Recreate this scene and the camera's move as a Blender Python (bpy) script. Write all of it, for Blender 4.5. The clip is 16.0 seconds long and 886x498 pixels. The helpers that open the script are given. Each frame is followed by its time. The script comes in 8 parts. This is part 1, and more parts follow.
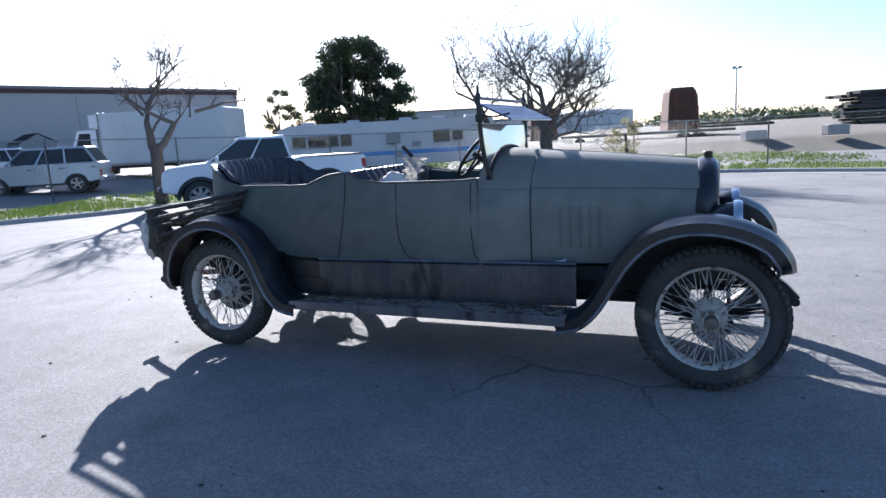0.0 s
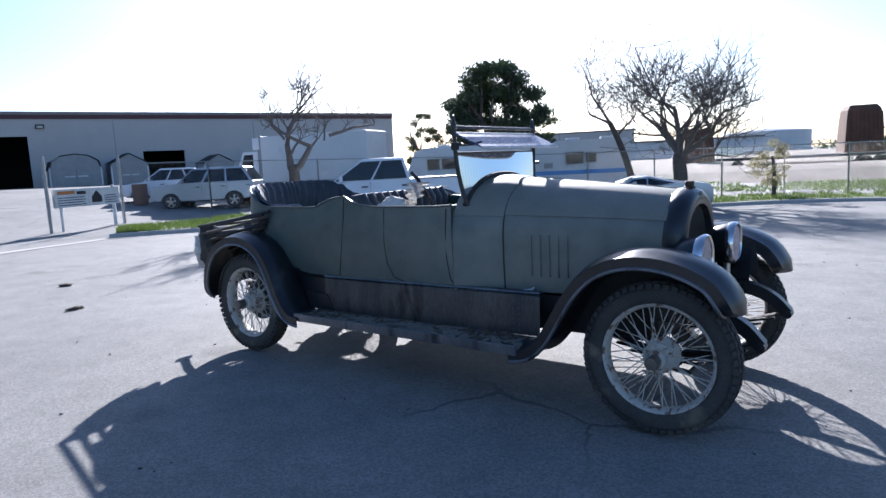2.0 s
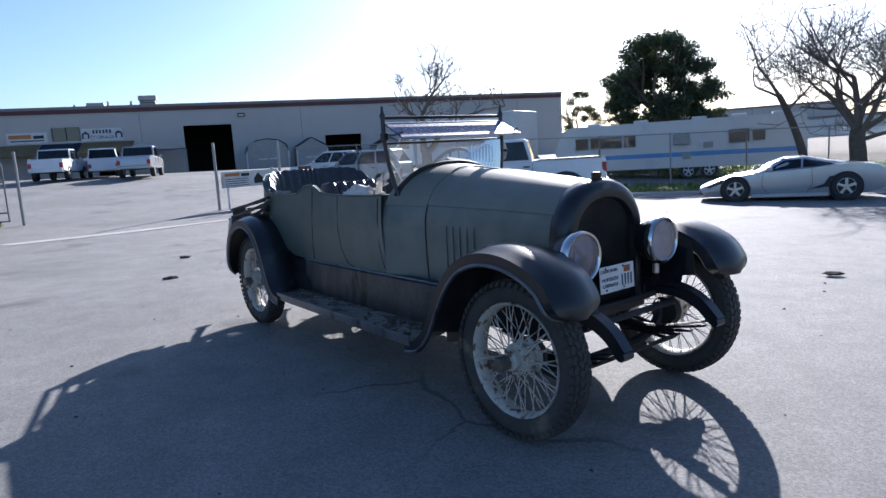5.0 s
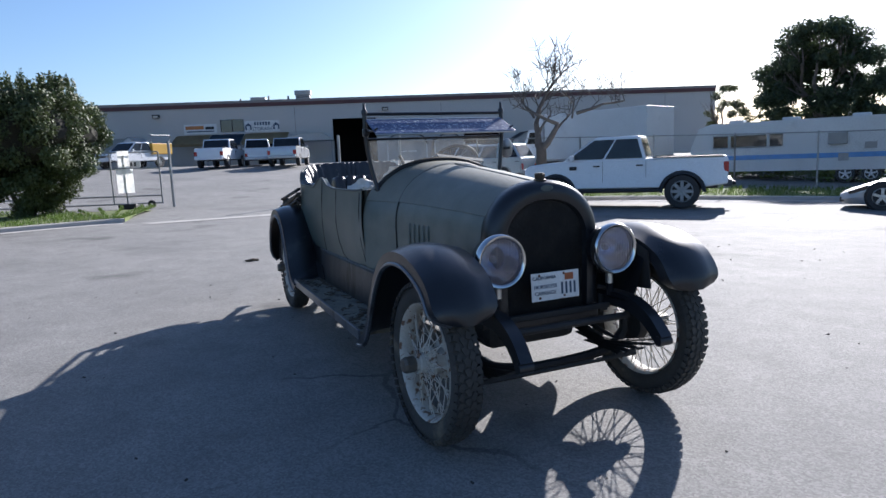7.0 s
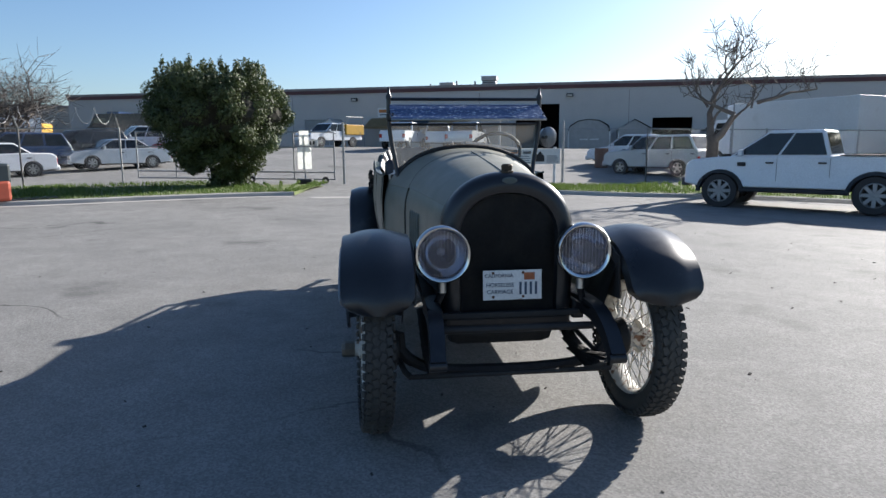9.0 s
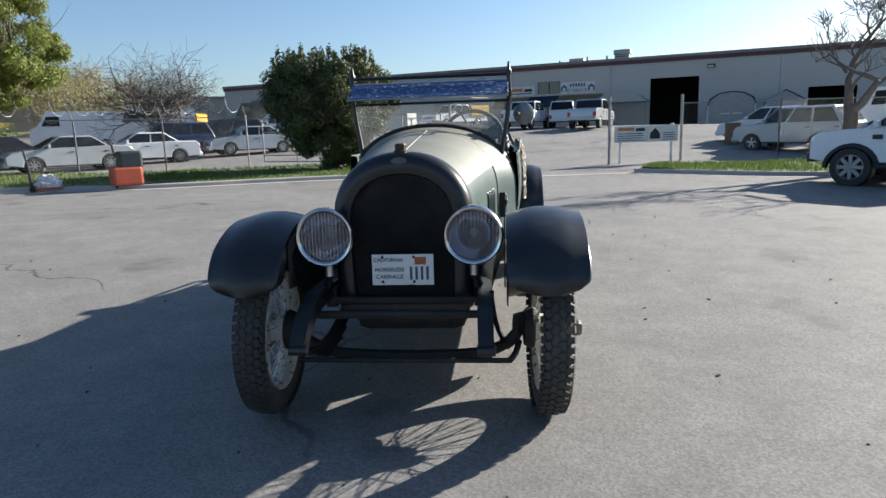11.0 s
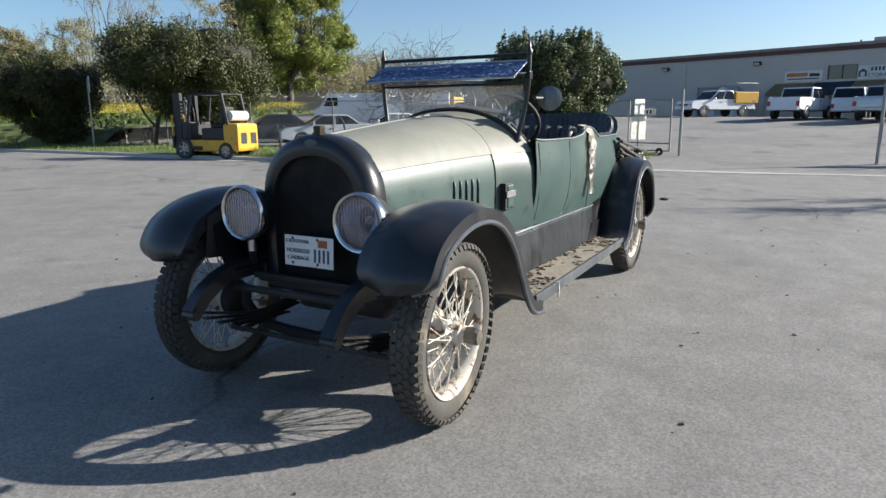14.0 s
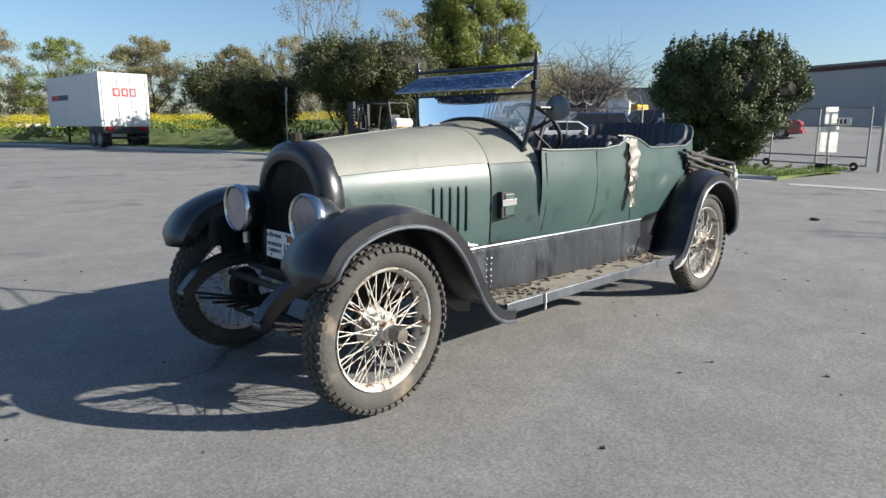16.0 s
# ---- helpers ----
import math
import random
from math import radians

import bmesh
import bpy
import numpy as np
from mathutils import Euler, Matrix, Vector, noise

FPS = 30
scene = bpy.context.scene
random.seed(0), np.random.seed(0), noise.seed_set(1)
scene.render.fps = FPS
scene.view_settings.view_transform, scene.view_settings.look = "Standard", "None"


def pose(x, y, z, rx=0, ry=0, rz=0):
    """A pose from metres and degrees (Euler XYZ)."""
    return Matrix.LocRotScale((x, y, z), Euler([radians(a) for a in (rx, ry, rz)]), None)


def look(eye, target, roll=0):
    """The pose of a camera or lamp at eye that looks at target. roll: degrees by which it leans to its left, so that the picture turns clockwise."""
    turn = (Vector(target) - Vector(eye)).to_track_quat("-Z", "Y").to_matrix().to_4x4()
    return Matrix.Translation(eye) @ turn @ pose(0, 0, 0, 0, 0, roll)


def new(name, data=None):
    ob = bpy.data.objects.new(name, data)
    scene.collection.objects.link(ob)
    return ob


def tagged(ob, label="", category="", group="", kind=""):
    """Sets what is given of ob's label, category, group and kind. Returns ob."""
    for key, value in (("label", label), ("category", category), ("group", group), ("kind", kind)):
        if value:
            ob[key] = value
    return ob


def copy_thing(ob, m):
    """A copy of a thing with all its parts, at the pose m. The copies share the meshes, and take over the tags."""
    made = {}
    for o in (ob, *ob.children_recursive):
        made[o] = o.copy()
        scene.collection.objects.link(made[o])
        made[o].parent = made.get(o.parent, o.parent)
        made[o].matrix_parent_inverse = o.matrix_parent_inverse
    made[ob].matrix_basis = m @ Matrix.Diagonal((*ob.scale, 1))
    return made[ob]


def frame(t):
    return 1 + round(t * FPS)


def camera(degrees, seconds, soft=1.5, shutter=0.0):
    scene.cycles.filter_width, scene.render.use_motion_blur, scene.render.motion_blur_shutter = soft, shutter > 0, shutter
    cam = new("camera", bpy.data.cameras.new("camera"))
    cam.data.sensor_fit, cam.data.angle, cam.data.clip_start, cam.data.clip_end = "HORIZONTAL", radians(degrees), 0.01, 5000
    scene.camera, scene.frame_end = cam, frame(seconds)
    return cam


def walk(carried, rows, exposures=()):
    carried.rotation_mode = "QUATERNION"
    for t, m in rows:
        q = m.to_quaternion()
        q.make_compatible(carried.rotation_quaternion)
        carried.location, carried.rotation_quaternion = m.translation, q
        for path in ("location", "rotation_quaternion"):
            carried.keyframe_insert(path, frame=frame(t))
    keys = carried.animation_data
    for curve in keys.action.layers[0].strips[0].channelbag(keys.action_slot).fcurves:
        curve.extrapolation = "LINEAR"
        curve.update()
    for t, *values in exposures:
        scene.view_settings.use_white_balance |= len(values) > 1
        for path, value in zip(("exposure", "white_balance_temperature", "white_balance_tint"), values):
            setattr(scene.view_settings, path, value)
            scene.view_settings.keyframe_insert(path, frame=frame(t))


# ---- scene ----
cam = camera(69.2, 16.0)
PATH = [
    (0, (0.133, -0.009, 1.571), (0.056, 1.959, 1.223), -3.2),
    (0.5, (0.436, -0.059, 1.578), (0.181, 1.905, 1.301), -3.0),
    (1, (0.738, -0.092, 1.567), (0.414, 1.858, 1.259), -2.6),
    (1.5, (1.044, 0.01, 1.545), (0.609, 1.939, 1.245), -1.6),
    (2, (1.357, 0.047, 1.551), (0.812, 1.954, 1.291), -2.9),
    (2.5, (1.692, 0.035, 1.566), (1.021, 1.898, 1.285), -3.1),
    (3, (1.952, 0.175, 1.537), (1.191, 2.005, 1.273), -0.0),
    (3.5, (2.195, 0.324, 1.547), (1.315, 2.102, 1.29), -1.7),
    (4, (2.508, 0.397, 1.552), (1.467, 2.082, 1.278), -2.8),
    (4.2, (2.608, 0.457, 1.553), (1.598, 2.16, 1.267), -2.8),
    (6.3, (3.559, 1.148, 1.469), (2.282, 2.654, 1.15), -2.0),
    (6.5, (3.66, 1.229, 1.472), (2.341, 2.698, 1.148), -1.1),
    (7, (3.873, 1.461, 1.484), (2.468, 2.857, 1.199), -2.4),
    (7.5, (4.128, 1.682, 1.496), (2.594, 2.93, 1.198), -2.9),
    (8, (4.289, 1.888, 1.481), (2.714, 3.08, 1.168), -1.8),
    (8.5, (4.377, 2.183, 1.482), (2.728, 3.27, 1.167), -1.4),
    (9, (4.525, 2.479, 1.459), (2.783, 3.411, 1.147), -0.4),
    (11.3, (4.9, 3.839, 1.417), (2.995, 4.33, 1.057), -1.1),
    (11.5, (4.904, 3.954, 1.402), (2.991, 4.42, 1.048), -0.3),
    (12, (4.91, 4.224, 1.413), (2.967, 4.541, 1.056), -0.1),
    (12.5, (4.967, 4.5, 1.413), (3.002, 4.578, 1.049), -0.4),
    (13, (4.975, 4.772, 1.411), (3.011, 4.788, 1.031), -0.2),
    (13.5, (4.897, 5.06, 1.397), (2.944, 4.918, 0.992), 0.6),
    (14, (4.85, 5.345, 1.395), (2.905, 5.095, 1.003), -0.3),
    (14.5, (4.884, 5.659, 1.432), (2.975, 5.219, 1.025), 0.0),
    (15, (4.821, 5.941, 1.422), (2.931, 5.425, 1.021), -0.1),
    (15.5, (4.735, 6.22, 1.438), (2.88, 5.582, 1.048), 0.2),
    (16, (4.674, 6.51, 1.401), (2.877, 5.713, 1.032), 0.2),
]
walk(cam, [(t, look(eye, target, roll)) for t, eye, target, roll in PATH],
     [(0.0, 1.6, 5350, 15), (4.0, 1.35, 5400, 15), (7.0, 1.25, 5550, 14), (9.0, 1.25, 5850, 10), (12.0, 1.3, 6100, 9), (16.0, 1.22, 6000, 9)])

# ---- world and sun ----
SUN_AZ, SUN_EL = 105.0, 23.8   # degrees, counter-clockwise from +x; height
world = bpy.data.worlds.new("sky")
scene.world = world
world.use_nodes = True
wn = world.node_tree
bg = wn.nodes["Background"]
sky = wn.nodes.new("ShaderNodeTexSky")
sky.sky_type = "NISHITA"
sky.sun_disc = False
sky.sun_elevation = radians(SUN_EL)
sky.sun_rotation = radians(90 - SUN_AZ)
sky.air_density, sky.dust_density, sky.ozone_density = 1.0, 0.9, 3.0
wn.links.new(sky.outputs[0], bg.inputs[0])
bg.inputs[1].default_value = 0.062
sun_data = bpy.data.lights.new("sun", "SUN")
sun_data.energy, sun_data.angle, sun_data.color = 5.0, radians(0.55), (1.0, 0.89, 0.75)
sun = new("sun", sun_data)
_az, _el = radians(SUN_AZ), radians(SUN_EL)
sun.matrix_world = look((math.cos(_az) * 60, math.sin(_az) * 60, math.tan(_el) * 60), (0, 0, 0))


# ---- materials ----
def mat(name, c1, c2=None, scale=4.0, rough=0.6, metal=0.0, bump=0.0, fine=60.0, c3=None, cut=(0.62, 0.72), patch=1.5,
        island=0.0, obj=0.0, spec=0.5, rough2=None, stretch=None):
    """Two-scale noise between c1 and c2; c3 comes through in worn patches."""
    m = bpy.data.materials.new(name)
    m.use_nodes = True
    nt = m.node_tree
    N, K = nt.nodes, nt.links
    b = N["Principled BSDF"]
    b.inputs["Roughness"].default_value, b.inputs["Metallic"].default_value = rough, metal
    b.inputs["Specular IOR Level"].default_value = spec
    c2 = c2 or tuple(v * 0.75 for v in c1)
    co = N.new("ShaderNodeTexCoord")
    src = co.outputs["Object"]
    if stretch:
        mp = N.new("ShaderNodeMapping")
        mp.inputs["Scale"].default_value = stretch
        K.new(src, mp.inputs[0])
        src = mp.outputs[0]

    def noise_node(s, d):
        n = N.new("ShaderNodeTexNoise")
        n.inputs["Scale"].default_value, n.inputs["Detail"].default_value = s, d
        K.new(src, n.inputs["Vector"])
        return n.outputs[0]

    def mix(fac, a, c):
        x = N.new("ShaderNodeMix")
        x.data_type = "RGBA"
        for k, v in ((0, fac), (6, a), (7, c)):
            if isinstance(v, (tuple, float)):
                x.inputs[k].default_value = (*v, 1) if isinstance(v, tuple) else v
            else:
                K.new(v, x.inputs[k])
        return x.outputs[2]

    def ramp(fac, lo, hi):
        r = N.new("ShaderNodeMapRange")
        r.inputs[1].default_value, r.inputs[2].default_value = lo, hi
        K.new(fac, r.inputs[0])
        return r.outputs[0]

    big, small = noise_node(scale, 5), noise_node(fine, 3)
    col = mix(ramp(big, 0.3, 0.7), c1, c2)
    col = mix(ramp(small, 0.35, 0.65), col, mix(0.35, col, tuple(v * 0.6 for v in c1)))
    if c3:
        col = mix(ramp(noise_node(patch, 8), *cut), col, c3)
    if island or obj:
        if obj:
            o = N.new("ShaderNodeObjectInfo").outputs["Random"]
        else:
            o = N.new("ShaderNodeNewGeometry").outputs["Random Per Island"]
        hsv = N.new("ShaderNodeHueSaturation")
        K.new(col, hsv.inputs["Color"])
        a = island or obj
        r = N.new("ShaderNodeMapRange")
        r.inputs[3].default_value, r.inputs[4].default_value = 1 - a, 1 + a
        K.new(o, r.inputs[0])
        K.new(r.outputs[0], hsv.inputs["Value"])
        col = hsv.outputs[0]
    K.new(col, b.inputs["Base Color"])
    if rough2 is not None:
        r = N.new("ShaderNodeMapRange")
        r.inputs[3].default_value, r.inputs[4].default_value = rough, rough2
        K.new(big, r.inputs[0])
        K.new(r.outputs[0], b.inputs["Roughness"])
    if bump:
        bp = N.new("ShaderNodeBump")
        bp.inputs["Strength"].default_value, bp.inputs["Distance"].default_value = bump, 0.01
        K.new(small, bp.inputs["Height"])
        K.new(bp.outputs[0], b.inputs["Normal"])
    return m


def glass_mat(name, tint, clear, pale_mix, rough=0.05):
    """Thin pane: clear part, dusty part and gloss."""
    m = bpy.data.materials.new(name)
    m.use_nodes = True
    nt = m.node_tree
    N, K = nt.nodes, nt.links
    N.remove(N["Principled BSDF"])
    tr, df, tl, gl = (N.new("ShaderNodeBsdf" + k) for k in ("Transparent", "Diffuse", "Translucent", "Glossy"))
    tr.inputs[0].default_value = (*tint, 1)
    df.inputs[0].default_value = tl.inputs[0].default_value = (0.7, 0.68, 0.62, 1)
    gl.inputs["Roughness"].default_value = rough
    co = N.new("ShaderNodeTexCoord")
    n = N.new("ShaderNodeTexNoise")
    n.inputs["Scale"].default_value, n.inputs["Detail"].default_value = 5.0, 6.0
    K.new(co.outputs["Object"], n.inputs["Vector"])
    r = N.new("ShaderNodeMapRange")
    r.inputs[1].default_value, r.inputs[2].default_value = 0.3, 0.75
    r.inputs[3].default_value, r.inputs[4].default_value = pale_mix * 0.5, pale_mix * 1.4
    K.new(n.outputs[0], r.inputs[0])
    a, c, d = (N.new("ShaderNodeMixShader") for _ in range(3))
    a.inputs[0].default_value = 0.5
    K.new(df.outputs[0], a.inputs[1]); K.new(tl.outputs[0], a.inputs[2])
    K.new(r.outputs[0], c.inputs[0]); K.new(tr.outputs[0], c.inputs[1]); K.new(a.outputs[0], c.inputs[2])
    fr = N.new("ShaderNodeFresnel")
    K.new(fr.outputs[0], d.inputs[0]); K.new(c.outputs[0], d.inputs[1]); K.new(gl.outputs[0], d.inputs[2])
    K.new(d.outputs[0], N["Material Output"].inputs[0])
    return m


def lens_mat(name):
    """Clear pressed glass with a firm surface gloss."""
    m = bpy.data.materials.new(name)
    m.use_nodes = True
    N, K = m.node_tree.nodes, m.node_tree.links
    N.remove(N["Principled BSDF"])
    tr, gl, df = N.new("ShaderNodeBsdfTransparent"), N.new("ShaderNodeBsdfGlossy"), N.new("ShaderNodeBsdfDiffuse")
    tr.inputs[0].default_value = (0.66, 0.68, 0.8, 1)
    gl.inputs[0].default_value = (0.9, 0.92, 1.0, 1)
    gl.inputs["Roughness"].default_value = 0.06
    df.inputs[0].default_value = (0.5, 0.46, 0.44, 1)
    a, b = N.new("ShaderNodeMixShader"), N.new("ShaderNodeMixShader")
    a.inputs[0].default_value, b.inputs[0].default_value = 0.3, 0.035
    K.new(tr.outputs[0], a.inputs[1]); K.new(gl.outputs[0], a.inputs[2])
    K.new(a.outputs[0], b.inputs[1]); K.new(df.outputs[0], b.inputs[2])
    K.new(b.outputs[0], N["Material Output"].inputs[0])
    return m


GREEN = mat("faded_green_paint", (0.027, 0.056, 0.053), (0.042, 0.077, 0.071), 3, 0.33, 0, 0.05, 90, (0.018, 0.036, 0.034), (0.6, 0.7), 7, rough2=0.5)


def pale_flank(m, pale_mix, edge):
    """Paler, greyer colour on the flank at -y: strong on hood and cowl, weak along the tub."""
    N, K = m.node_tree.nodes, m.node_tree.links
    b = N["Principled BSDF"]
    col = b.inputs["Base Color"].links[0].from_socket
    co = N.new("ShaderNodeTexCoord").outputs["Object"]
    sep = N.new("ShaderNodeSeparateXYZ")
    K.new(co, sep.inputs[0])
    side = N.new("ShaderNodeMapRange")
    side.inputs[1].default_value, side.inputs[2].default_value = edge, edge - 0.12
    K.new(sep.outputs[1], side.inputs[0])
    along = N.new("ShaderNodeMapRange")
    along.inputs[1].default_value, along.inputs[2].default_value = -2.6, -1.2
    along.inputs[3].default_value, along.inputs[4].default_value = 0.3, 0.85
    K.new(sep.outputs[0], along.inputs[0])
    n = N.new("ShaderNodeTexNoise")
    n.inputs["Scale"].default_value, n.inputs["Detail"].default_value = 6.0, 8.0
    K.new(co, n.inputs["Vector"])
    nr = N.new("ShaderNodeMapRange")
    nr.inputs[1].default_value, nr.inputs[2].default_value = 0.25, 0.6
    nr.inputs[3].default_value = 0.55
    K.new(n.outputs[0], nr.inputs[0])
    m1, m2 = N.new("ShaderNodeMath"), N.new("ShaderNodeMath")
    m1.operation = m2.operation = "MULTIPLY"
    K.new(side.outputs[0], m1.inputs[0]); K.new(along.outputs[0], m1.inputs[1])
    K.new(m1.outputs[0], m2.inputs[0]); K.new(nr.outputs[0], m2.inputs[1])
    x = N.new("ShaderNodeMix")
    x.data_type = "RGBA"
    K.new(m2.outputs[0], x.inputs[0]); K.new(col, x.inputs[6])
    x.inputs[7].default_value = (*pale_mix, 1)
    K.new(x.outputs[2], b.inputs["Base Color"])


pale_flank(GREEN, (0.2, 0.205, 0.175), -0.2)
DUSTY = mat("dusty_hood_paint", (0.205, 0.208, 0.176), (0.16, 0.165, 0.14), 5, 0.5, 0, 0.04, 120, (0.13, 0.15, 0.13), (0.6, 0.75), 4, rough2=0.7)
BLACK = mat("black_fender_paint", (0.01, 0.011, 0.014), (0.018, 0.019, 0.022), 6, 0.22, 0, 0.03, 100, (0.05, 0.05, 0.048), (0.58, 0.78), 5, rough2=0.42)
CHASSIS = mat("chassis_black", (0.012, 0.012, 0.013), (0.03, 0.027, 0.024), 9, 0.7, 0, 0.2, 60)
STEEL = mat("worn_steel", (0.12, 0.135, 0.155), (0.22, 0.235, 0.25), 6, 0.34, 0.7, 0.05, 70, (0.05, 0.05, 0.055), (0.55, 0.7), 8, stretch=(1, 1, 0.3))
CHROME = mat("nickel_plate", (0.75, 0.74, 0.72), (0.6, 0.6, 0.58), 12, 0.16, 1.0, 0.0, 100)
BEAD = mat("tarnished_bead", (0.1, 0.12, 0.115), (0.07, 0.085, 0.08), 12, 0.55, 0.3, 0.0, 90)
ALU = mat("aluminium_trim", (0.6, 0.6, 0.58), (0.45, 0.45, 0.44), 12, 0.35, 0.9, 0.0, 90)
CREAM = mat("chipped_cream_paint", (0.56, 0.54, 0.48), (0.46, 0.43, 0.37), 14, 0.6, 0, 0.1, 90, (0.15, 0.08, 0.045), (0.55, 0.63), 22)
RUBBER = mat("dusty_tyre_rubber", (0.035, 0.034, 0.032), (0.075, 0.07, 0.06), 4, 0.85, 0, 0.15, 90, (0.16, 0.135, 0.095), (0.62, 0.75), 5)
LEATHER = mat("cracked_black_leather", (0.025, 0.025, 0.03), (0.045, 0.043, 0.045), 10, 0.42, 0, 0.3, 60, (0.1, 0.09, 0.08), (0.66, 0.72), 16)
PEEL = mat("peeling_blue_paint", (0.01, 0.04, 0.13), (0.015, 0.05, 0.16), 8, 0.4, 0, 0.2, 60, (0.45, 0.5, 0.56), (0.58, 0.63), 34, stretch=(2.2, 1, 1))
CANVAS = mat("old_canvas", (0.05, 0.047, 0.043), (0.1, 0.09, 0.08), 14, 0.9, 0, 0.4, 120)
RAG = mat("pale_rag_cloth", (0.72, 0.69, 0.63), (0.58, 0.54, 0.49), 20, 0.95, 0, 0.4, 200)
DUST = mat("dusty_board_cover", (0.26, 0.23, 0.175), (0.17, 0.155, 0.125), 7, 0.95, 0, 0.5, 80, (0.09, 0.08, 0.065), (0.55, 0.7), 6)
DEBRIS = mat("dry_leaf_litter", (0.12, 0.09, 0.06), (0.07, 0.06, 0.045), 20, 0.95, 0, 0.3, 100, island=0.4)
WOODDK = mat("weathered_dark_wood", (0.06, 0.05, 0.042), (0.11, 0.095, 0.08), 12, 0.8, 0, 0.3, 80)
PLATE = mat("white_enamel_plate", (0.72, 0.73, 0.72), (0.66, 0.67, 0.66), 6, 0.4, 0, 0, 90, (0.25, 0.1, 0.045), (0.68, 0.7), 16)
INK = mat("dark_blue_lettering", (0.05, 0.08, 0.13), None, 8, 0.6)
RED = mat("red_lettering", (0.5, 0.03, 0.035), None, 8, 0.6)
WHITE = mat("white_car_paint", (0.74, 0.76, 0.78), (0.7, 0.72, 0.74), 2, 0.25, 0, 0, 40)
SILVER = mat("silver_car_paint", (0.46, 0.48, 0.5), (0.42, 0.44, 0.46), 2, 0.25, 0.4, 0, 40)
SHEET = mat("white_sheet_siding", (0.66, 0.67, 0.66), (0.6, 0.61, 0.6), 1.2, 0.5, 0, 0.03, 20, (0.5, 0.5, 0.48), (0.6, 0.8), 1.5)
BLUECAR = mat("dark_blue_car_paint", (0.03, 0.06, 0.14), None, 2, 0.25)
REDCAR = mat("dark_red_car_paint", (0.3, 0.025, 0.03), None, 2, 0.3)
DARKCAR = mat("black_car_paint", (0.015, 0.017, 0.02), None, 2, 0.25)
YELLOW = mat("yellow_machine_paint", (0.62, 0.36, 0.03), (0.55, 0.31, 0.03), 3, 0.45, 0, 0.03, 50, (0.12, 0.09, 0.05), (0.66, 0.72), 6)
ORANGE = mat("faded_orange_paint", (0.5, 0.1, 0.05), None, 3, 0.5)
TRIMBLK = mat("black_plastic", (0.02, 0.02, 0.022), None, 8, 0.6)
WINDOW = mat("dark_vehicle_glass", (0.012, 0.016, 0.02), (0.02, 0.024, 0.03), 2, 0.06, 0, 0, 20, spec=0.8)
LAMP = mat("lamp_plastic", (0.55, 0.5, 0.42), None, 8, 0.2)
TAIL = mat("red_lamp_plastic", (0.4, 0.02, 0.02), None, 8, 0.2)
STRIPE = mat("blue_stripe_paint", (0.12, 0.32, 0.68), None, 4, 0.4)
GALV = mat("galvanised_steel", (0.36, 0.37, 0.37), (0.28, 0.28, 0.28), 10, 0.5, 0.5, 0.05, 60)
STUCCO = mat("warehouse_stucco", (0.53, 0.505, 0.47), (0.48, 0.46, 0.43), 0.25, 0.9, 0, 0.15, 12, (0.42, 0.4, 0.38), (0.6, 0.8), 0.5)
TANWALL = mat("tan_concrete_wall", (0.5, 0.45, 0.37), (0.46, 0.41, 0.34), 0.3, 0.9, 0, 0.1, 10)
REDBAND = mat("maroon_fascia", (0.12, 0.05, 0.05), (0.09, 0.04, 0.04), 0.6, 0.7, 0, 0, 14)
ROOFCAP = mat("weathered_roof_edge", (0.3, 0.27, 0.25), None, 1, 0.8)
DARKDOOR = mat("dark_doorway", (0.012, 0.012, 0.014), None, 2, 0.9)
AWN_T = mat("tan_awning_cloth", (0.42, 0.32, 0.17), None, 2, 0.9)
AWN_B = mat("blue_awning_cloth", (0.05, 0.085, 0.12), None, 2, 0.9)
SHEDW = mat("grey_shed_siding", (0.36, 0.36, 0.35), (0.3, 0.3, 0.29), 3, 0.8)
SHEDR = mat("dark_shingle_roof", (0.1, 0.1, 0.105), None, 8, 0.9)
SIGNW = mat("white_sign_panel", (0.75, 0.75, 0.73), None, 3, 0.5)
SIGNO = mat("orange_sign_print", (0.55, 0.2, 0.05), None, 3, 0.5)
BARK = mat("grey_bark", (0.12, 0.1, 0.085), (0.07, 0.06, 0.05), 9, 0.95, 0, 0.6, 40)
TWIG = mat("bare_twig_bark", (0.15, 0.128, 0.11), None, 12, 0.95)
RUST = mat("rusty_steel", (0.16, 0.07, 0.04), (0.08, 0.045, 0.03), 1.2, 0.85, 0, 0.2, 12)
LUMBER = mat("stacked_dark_timber", (0.035, 0.033, 0.033), (0.06, 0.055, 0.05), 1, 0.9, obj=0.4)
CONC = mat("pale_concrete", (0.42, 0.4, 0.37), (0.34, 0.33, 0.31), 2, 0.9, 0, 0.2, 40)
SAND = mat("sandy_yard", (0.2, 0.17, 0.132), (0.16, 0.138, 0.108), 0.4, 0.95, 0, 0.1, 6)
EARTH = mat("earth_bank", (0.16, 0.13, 0.1), (0.1, 0.1, 0.06), 0.8, 0.95, 0, 0.2, 6)


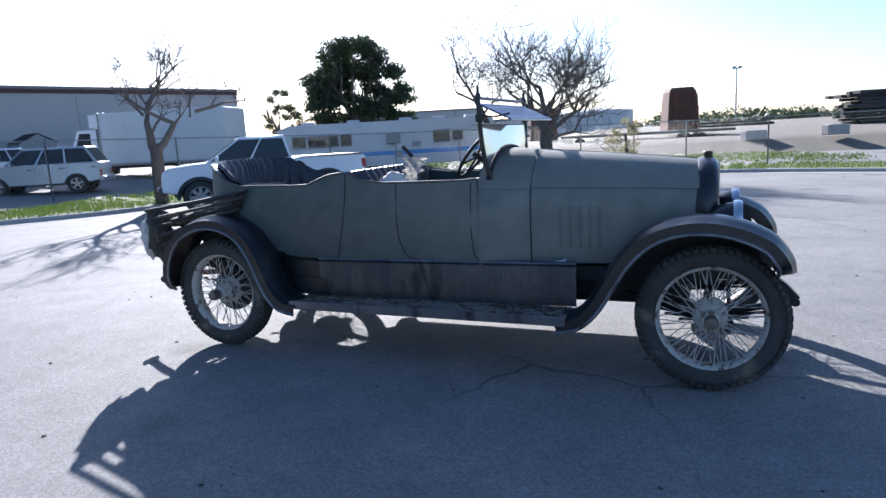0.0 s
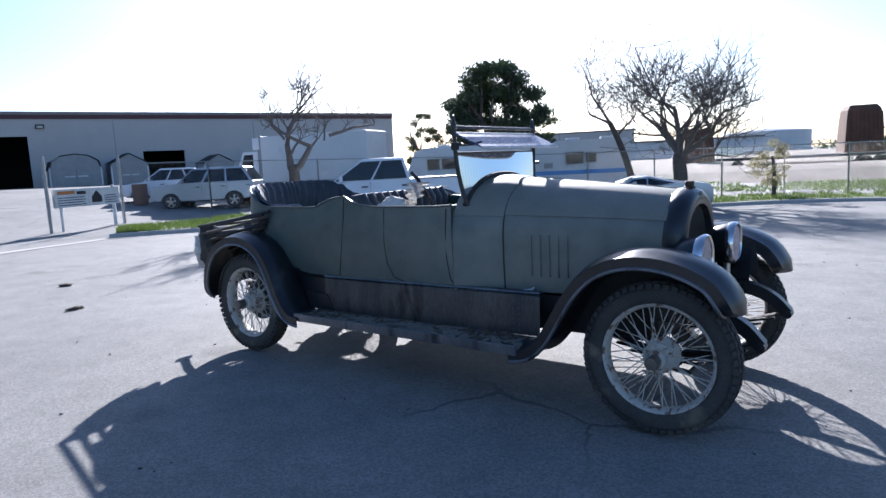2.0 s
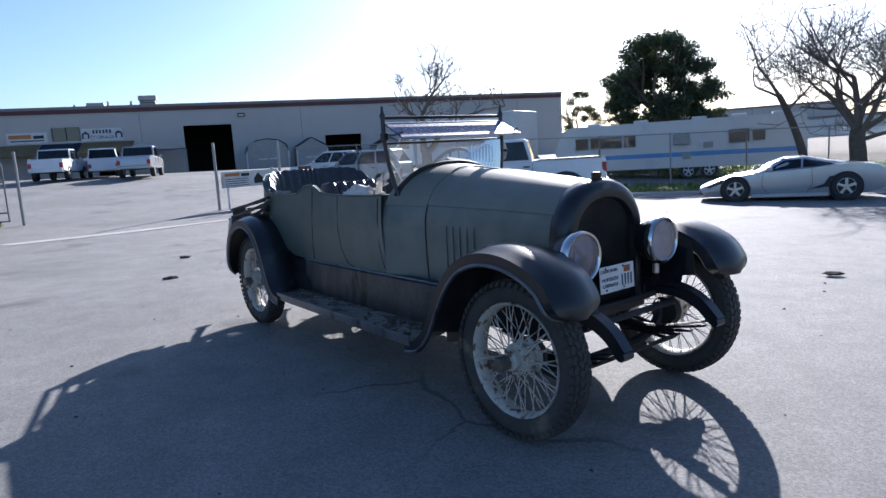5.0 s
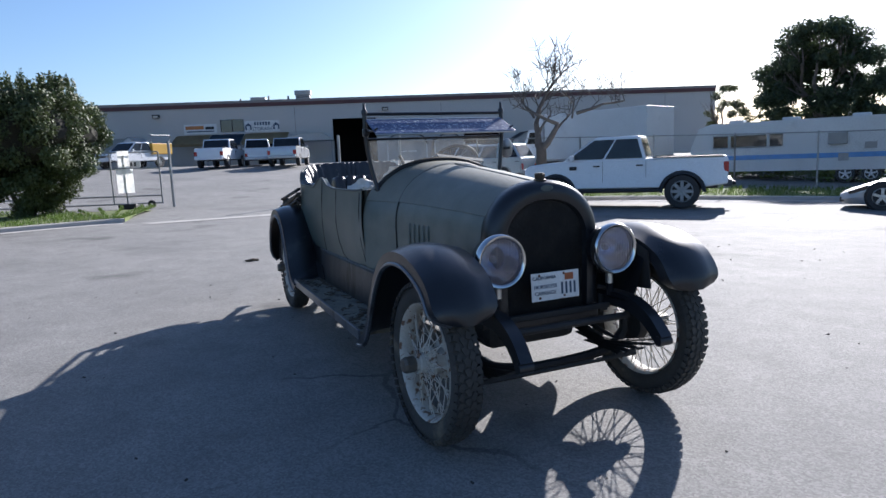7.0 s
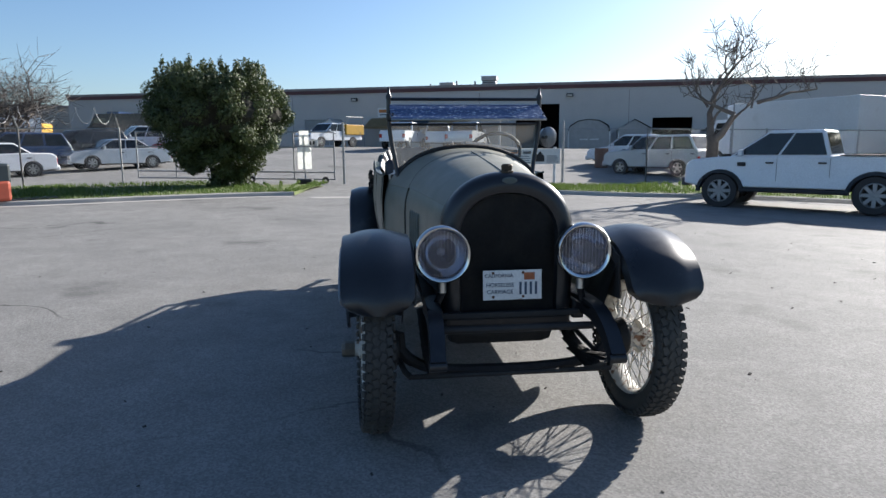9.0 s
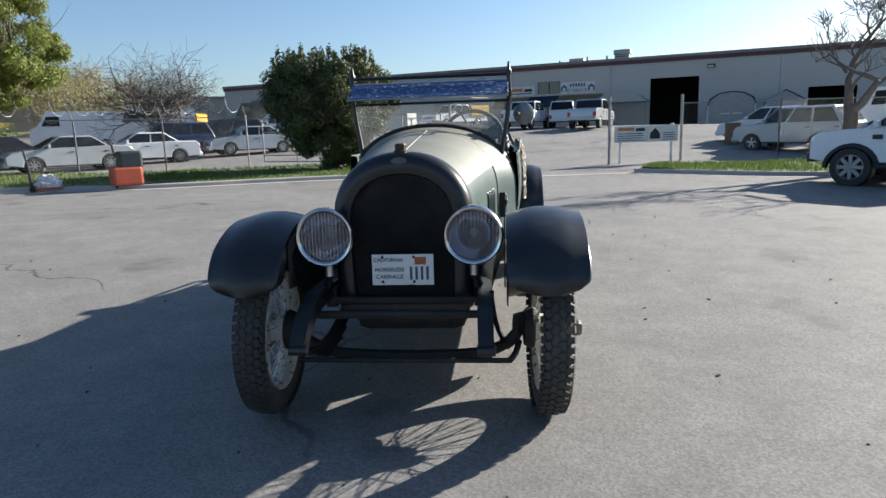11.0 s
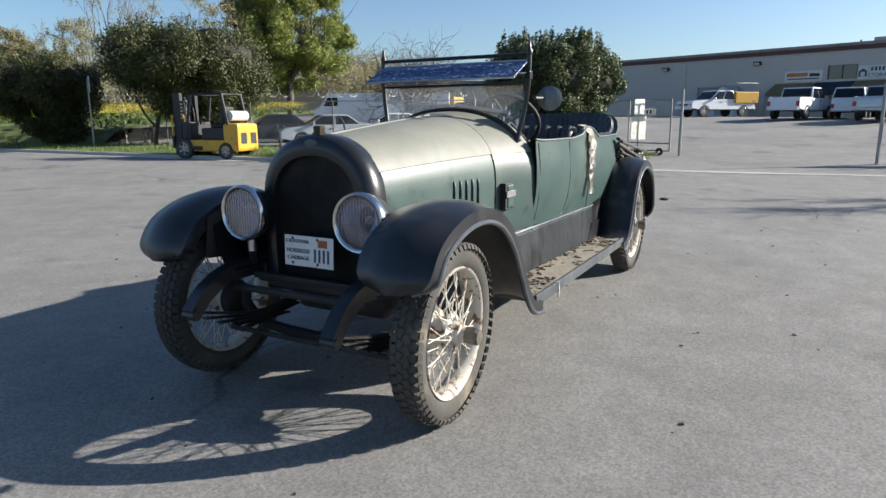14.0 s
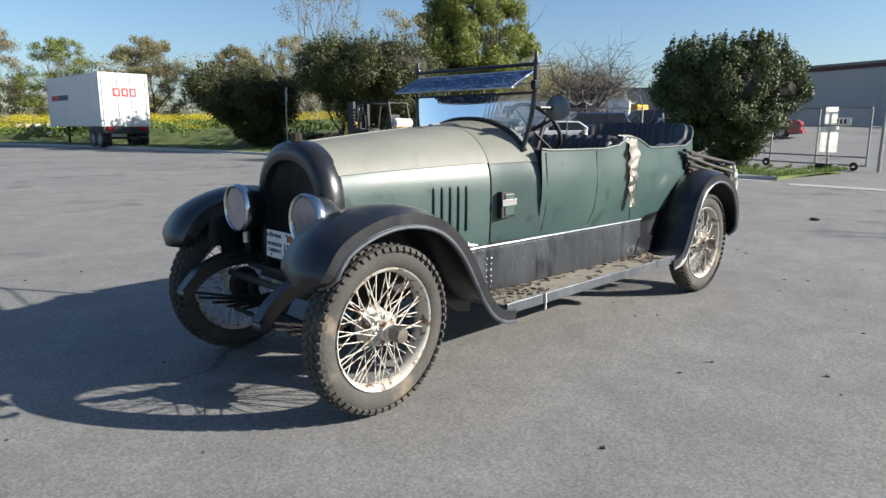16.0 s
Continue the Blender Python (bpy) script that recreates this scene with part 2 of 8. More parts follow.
def leaf_mat(name, c1, c2, back=0.35):
    m = mat(name, c1, c2, 1.2, 0.6, 0, 0, 8, island=0.3)
    nt = m.node_tree
    N, K = nt.nodes, nt.links
    b = N["Principled BSDF"]
    tl = N.new("ShaderNodeBsdfTranslucent")
    ms = N.new("ShaderNodeMixShader")
    ms.inputs[0].default_value = back
    K.new(b.inputs["Base Color"].links[0].from_socket, tl.inputs[0])
    K.new(b.outputs[0], ms.inputs[1]); K.new(tl.outputs[0], ms.inputs[2])
    K.new(ms.outputs[0], N["Material Output"].inputs[0])
    return m


LEAF_BUSH = leaf_mat("glossy_bush_leaf", (0.05, 0.075, 0.022), (0.09, 0.11, 0.04), 0.2)
LEAF_OLIVE = leaf_mat("olive_bush_leaf", (0.05, 0.062, 0.018), (0.088, 0.096, 0.03), 0.25)
LEAF_DARK = leaf_mat("evergreen_leaf", (0.035, 0.055, 0.024), (0.06, 0.08, 0.032), 0.35)
LEAF_SPRING = leaf_mat("fresh_spring_leaf", (0.17, 0.22, 0.045), (0.24, 0.26, 0.065), 0.45)
LEAF_PALE = leaf_mat("budding_twig_leaf", (0.3, 0.28, 0.14), (0.24, 0.21, 0.11), 0.45)
GRASSBLADE = leaf_mat("lawn_grass_blade", (0.09, 0.15, 0.025), (0.13, 0.18, 0.04), 0.35)
FLOWER = leaf_mat("yellow_mustard_flower", (0.62, 0.5, 0.02), (0.5, 0.45, 0.02), 0.4)
TURF = mat("verge_turf", (0.085, 0.12, 0.03), (0.12, 0.15, 0.04), 1.5, 0.95, 0, 0.6, 30, (0.2, 0.17, 0.09), (0.6, 0.75), 1)


def asphalt():
    m = mat("old_grey_asphalt", (0.185, 0.182, 0.174), (0.24, 0.235, 0.223), 0.3, 0.85, 0, 0.4, 260, (0.14, 0.138, 0.134), (0.55, 0.75), 0.28, spec=0.35)
    nt = m.node_tree
    N, K = nt.nodes, nt.links
    b = N["Principled BSDF"]
    col = b.inputs["Base Color"].links[0].from_socket
    co = N.new("ShaderNodeTexCoord").outputs["Object"]
    # crumbled grit: pale and dark stones
    vo = N.new("ShaderNodeTexVoronoi"); vo.inputs["Scale"].default_value = 95
    K.new(co, vo.inputs["Vector"])
    hs = N.new("ShaderNodeHueSaturation")
    mr = N.new("ShaderNodeMapRange"); mr.inputs[3].default_value, mr.inputs[4].default_value = 0.76, 1.26
    sep = N.new("ShaderNodeSeparateColor"); K.new(vo.outputs["Color"], sep.inputs[0])
    mid = N.new("ShaderNodeTexNoise"); mid.inputs["Scale"].default_value = 2.2; mid.inputs["Detail"].default_value = 9
    mid.inputs["Roughness"].default_value = 0.7
    K.new(co, mid.inputs["Vector"])
    md_ = N.new("ShaderNodeMapRange"); md_.inputs[1].default_value, md_.inputs[2].default_value = 0.3, 0.7
    md_.inputs[3].default_value, md_.inputs[4].default_value = 0.82, 1.14
    K.new(mid.outputs[0], md_.inputs[0])
    mm_ = N.new("ShaderNodeMath"); mm_.operation = "MULTIPLY"
    K.new(mr.outputs[0], mm_.inputs[0]); K.new(md_.outputs[0], mm_.inputs[1])
    K.new(sep.outputs[0], mr.inputs[0]); K.new(mm_.outputs[0], hs.inputs["Value"]); K.new(col, hs.inputs["Color"])
    # long meandering cracks
    wob = N.new("ShaderNodeTexNoise"); wob.inputs["Scale"].default_value = 0.9; wob.inputs["Detail"].default_value = 6
    K.new(co, wob.inputs["Vector"])
    ad = N.new("ShaderNodeMixRGB"); ad.blend_type = "ADD"; ad.inputs[0].default_value = 0.8
    K.new(co, ad.inputs[1]); K.new(wob.outputs["Color"], ad.inputs[2])
    cr = N.new("ShaderNodeTexVoronoi"); cr.feature = "DISTANCE_TO_EDGE"; cr.inputs["Scale"].default_value = 0.16
    K.new(ad.outputs[0], cr.inputs["Vector"])
    cm = N.new("ShaderNodeMapRange"); cm.inputs[1].default_value, cm.inputs[2].default_value = 0.0006, 0.0026
    K.new(cr.outputs["Distance"], cm.inputs[0])
    # cracks only in part of the lot
    gate = N.new("ShaderNodeTexNoise"); gate.inputs["Scale"].default_value = 0.22
    K.new(co, gate.inputs["Vector"])
    gm = N.new("ShaderNodeMapRange"); gm.inputs[1].default_value, gm.inputs[2].default_value = 0.5, 0.56
    gm.inputs[3].default_value, gm.inputs[4].default_value = 1, 0
    K.new(gate.outputs[0], gm.inputs[0])
    mxx = N.new("ShaderNodeMath"); mxx.operation = "MAXIMUM"
    K.new(cm.outputs[0], mxx.inputs[0]); K.new(gm.outputs[0], mxx.inputs[1])
    # oil stains
    oil = N.new("ShaderNodeTexNoise"); oil.inputs["Scale"].default_value = 0.75; oil.inputs["Detail"].default_value = 3
    K.new(co, oil.inputs["Vector"])
    om = N.new("ShaderNodeMapRange"); om.inputs[1].default_value, om.inputs[2].default_value = 0.62, 0.72
    om.inputs[3].default_value, om.inputs[4].default_value = 1.0, 0.6
    K.new(oil.outputs[0], om.inputs[0])
    ml = N.new("ShaderNodeMath"); ml.operation = "MULTIPLY"
    mc = N.new("ShaderNodeMapRange"); mc.inputs[3].default_value, mc.inputs[4].default_value = 0.3, 1
    K.new(mxx.outputs[0], mc.inputs[0])
    K.new(mc.outputs[0], ml.inputs[0]); K.new(om.outputs[0], ml.inputs[1])
    fin = N.new("ShaderNodeMixRGB"); fin.blend_type = "MULTIPLY"; fin.inputs[0].default_value = 1
    K.new(hs.outputs[0], fin.inputs[1]); K.new(ml.outputs[0], fin.inputs[2])
    K.new(fin.outputs[0], b.inputs["Base Color"])
    return m


ASPHALT = asphalt()


# ---- mesh helpers ----
def part(name, bm, material, parent=None, label="", smooth=False, at=None):
    me = bpy.data.meshes.new(name)
    bm.to_mesh(me)
    bm.free()
    me.materials.append(material)
    if smooth:
        me.shade_smooth()
        me.set_sharp_from_angle(angle=radians(smooth if smooth is not True else 40))
    ob = new(name, me)
    if parent:
        ob.parent = parent
    if at is not None:
        ob.matrix_basis = at
    return tagged(ob, label)


def raw(name, verts, faces, material, parent=None, label="", smooth=False):
    me = bpy.data.meshes.new(name)
    me.from_pydata(verts, [], faces)
    me.materials.append(material)
    if smooth:
        me.shade_smooth()
    ob = new(name, me)
    if parent:
        ob.parent = parent
    return tagged(ob, label)


def thing(name, m, label, category, group="", kind=""):
    ob = new(name)
    ob.matrix_basis = m
    ob.empty_display_size = 0.1
    return tagged(ob, label, category, group, kind)


def box(bm, lo, hi, bev=0.0, m=None):
    r = bmesh.ops.create_cube(bm, size=1.0)
    vs = r["verts"]
    for v in vs:
        v.co = Vector(((lo[k] + hi[k]) / 2 + v.co[k] * (hi[k] - lo[k]) for k in range(3)))
    if bev:
        es = list({e for v in vs for e in v.link_edges})
        rr = bmesh.ops.bevel(bm, geom=es, offset=bev, segments=2, affect="EDGES", profile=0.5)
        vs = list({v for f in rr["faces"] for v in f.verts} | {v for v in vs if v.is_valid})
    if m is not None:
        bmesh.ops.transform(bm, matrix=m, verts=vs)
    return vs


def bmbox(lo, hi, bev=0.0, m=None):
    bm = bmesh.new()
    box(bm, lo, hi, bev, m)
    return bm


def grid(bm, rows, close_u=False, close_v=False):
    """Quads over a table of points."""
    vs = [[bm.verts.new(p) for p in r] for r in rows]
    nu, nv = len(vs), len(vs[0])
    for i in range(nu if close_u else nu - 1):
        for j in range(nv if close_v else nv - 1):
            bm.faces.new((vs[i][j], vs[(i + 1) % nu][j], vs[(i + 1) % nu][(j + 1) % nv], vs[i][(j + 1) % nv]))
    return vs


def fix(bm):
    bmesh.ops.recalc_face_normals(bm, faces=bm.faces)
    return bm


def spline(pts, n):
    """Catmull-Rom through pts, resampled."""
    P = [Vector(p) for p in pts]
    P = [P[0] * 2 - P[1]] + P + [P[-1] * 2 - P[-2]]
    out = []
    seg = len(P) - 3
    for i in range(n + 1):
        u = i / n * seg
        k = min(int(u), seg - 1)
        t = u - k
        a, b, c, d = P[k:k + 4]
        out.append(0.5 * (2 * b + (c - a) * t + (2 * a - 5 * b + 4 * c - d) * t * t + (3 * b - a - 3 * c + d) * t ** 3))
    return out


def tube(bm, pts, r, n=8, r2=None, flat=None):
    """A round bar along pts; r to r2; flat squashes it along its second axis."""
    P = [Vector(p) for p in pts]
    rows = []
    up = Vector((0, 0, 1))
    last = None
    for i, p in enumerate(P):
        t = (P[min(i + 1, len(P) - 1)] - P[max(i - 1, 0)]).normalized()
        a = last - t * last.dot(t) if last is not None else (up.cross(t) if abs(t.z) < 0.95 else Vector((1, 0, 0)).cross(t))
        a.normalize()
        last = a
        b = t.cross(a)
        rr = r + ((r2 if r2 is not None else r) - r) * i / max(len(P) - 1, 1)
        rows.append([p + a * math.cos(2 * math.pi * j / n) * rr + b * math.sin(2 * math.pi * j / n) * rr * (flat or 1) for j in range(n)])
    vs = grid(bm, rows, close_v=True)
    bm.faces.new(list(reversed(vs[0])))
    bm.faces.new(vs[-1])
    return bm


def bmtube(pts, r, n=8, r2=None, flat=None):
    return fix(tube(bmesh.new(), pts, r, n, r2, flat))


def lathe(bm, prof, n=32, axis="y", centre=(0, 0, 0), closed=False):
    """Turn (radius, along) pairs round an axis."""
    c = Vector(centre)
    rows = []
    for i in range(n):
        a = 2 * math.pi * i / n
        ca, sa = math.cos(a), math.sin(a)
        row = []
        for r, s in prof:
            row.append(c + {"y": Vector((r * ca, s, r * sa)), "x": Vector((s, r * ca, r * sa)), "z": Vector((r * ca, r * sa, s))}[axis])
        rows.append(row)
    grid(bm, rows, close_u=True, close_v=closed)
    bmesh.ops.remove_doubles(bm, verts=bm.verts, dist=1e-5)
    return fix(bm)


def prism(bm, poly, y0, y1, inset=0.0):
    """Side outline (x, z) carried from y0 to y1."""
    a = [bm.verts.new((x, y0, z)) for x, z in poly]
    b = [bm.verts.new((x, y1, z)) for x, z in poly]
    bm.faces.new(a)
    bm.faces.new(list(reversed(b)))
    n = len(poly)
    for i in range(n):
        bm.faces.new((a[i], b[i], b[(i + 1) % n], a[(i + 1) % n]))
    return fix(bm)


def words(name, text, size, material, parent, m, label="", depth=0.002, align="CENTER"):
    cu = bpy.data.curves.new(name, "FONT")
    cu.body, cu.size, cu.extrude, cu.align_x, cu.align_y = text, size, depth, align, "CENTER"
    ob = new(name + "_curve", cu)
    dg = bpy.context.evaluated_depsgraph_get()
    me = bpy.data.meshes.new_from_object(ob.evaluated_get(dg))
    bpy.data.objects.remove(ob)
    me.materials.clear()
    me.materials.append(material)
    o = new(name, me)
    if parent:
        o.parent = parent
    o.matrix_basis = m
    return tagged(o, label)


def smoothstep(a, b, v):
    u = min(max((v - a) / (b - a), 0), 1)
    return u * u * (3 - 2 * u)


def terrain(x, y):
    """Height of the paved ground: level round the car, falling to the north, rising to the warehouse yard."""
    k = smoothstep(5, 13, math.hypot(x - 1.0, y - 4.0))
    far = 1 - smoothstep(90, 160, math.hypot(x, y))
    return far * (k * (-0.0095 * x - 0.0107 * max(y, -8)) + 1.35 * smoothstep(16, 48, -0.77 * x + 0.64 * y))


def on(x, y, rz=0.0, dz=0.0):
    return pose(x, y, terrain(x, y) + dz, 0, 0, rz)


# ---- ground ----
def sheet(name, inside, material, step, x0, x1, y0, y1, lift):
    """Ground grid over a rectangle, kept where inside(x, y)."""
    nx, ny = int((x1 - x0) / step), int((y1 - y0) / step)
    vs, fs, idx = [], [], {}

    def vid(i, j):
        if (i, j) not in idx:
            x, y = x0 + i * step, y0 + j * step
            idx[i, j] = len(vs)
            vs.append((x, y, terrain(x, y) + lift(x, y)))
        return idx[i, j]

    for i in range(nx):
        for j in range(ny):
            if inside(x0 + (i + 0.5) * step, y0 + (j + 0.5) * step):
                fs.append((vid(i, j), vid(i + 1, j), vid(i + 1, j + 1), vid(i, j + 1)))
    return raw(name, vs, fs, material, smooth=True)


def ground_sheet():
    ticks = [-2500, -900, -400, -220] + [-160 + 4 * k for k in range(81)] + [220, 400, 900, 2500]
    vs = [(x, y, terrain(x, y)) for x in ticks for y in ticks]
    n = len(ticks)
    fs = [(i * n + j, (i + 1) * n + j, (i + 1) * n + j + 1, i * n + j + 1) for i in range(n - 1) for j in range(n - 1)]
    return tagged(raw("ground", vs, fs, ASPHALT, smooth=True), "weathered grey asphalt lot with cracks and oil stains", "ground", kind="structure")


ground_sheet()

KERB_W = [(-14.5, 7.6), (-14.7, 7.1), (-14.7, 5.6), (-14.5, 3.6), (-14.2, 2.0), (-14.1, 0.3), (-14.6, -2.6), (-15.2, -5.6), (-16.2, -9.0), (-17.6, -12.5), (-19.2, -18.0), (-20.6, -26.0), (-22.0, -40.0), (-24.0, -60.0)]
KERB_N = [(-12.4, 14.6), (-11.6, 15.3), (-9.8, 16.9), (-8.2, 18.9), (-5.0, 21.0), (-1.0, 22.2), (3.6, 22.7), (6.5, 23.8), (9.7, 23.9), (13.6, 21.0), (18.0, 16.0), (24.0, 8.0), (34.0, -4.0)]


def kerb(name, pts, label):
    P = spline([(x, y, 0) for x, y in pts], 90)
    bm = bmesh.new()
    rows = []
    for i, p in enumerate(P):
        t = (P[min(i + 1, 90)] - P[max(i - 1, 0)]).normalized()
        nrm = Vector((-t.y, t.x, 0)) * (1 if name == "kerb" else 1)
        z = terrain(p.x, p.y)
        sec = []
        for off, dz in ((-0.35, 0.006), (0.0, 0.012), (0.02, 0.1), (0.05, 0.12), (0.2, 0.125), (0.2, -0.05)):
            q = p + nrm * off * SIDE[pts[0]]
            sec.append(Vector((q.x, q.y, z + dz)))
        rows.append(sec)
    grid(bm, rows)
    ob = part(name, fix(bm), CONC, None, label, smooth=30)
    return tagged(ob, label, "kerb", kind="structure"), P


SIDE = {KERB_W[0]: -1.0, KERB_N[0]: 1.0}
kerb_w, PW = kerb("kerb", KERB_W, "pale concrete kerb with gutter along the west verge")
kerb_n, PN = kerb("kerb", KERB_N, "pale concrete kerb with gutter along the north verge")


def verge(name, P, side, depth, label, tall):
    """Raised turf behind a kerb, with blades; depth varies along it."""
    vs, fs = [], []
    n = len(P)
    cross = [0.18, 0.6, 1.2, 2.0, 3.0, 4.2, 5.6]
    for i, p in enumerate(P):
        t = (P[min(i + 1, n - 1)] - P[max(i - 1, 0)]).normalized()
        nrm = Vector((-t.y, t.x, 0)) * side
        w = depth(i / (n - 1))
        for k, c in enumerate(cross):
            q = p + nrm * (0.18 + (c - 0.18) / 5.42 * (w - 0.18))
            vs.append((q.x, q.y, terrain(q.x, q.y) + (0.125 + 0.03 * noise.noise((q.x, q.y, 0)) * (k > 0)) * min(1, (i + 0.001) / 3) - (0.14 if k == 6 else 0) - (0.02 if i == 0 else 0)))
    m = len(cross)
    for i in range(n - 1):
        for k in range(m - 1):
            fs.append((i * m + k, (i + 1) * m + k, (i + 1) * m + k + 1, i * m + k + 1))
    turf = tagged(raw(name, vs, fs, TURF, smooth=True), label, "grass verge", kind="structure")
    rnd = random.Random(5)
    bv, bf = [], []
    for _ in range(26000):
        i, s = rnd.random() * (n - 1.001), rnd.random()
        k = int(i)
        p = P[k].lerp(P[k + 1], i - k)
        t = (P[min(k + 1, n - 1)] - P[k]).normalized()
        if p.y < -25 or p.x > 20 or i < 1.5:
            continue
        nrm = Vector((-t.y, t.x, 0)) * side
        q = p + nrm * (0.12 + s * (depth(i / (n - 1)) - 0.25))
        z = terrain(q.x, q.y) + 0.11
        a, hgt = rnd.random() * 6.28, rnd.uniform(0.05, 0.13) * tall * (1 + 0.6 * noise.noise((q.x * 0.8, q.y * 0.8, 3)))
        d = Vector((math.cos(a), math.sin(a), 0)) * 0.014
        o = len(bv)
        bv += [(q.x - d.x, q.y - d.y, z), (q.x + d.x, q.y + d.y, z), (q.x + rnd.uniform(-.05, .05), q.y + rnd.uniform(-.05, .05), z + hgt)]
        bf.append((o, o + 1, o + 2))
    tagged(raw("grass", bv, bf, GRASSBLADE), "short green lawn grass on the verge", "grass", kind="stuff")


verge("verge_west", PW, -1, lambda u: 4.2 if u < 0.12 else 6.2, "raised grass verge beside the west fence", 1.0)
verge("verge_north", PN, 1, lambda u: 1.2 + 3.2 * min(u * 4, 1), "raised grass verge along the north fence", 1.25)

# concrete gutter across the yard entrance
bm = bmesh.new()
P = spline([(-13.7, 7.9, 0), (-13.0, 10.6, 0), (-12.7, 13.0, 0), (-12.3, 14.8, 0)], 24)
grid(bm, [[Vector((p.x + o, p.y, terrain(p.x, p.y) + 0.008)) for o in (-0.3, 0.3)] for p in P])
tagged(part("gutter", fix(bm), CONC, None), "pale concrete gutter crossing the yard entrance", "gutter", kind="structure")

# ---- vintage touring car ----
CAR = thing("vintage_touring_car", pose(1.76, 4.335, 0, 0, 0, -21.3), "faded green 1920s touring car with black fenders and wire wheels", "car")


def lut(tab, x):
    tab = sorted(tab)
    if x <= tab[0][0]:
        return tab[0][1]
    for (a, p), (b, q) in zip(tab, tab[1:]):
        if x <= b:
            u = (x - a) / (b - a)
            u = u * u * (3 - 2 * u)
            return p + (q - p) * u
    return tab[-1][1]


def arch(x, w, spring, top, bot, n=22, p=2.25):
    pts = [Vector((x, -w * 0.985, bot)), Vector((x, -w, (bot + spring) / 2))]
    for i in range(n + 1):
        a = math.pi * (1 - i / n)
        c, s = math.cos(a), math.sin(a)
        pts.append(Vector((x, w * math.copysign(abs(c) ** (2 / p), c), spring + (top - spring) * abs(s) ** (2 / p))))
    return pts + [Vector((x, w, (bot + spring) / 2)), Vector((x, w * 0.985, bot))]


def loft(rows, cap=True):
    bm = bmesh.new()
    vs = grid(bm, rows)
    if cap:
        bm.faces.new(vs[0])
        bm.faces.new(list(reversed(vs[-1])))
        bm.faces.new([r[0] for r in vs] + [r[-1] for r in reversed(vs)])
    return fix(bm)


# hood sides in green, dusty top panel over them
HOOD = [(-0.05, 0.338, 1.03, 1.318), (-0.35, 0.372, 1.03, 1.352), (-0.7, 0.412, 1.025, 1.388), (-1.1, 0.458, 1.02, 1.422)]
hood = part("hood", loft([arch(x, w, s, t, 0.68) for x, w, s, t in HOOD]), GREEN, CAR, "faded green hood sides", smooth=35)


top_rows = [arch(x, w, s, t, 0.68, 40) for x, w, s, t in HOOD]
n_keep = [[p for p in r if p.z > lut([(-1.1, 1.165), (-0.05, 1.125)], p.x)] for r in top_rows]
k_min = min(len(r) for r in n_keep)
rows = []
for r in n_keep:
    m = (len(r) - k_min) // 2
    r = r[m:m + k_min]
    c = Vector((r[0].x, 0, 0.95))
    rows.append([p - (p - c).normalized() * 0.006 for p in r[:1]] + [p + (p - c).normalized() * 0.006 for p in r] + [p - (p - c).normalized() * 0.006 for p in r[-1:]])
part("hood_top", loft(rows, False), DUSTY, hood, "dusty pale grey-green hood top", smooth=35)
bm = bmesh.new()
tube(bm, [(-0.06, 0, 1.326), (-0.5, 0, 1.373), (-1.1, 0, 1.43)], 0.006, 6)
part("centre_hinge", fix(bm), DUSTY, hood, "hood centre hinge")

COWL = [(-1.106, 0.46, 1.02, 1.424), (-1.2, 0.49, 1.02, 1.437), (-1.32, 0.545, 1.02, 1.45), (-1.44, 0.592, 1.02, 1.455)]
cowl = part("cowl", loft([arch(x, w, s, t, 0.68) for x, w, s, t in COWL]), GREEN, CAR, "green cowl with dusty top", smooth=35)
rows = []
for x, w, s, t in COWL:
    r = [p for p in arch(x, w, s, t, 0.68, 60) if p.z > 1.175]
    rows.append(r)
k_min = min(len(r) for r in rows)
out_rows = []
for r in rows:
    m = (len(r) - k_min) // 2
    r = r[m:m + k_min]
    c = Vector((r[0].x, 0, 0.95))
    out_rows.append([r[0] - (r[0] - c).normalized() * 0.004] + [p + (p - c).normalized() * 0.004 for p in r] + [r[-1] - (r[-1] - c).normalized() * 0.004])
rows = out_rows
part("cowl_top", loft(rows, False), DUSTY, cowl, "dusty pale cowl top", smooth=35)
for x, w, s, t in (HOOD[-1],):
    part("hood_seam", bmtube([p + Vector((-0.003, 0, 0)) for p in arch(x, w + 0.004, s, t + 0.004, 0.69)], 0.004, 6), CHASSIS, hood, "dark hood seam")

# louvres and side fittings on both sides
for sy in (1, -1):
    for k in range(5):
        x = -0.655 - 0.062 * k
        y = 0.338 + (-0.05 - x) * 0.1143
        bm = bmesh.new()
        tube(bm, spline([(x, sy * (y - 0.002), 0.79), (x, sy * (y + 0.006), 0.82), (x, sy * (y + 0.005), 1.03), (x, sy * (y - 0.006), 1.06)], 8), 0.0065, 8)
        part("louvre", fix(bm), GREEN, hood, "pressed hood louvre", smooth=True)
    bm = bmesh.new()
    tube(bm, [(-0.8, sy * 0.47, 0.695), (-0.95, sy * 0.5, 0.695)], 0.006, 8)
    tube(bm, [(-0.86, sy * 0.485, 0.72), (-0.9, sy * 0.5, 0.68), (-0.88, sy * 0.5, 0.67)], 0.011, 8)
    tube(bm, [(-0.93, sy * 0.5, 0.70), (-0.86, sy * 0.49, 0.712)], 0.009, 8)
    part("hood_latch", fix(bm), ALU, hood, "worn metal hood latch", smooth=True)
bm = bmesh.new()
box(bm, (-1.26, 0.478, 0.86), (-1.17, 0.52, 1.0), 0.008)
part("vent_flap", bm, GREEN, cowl, "green cowl vent flap")
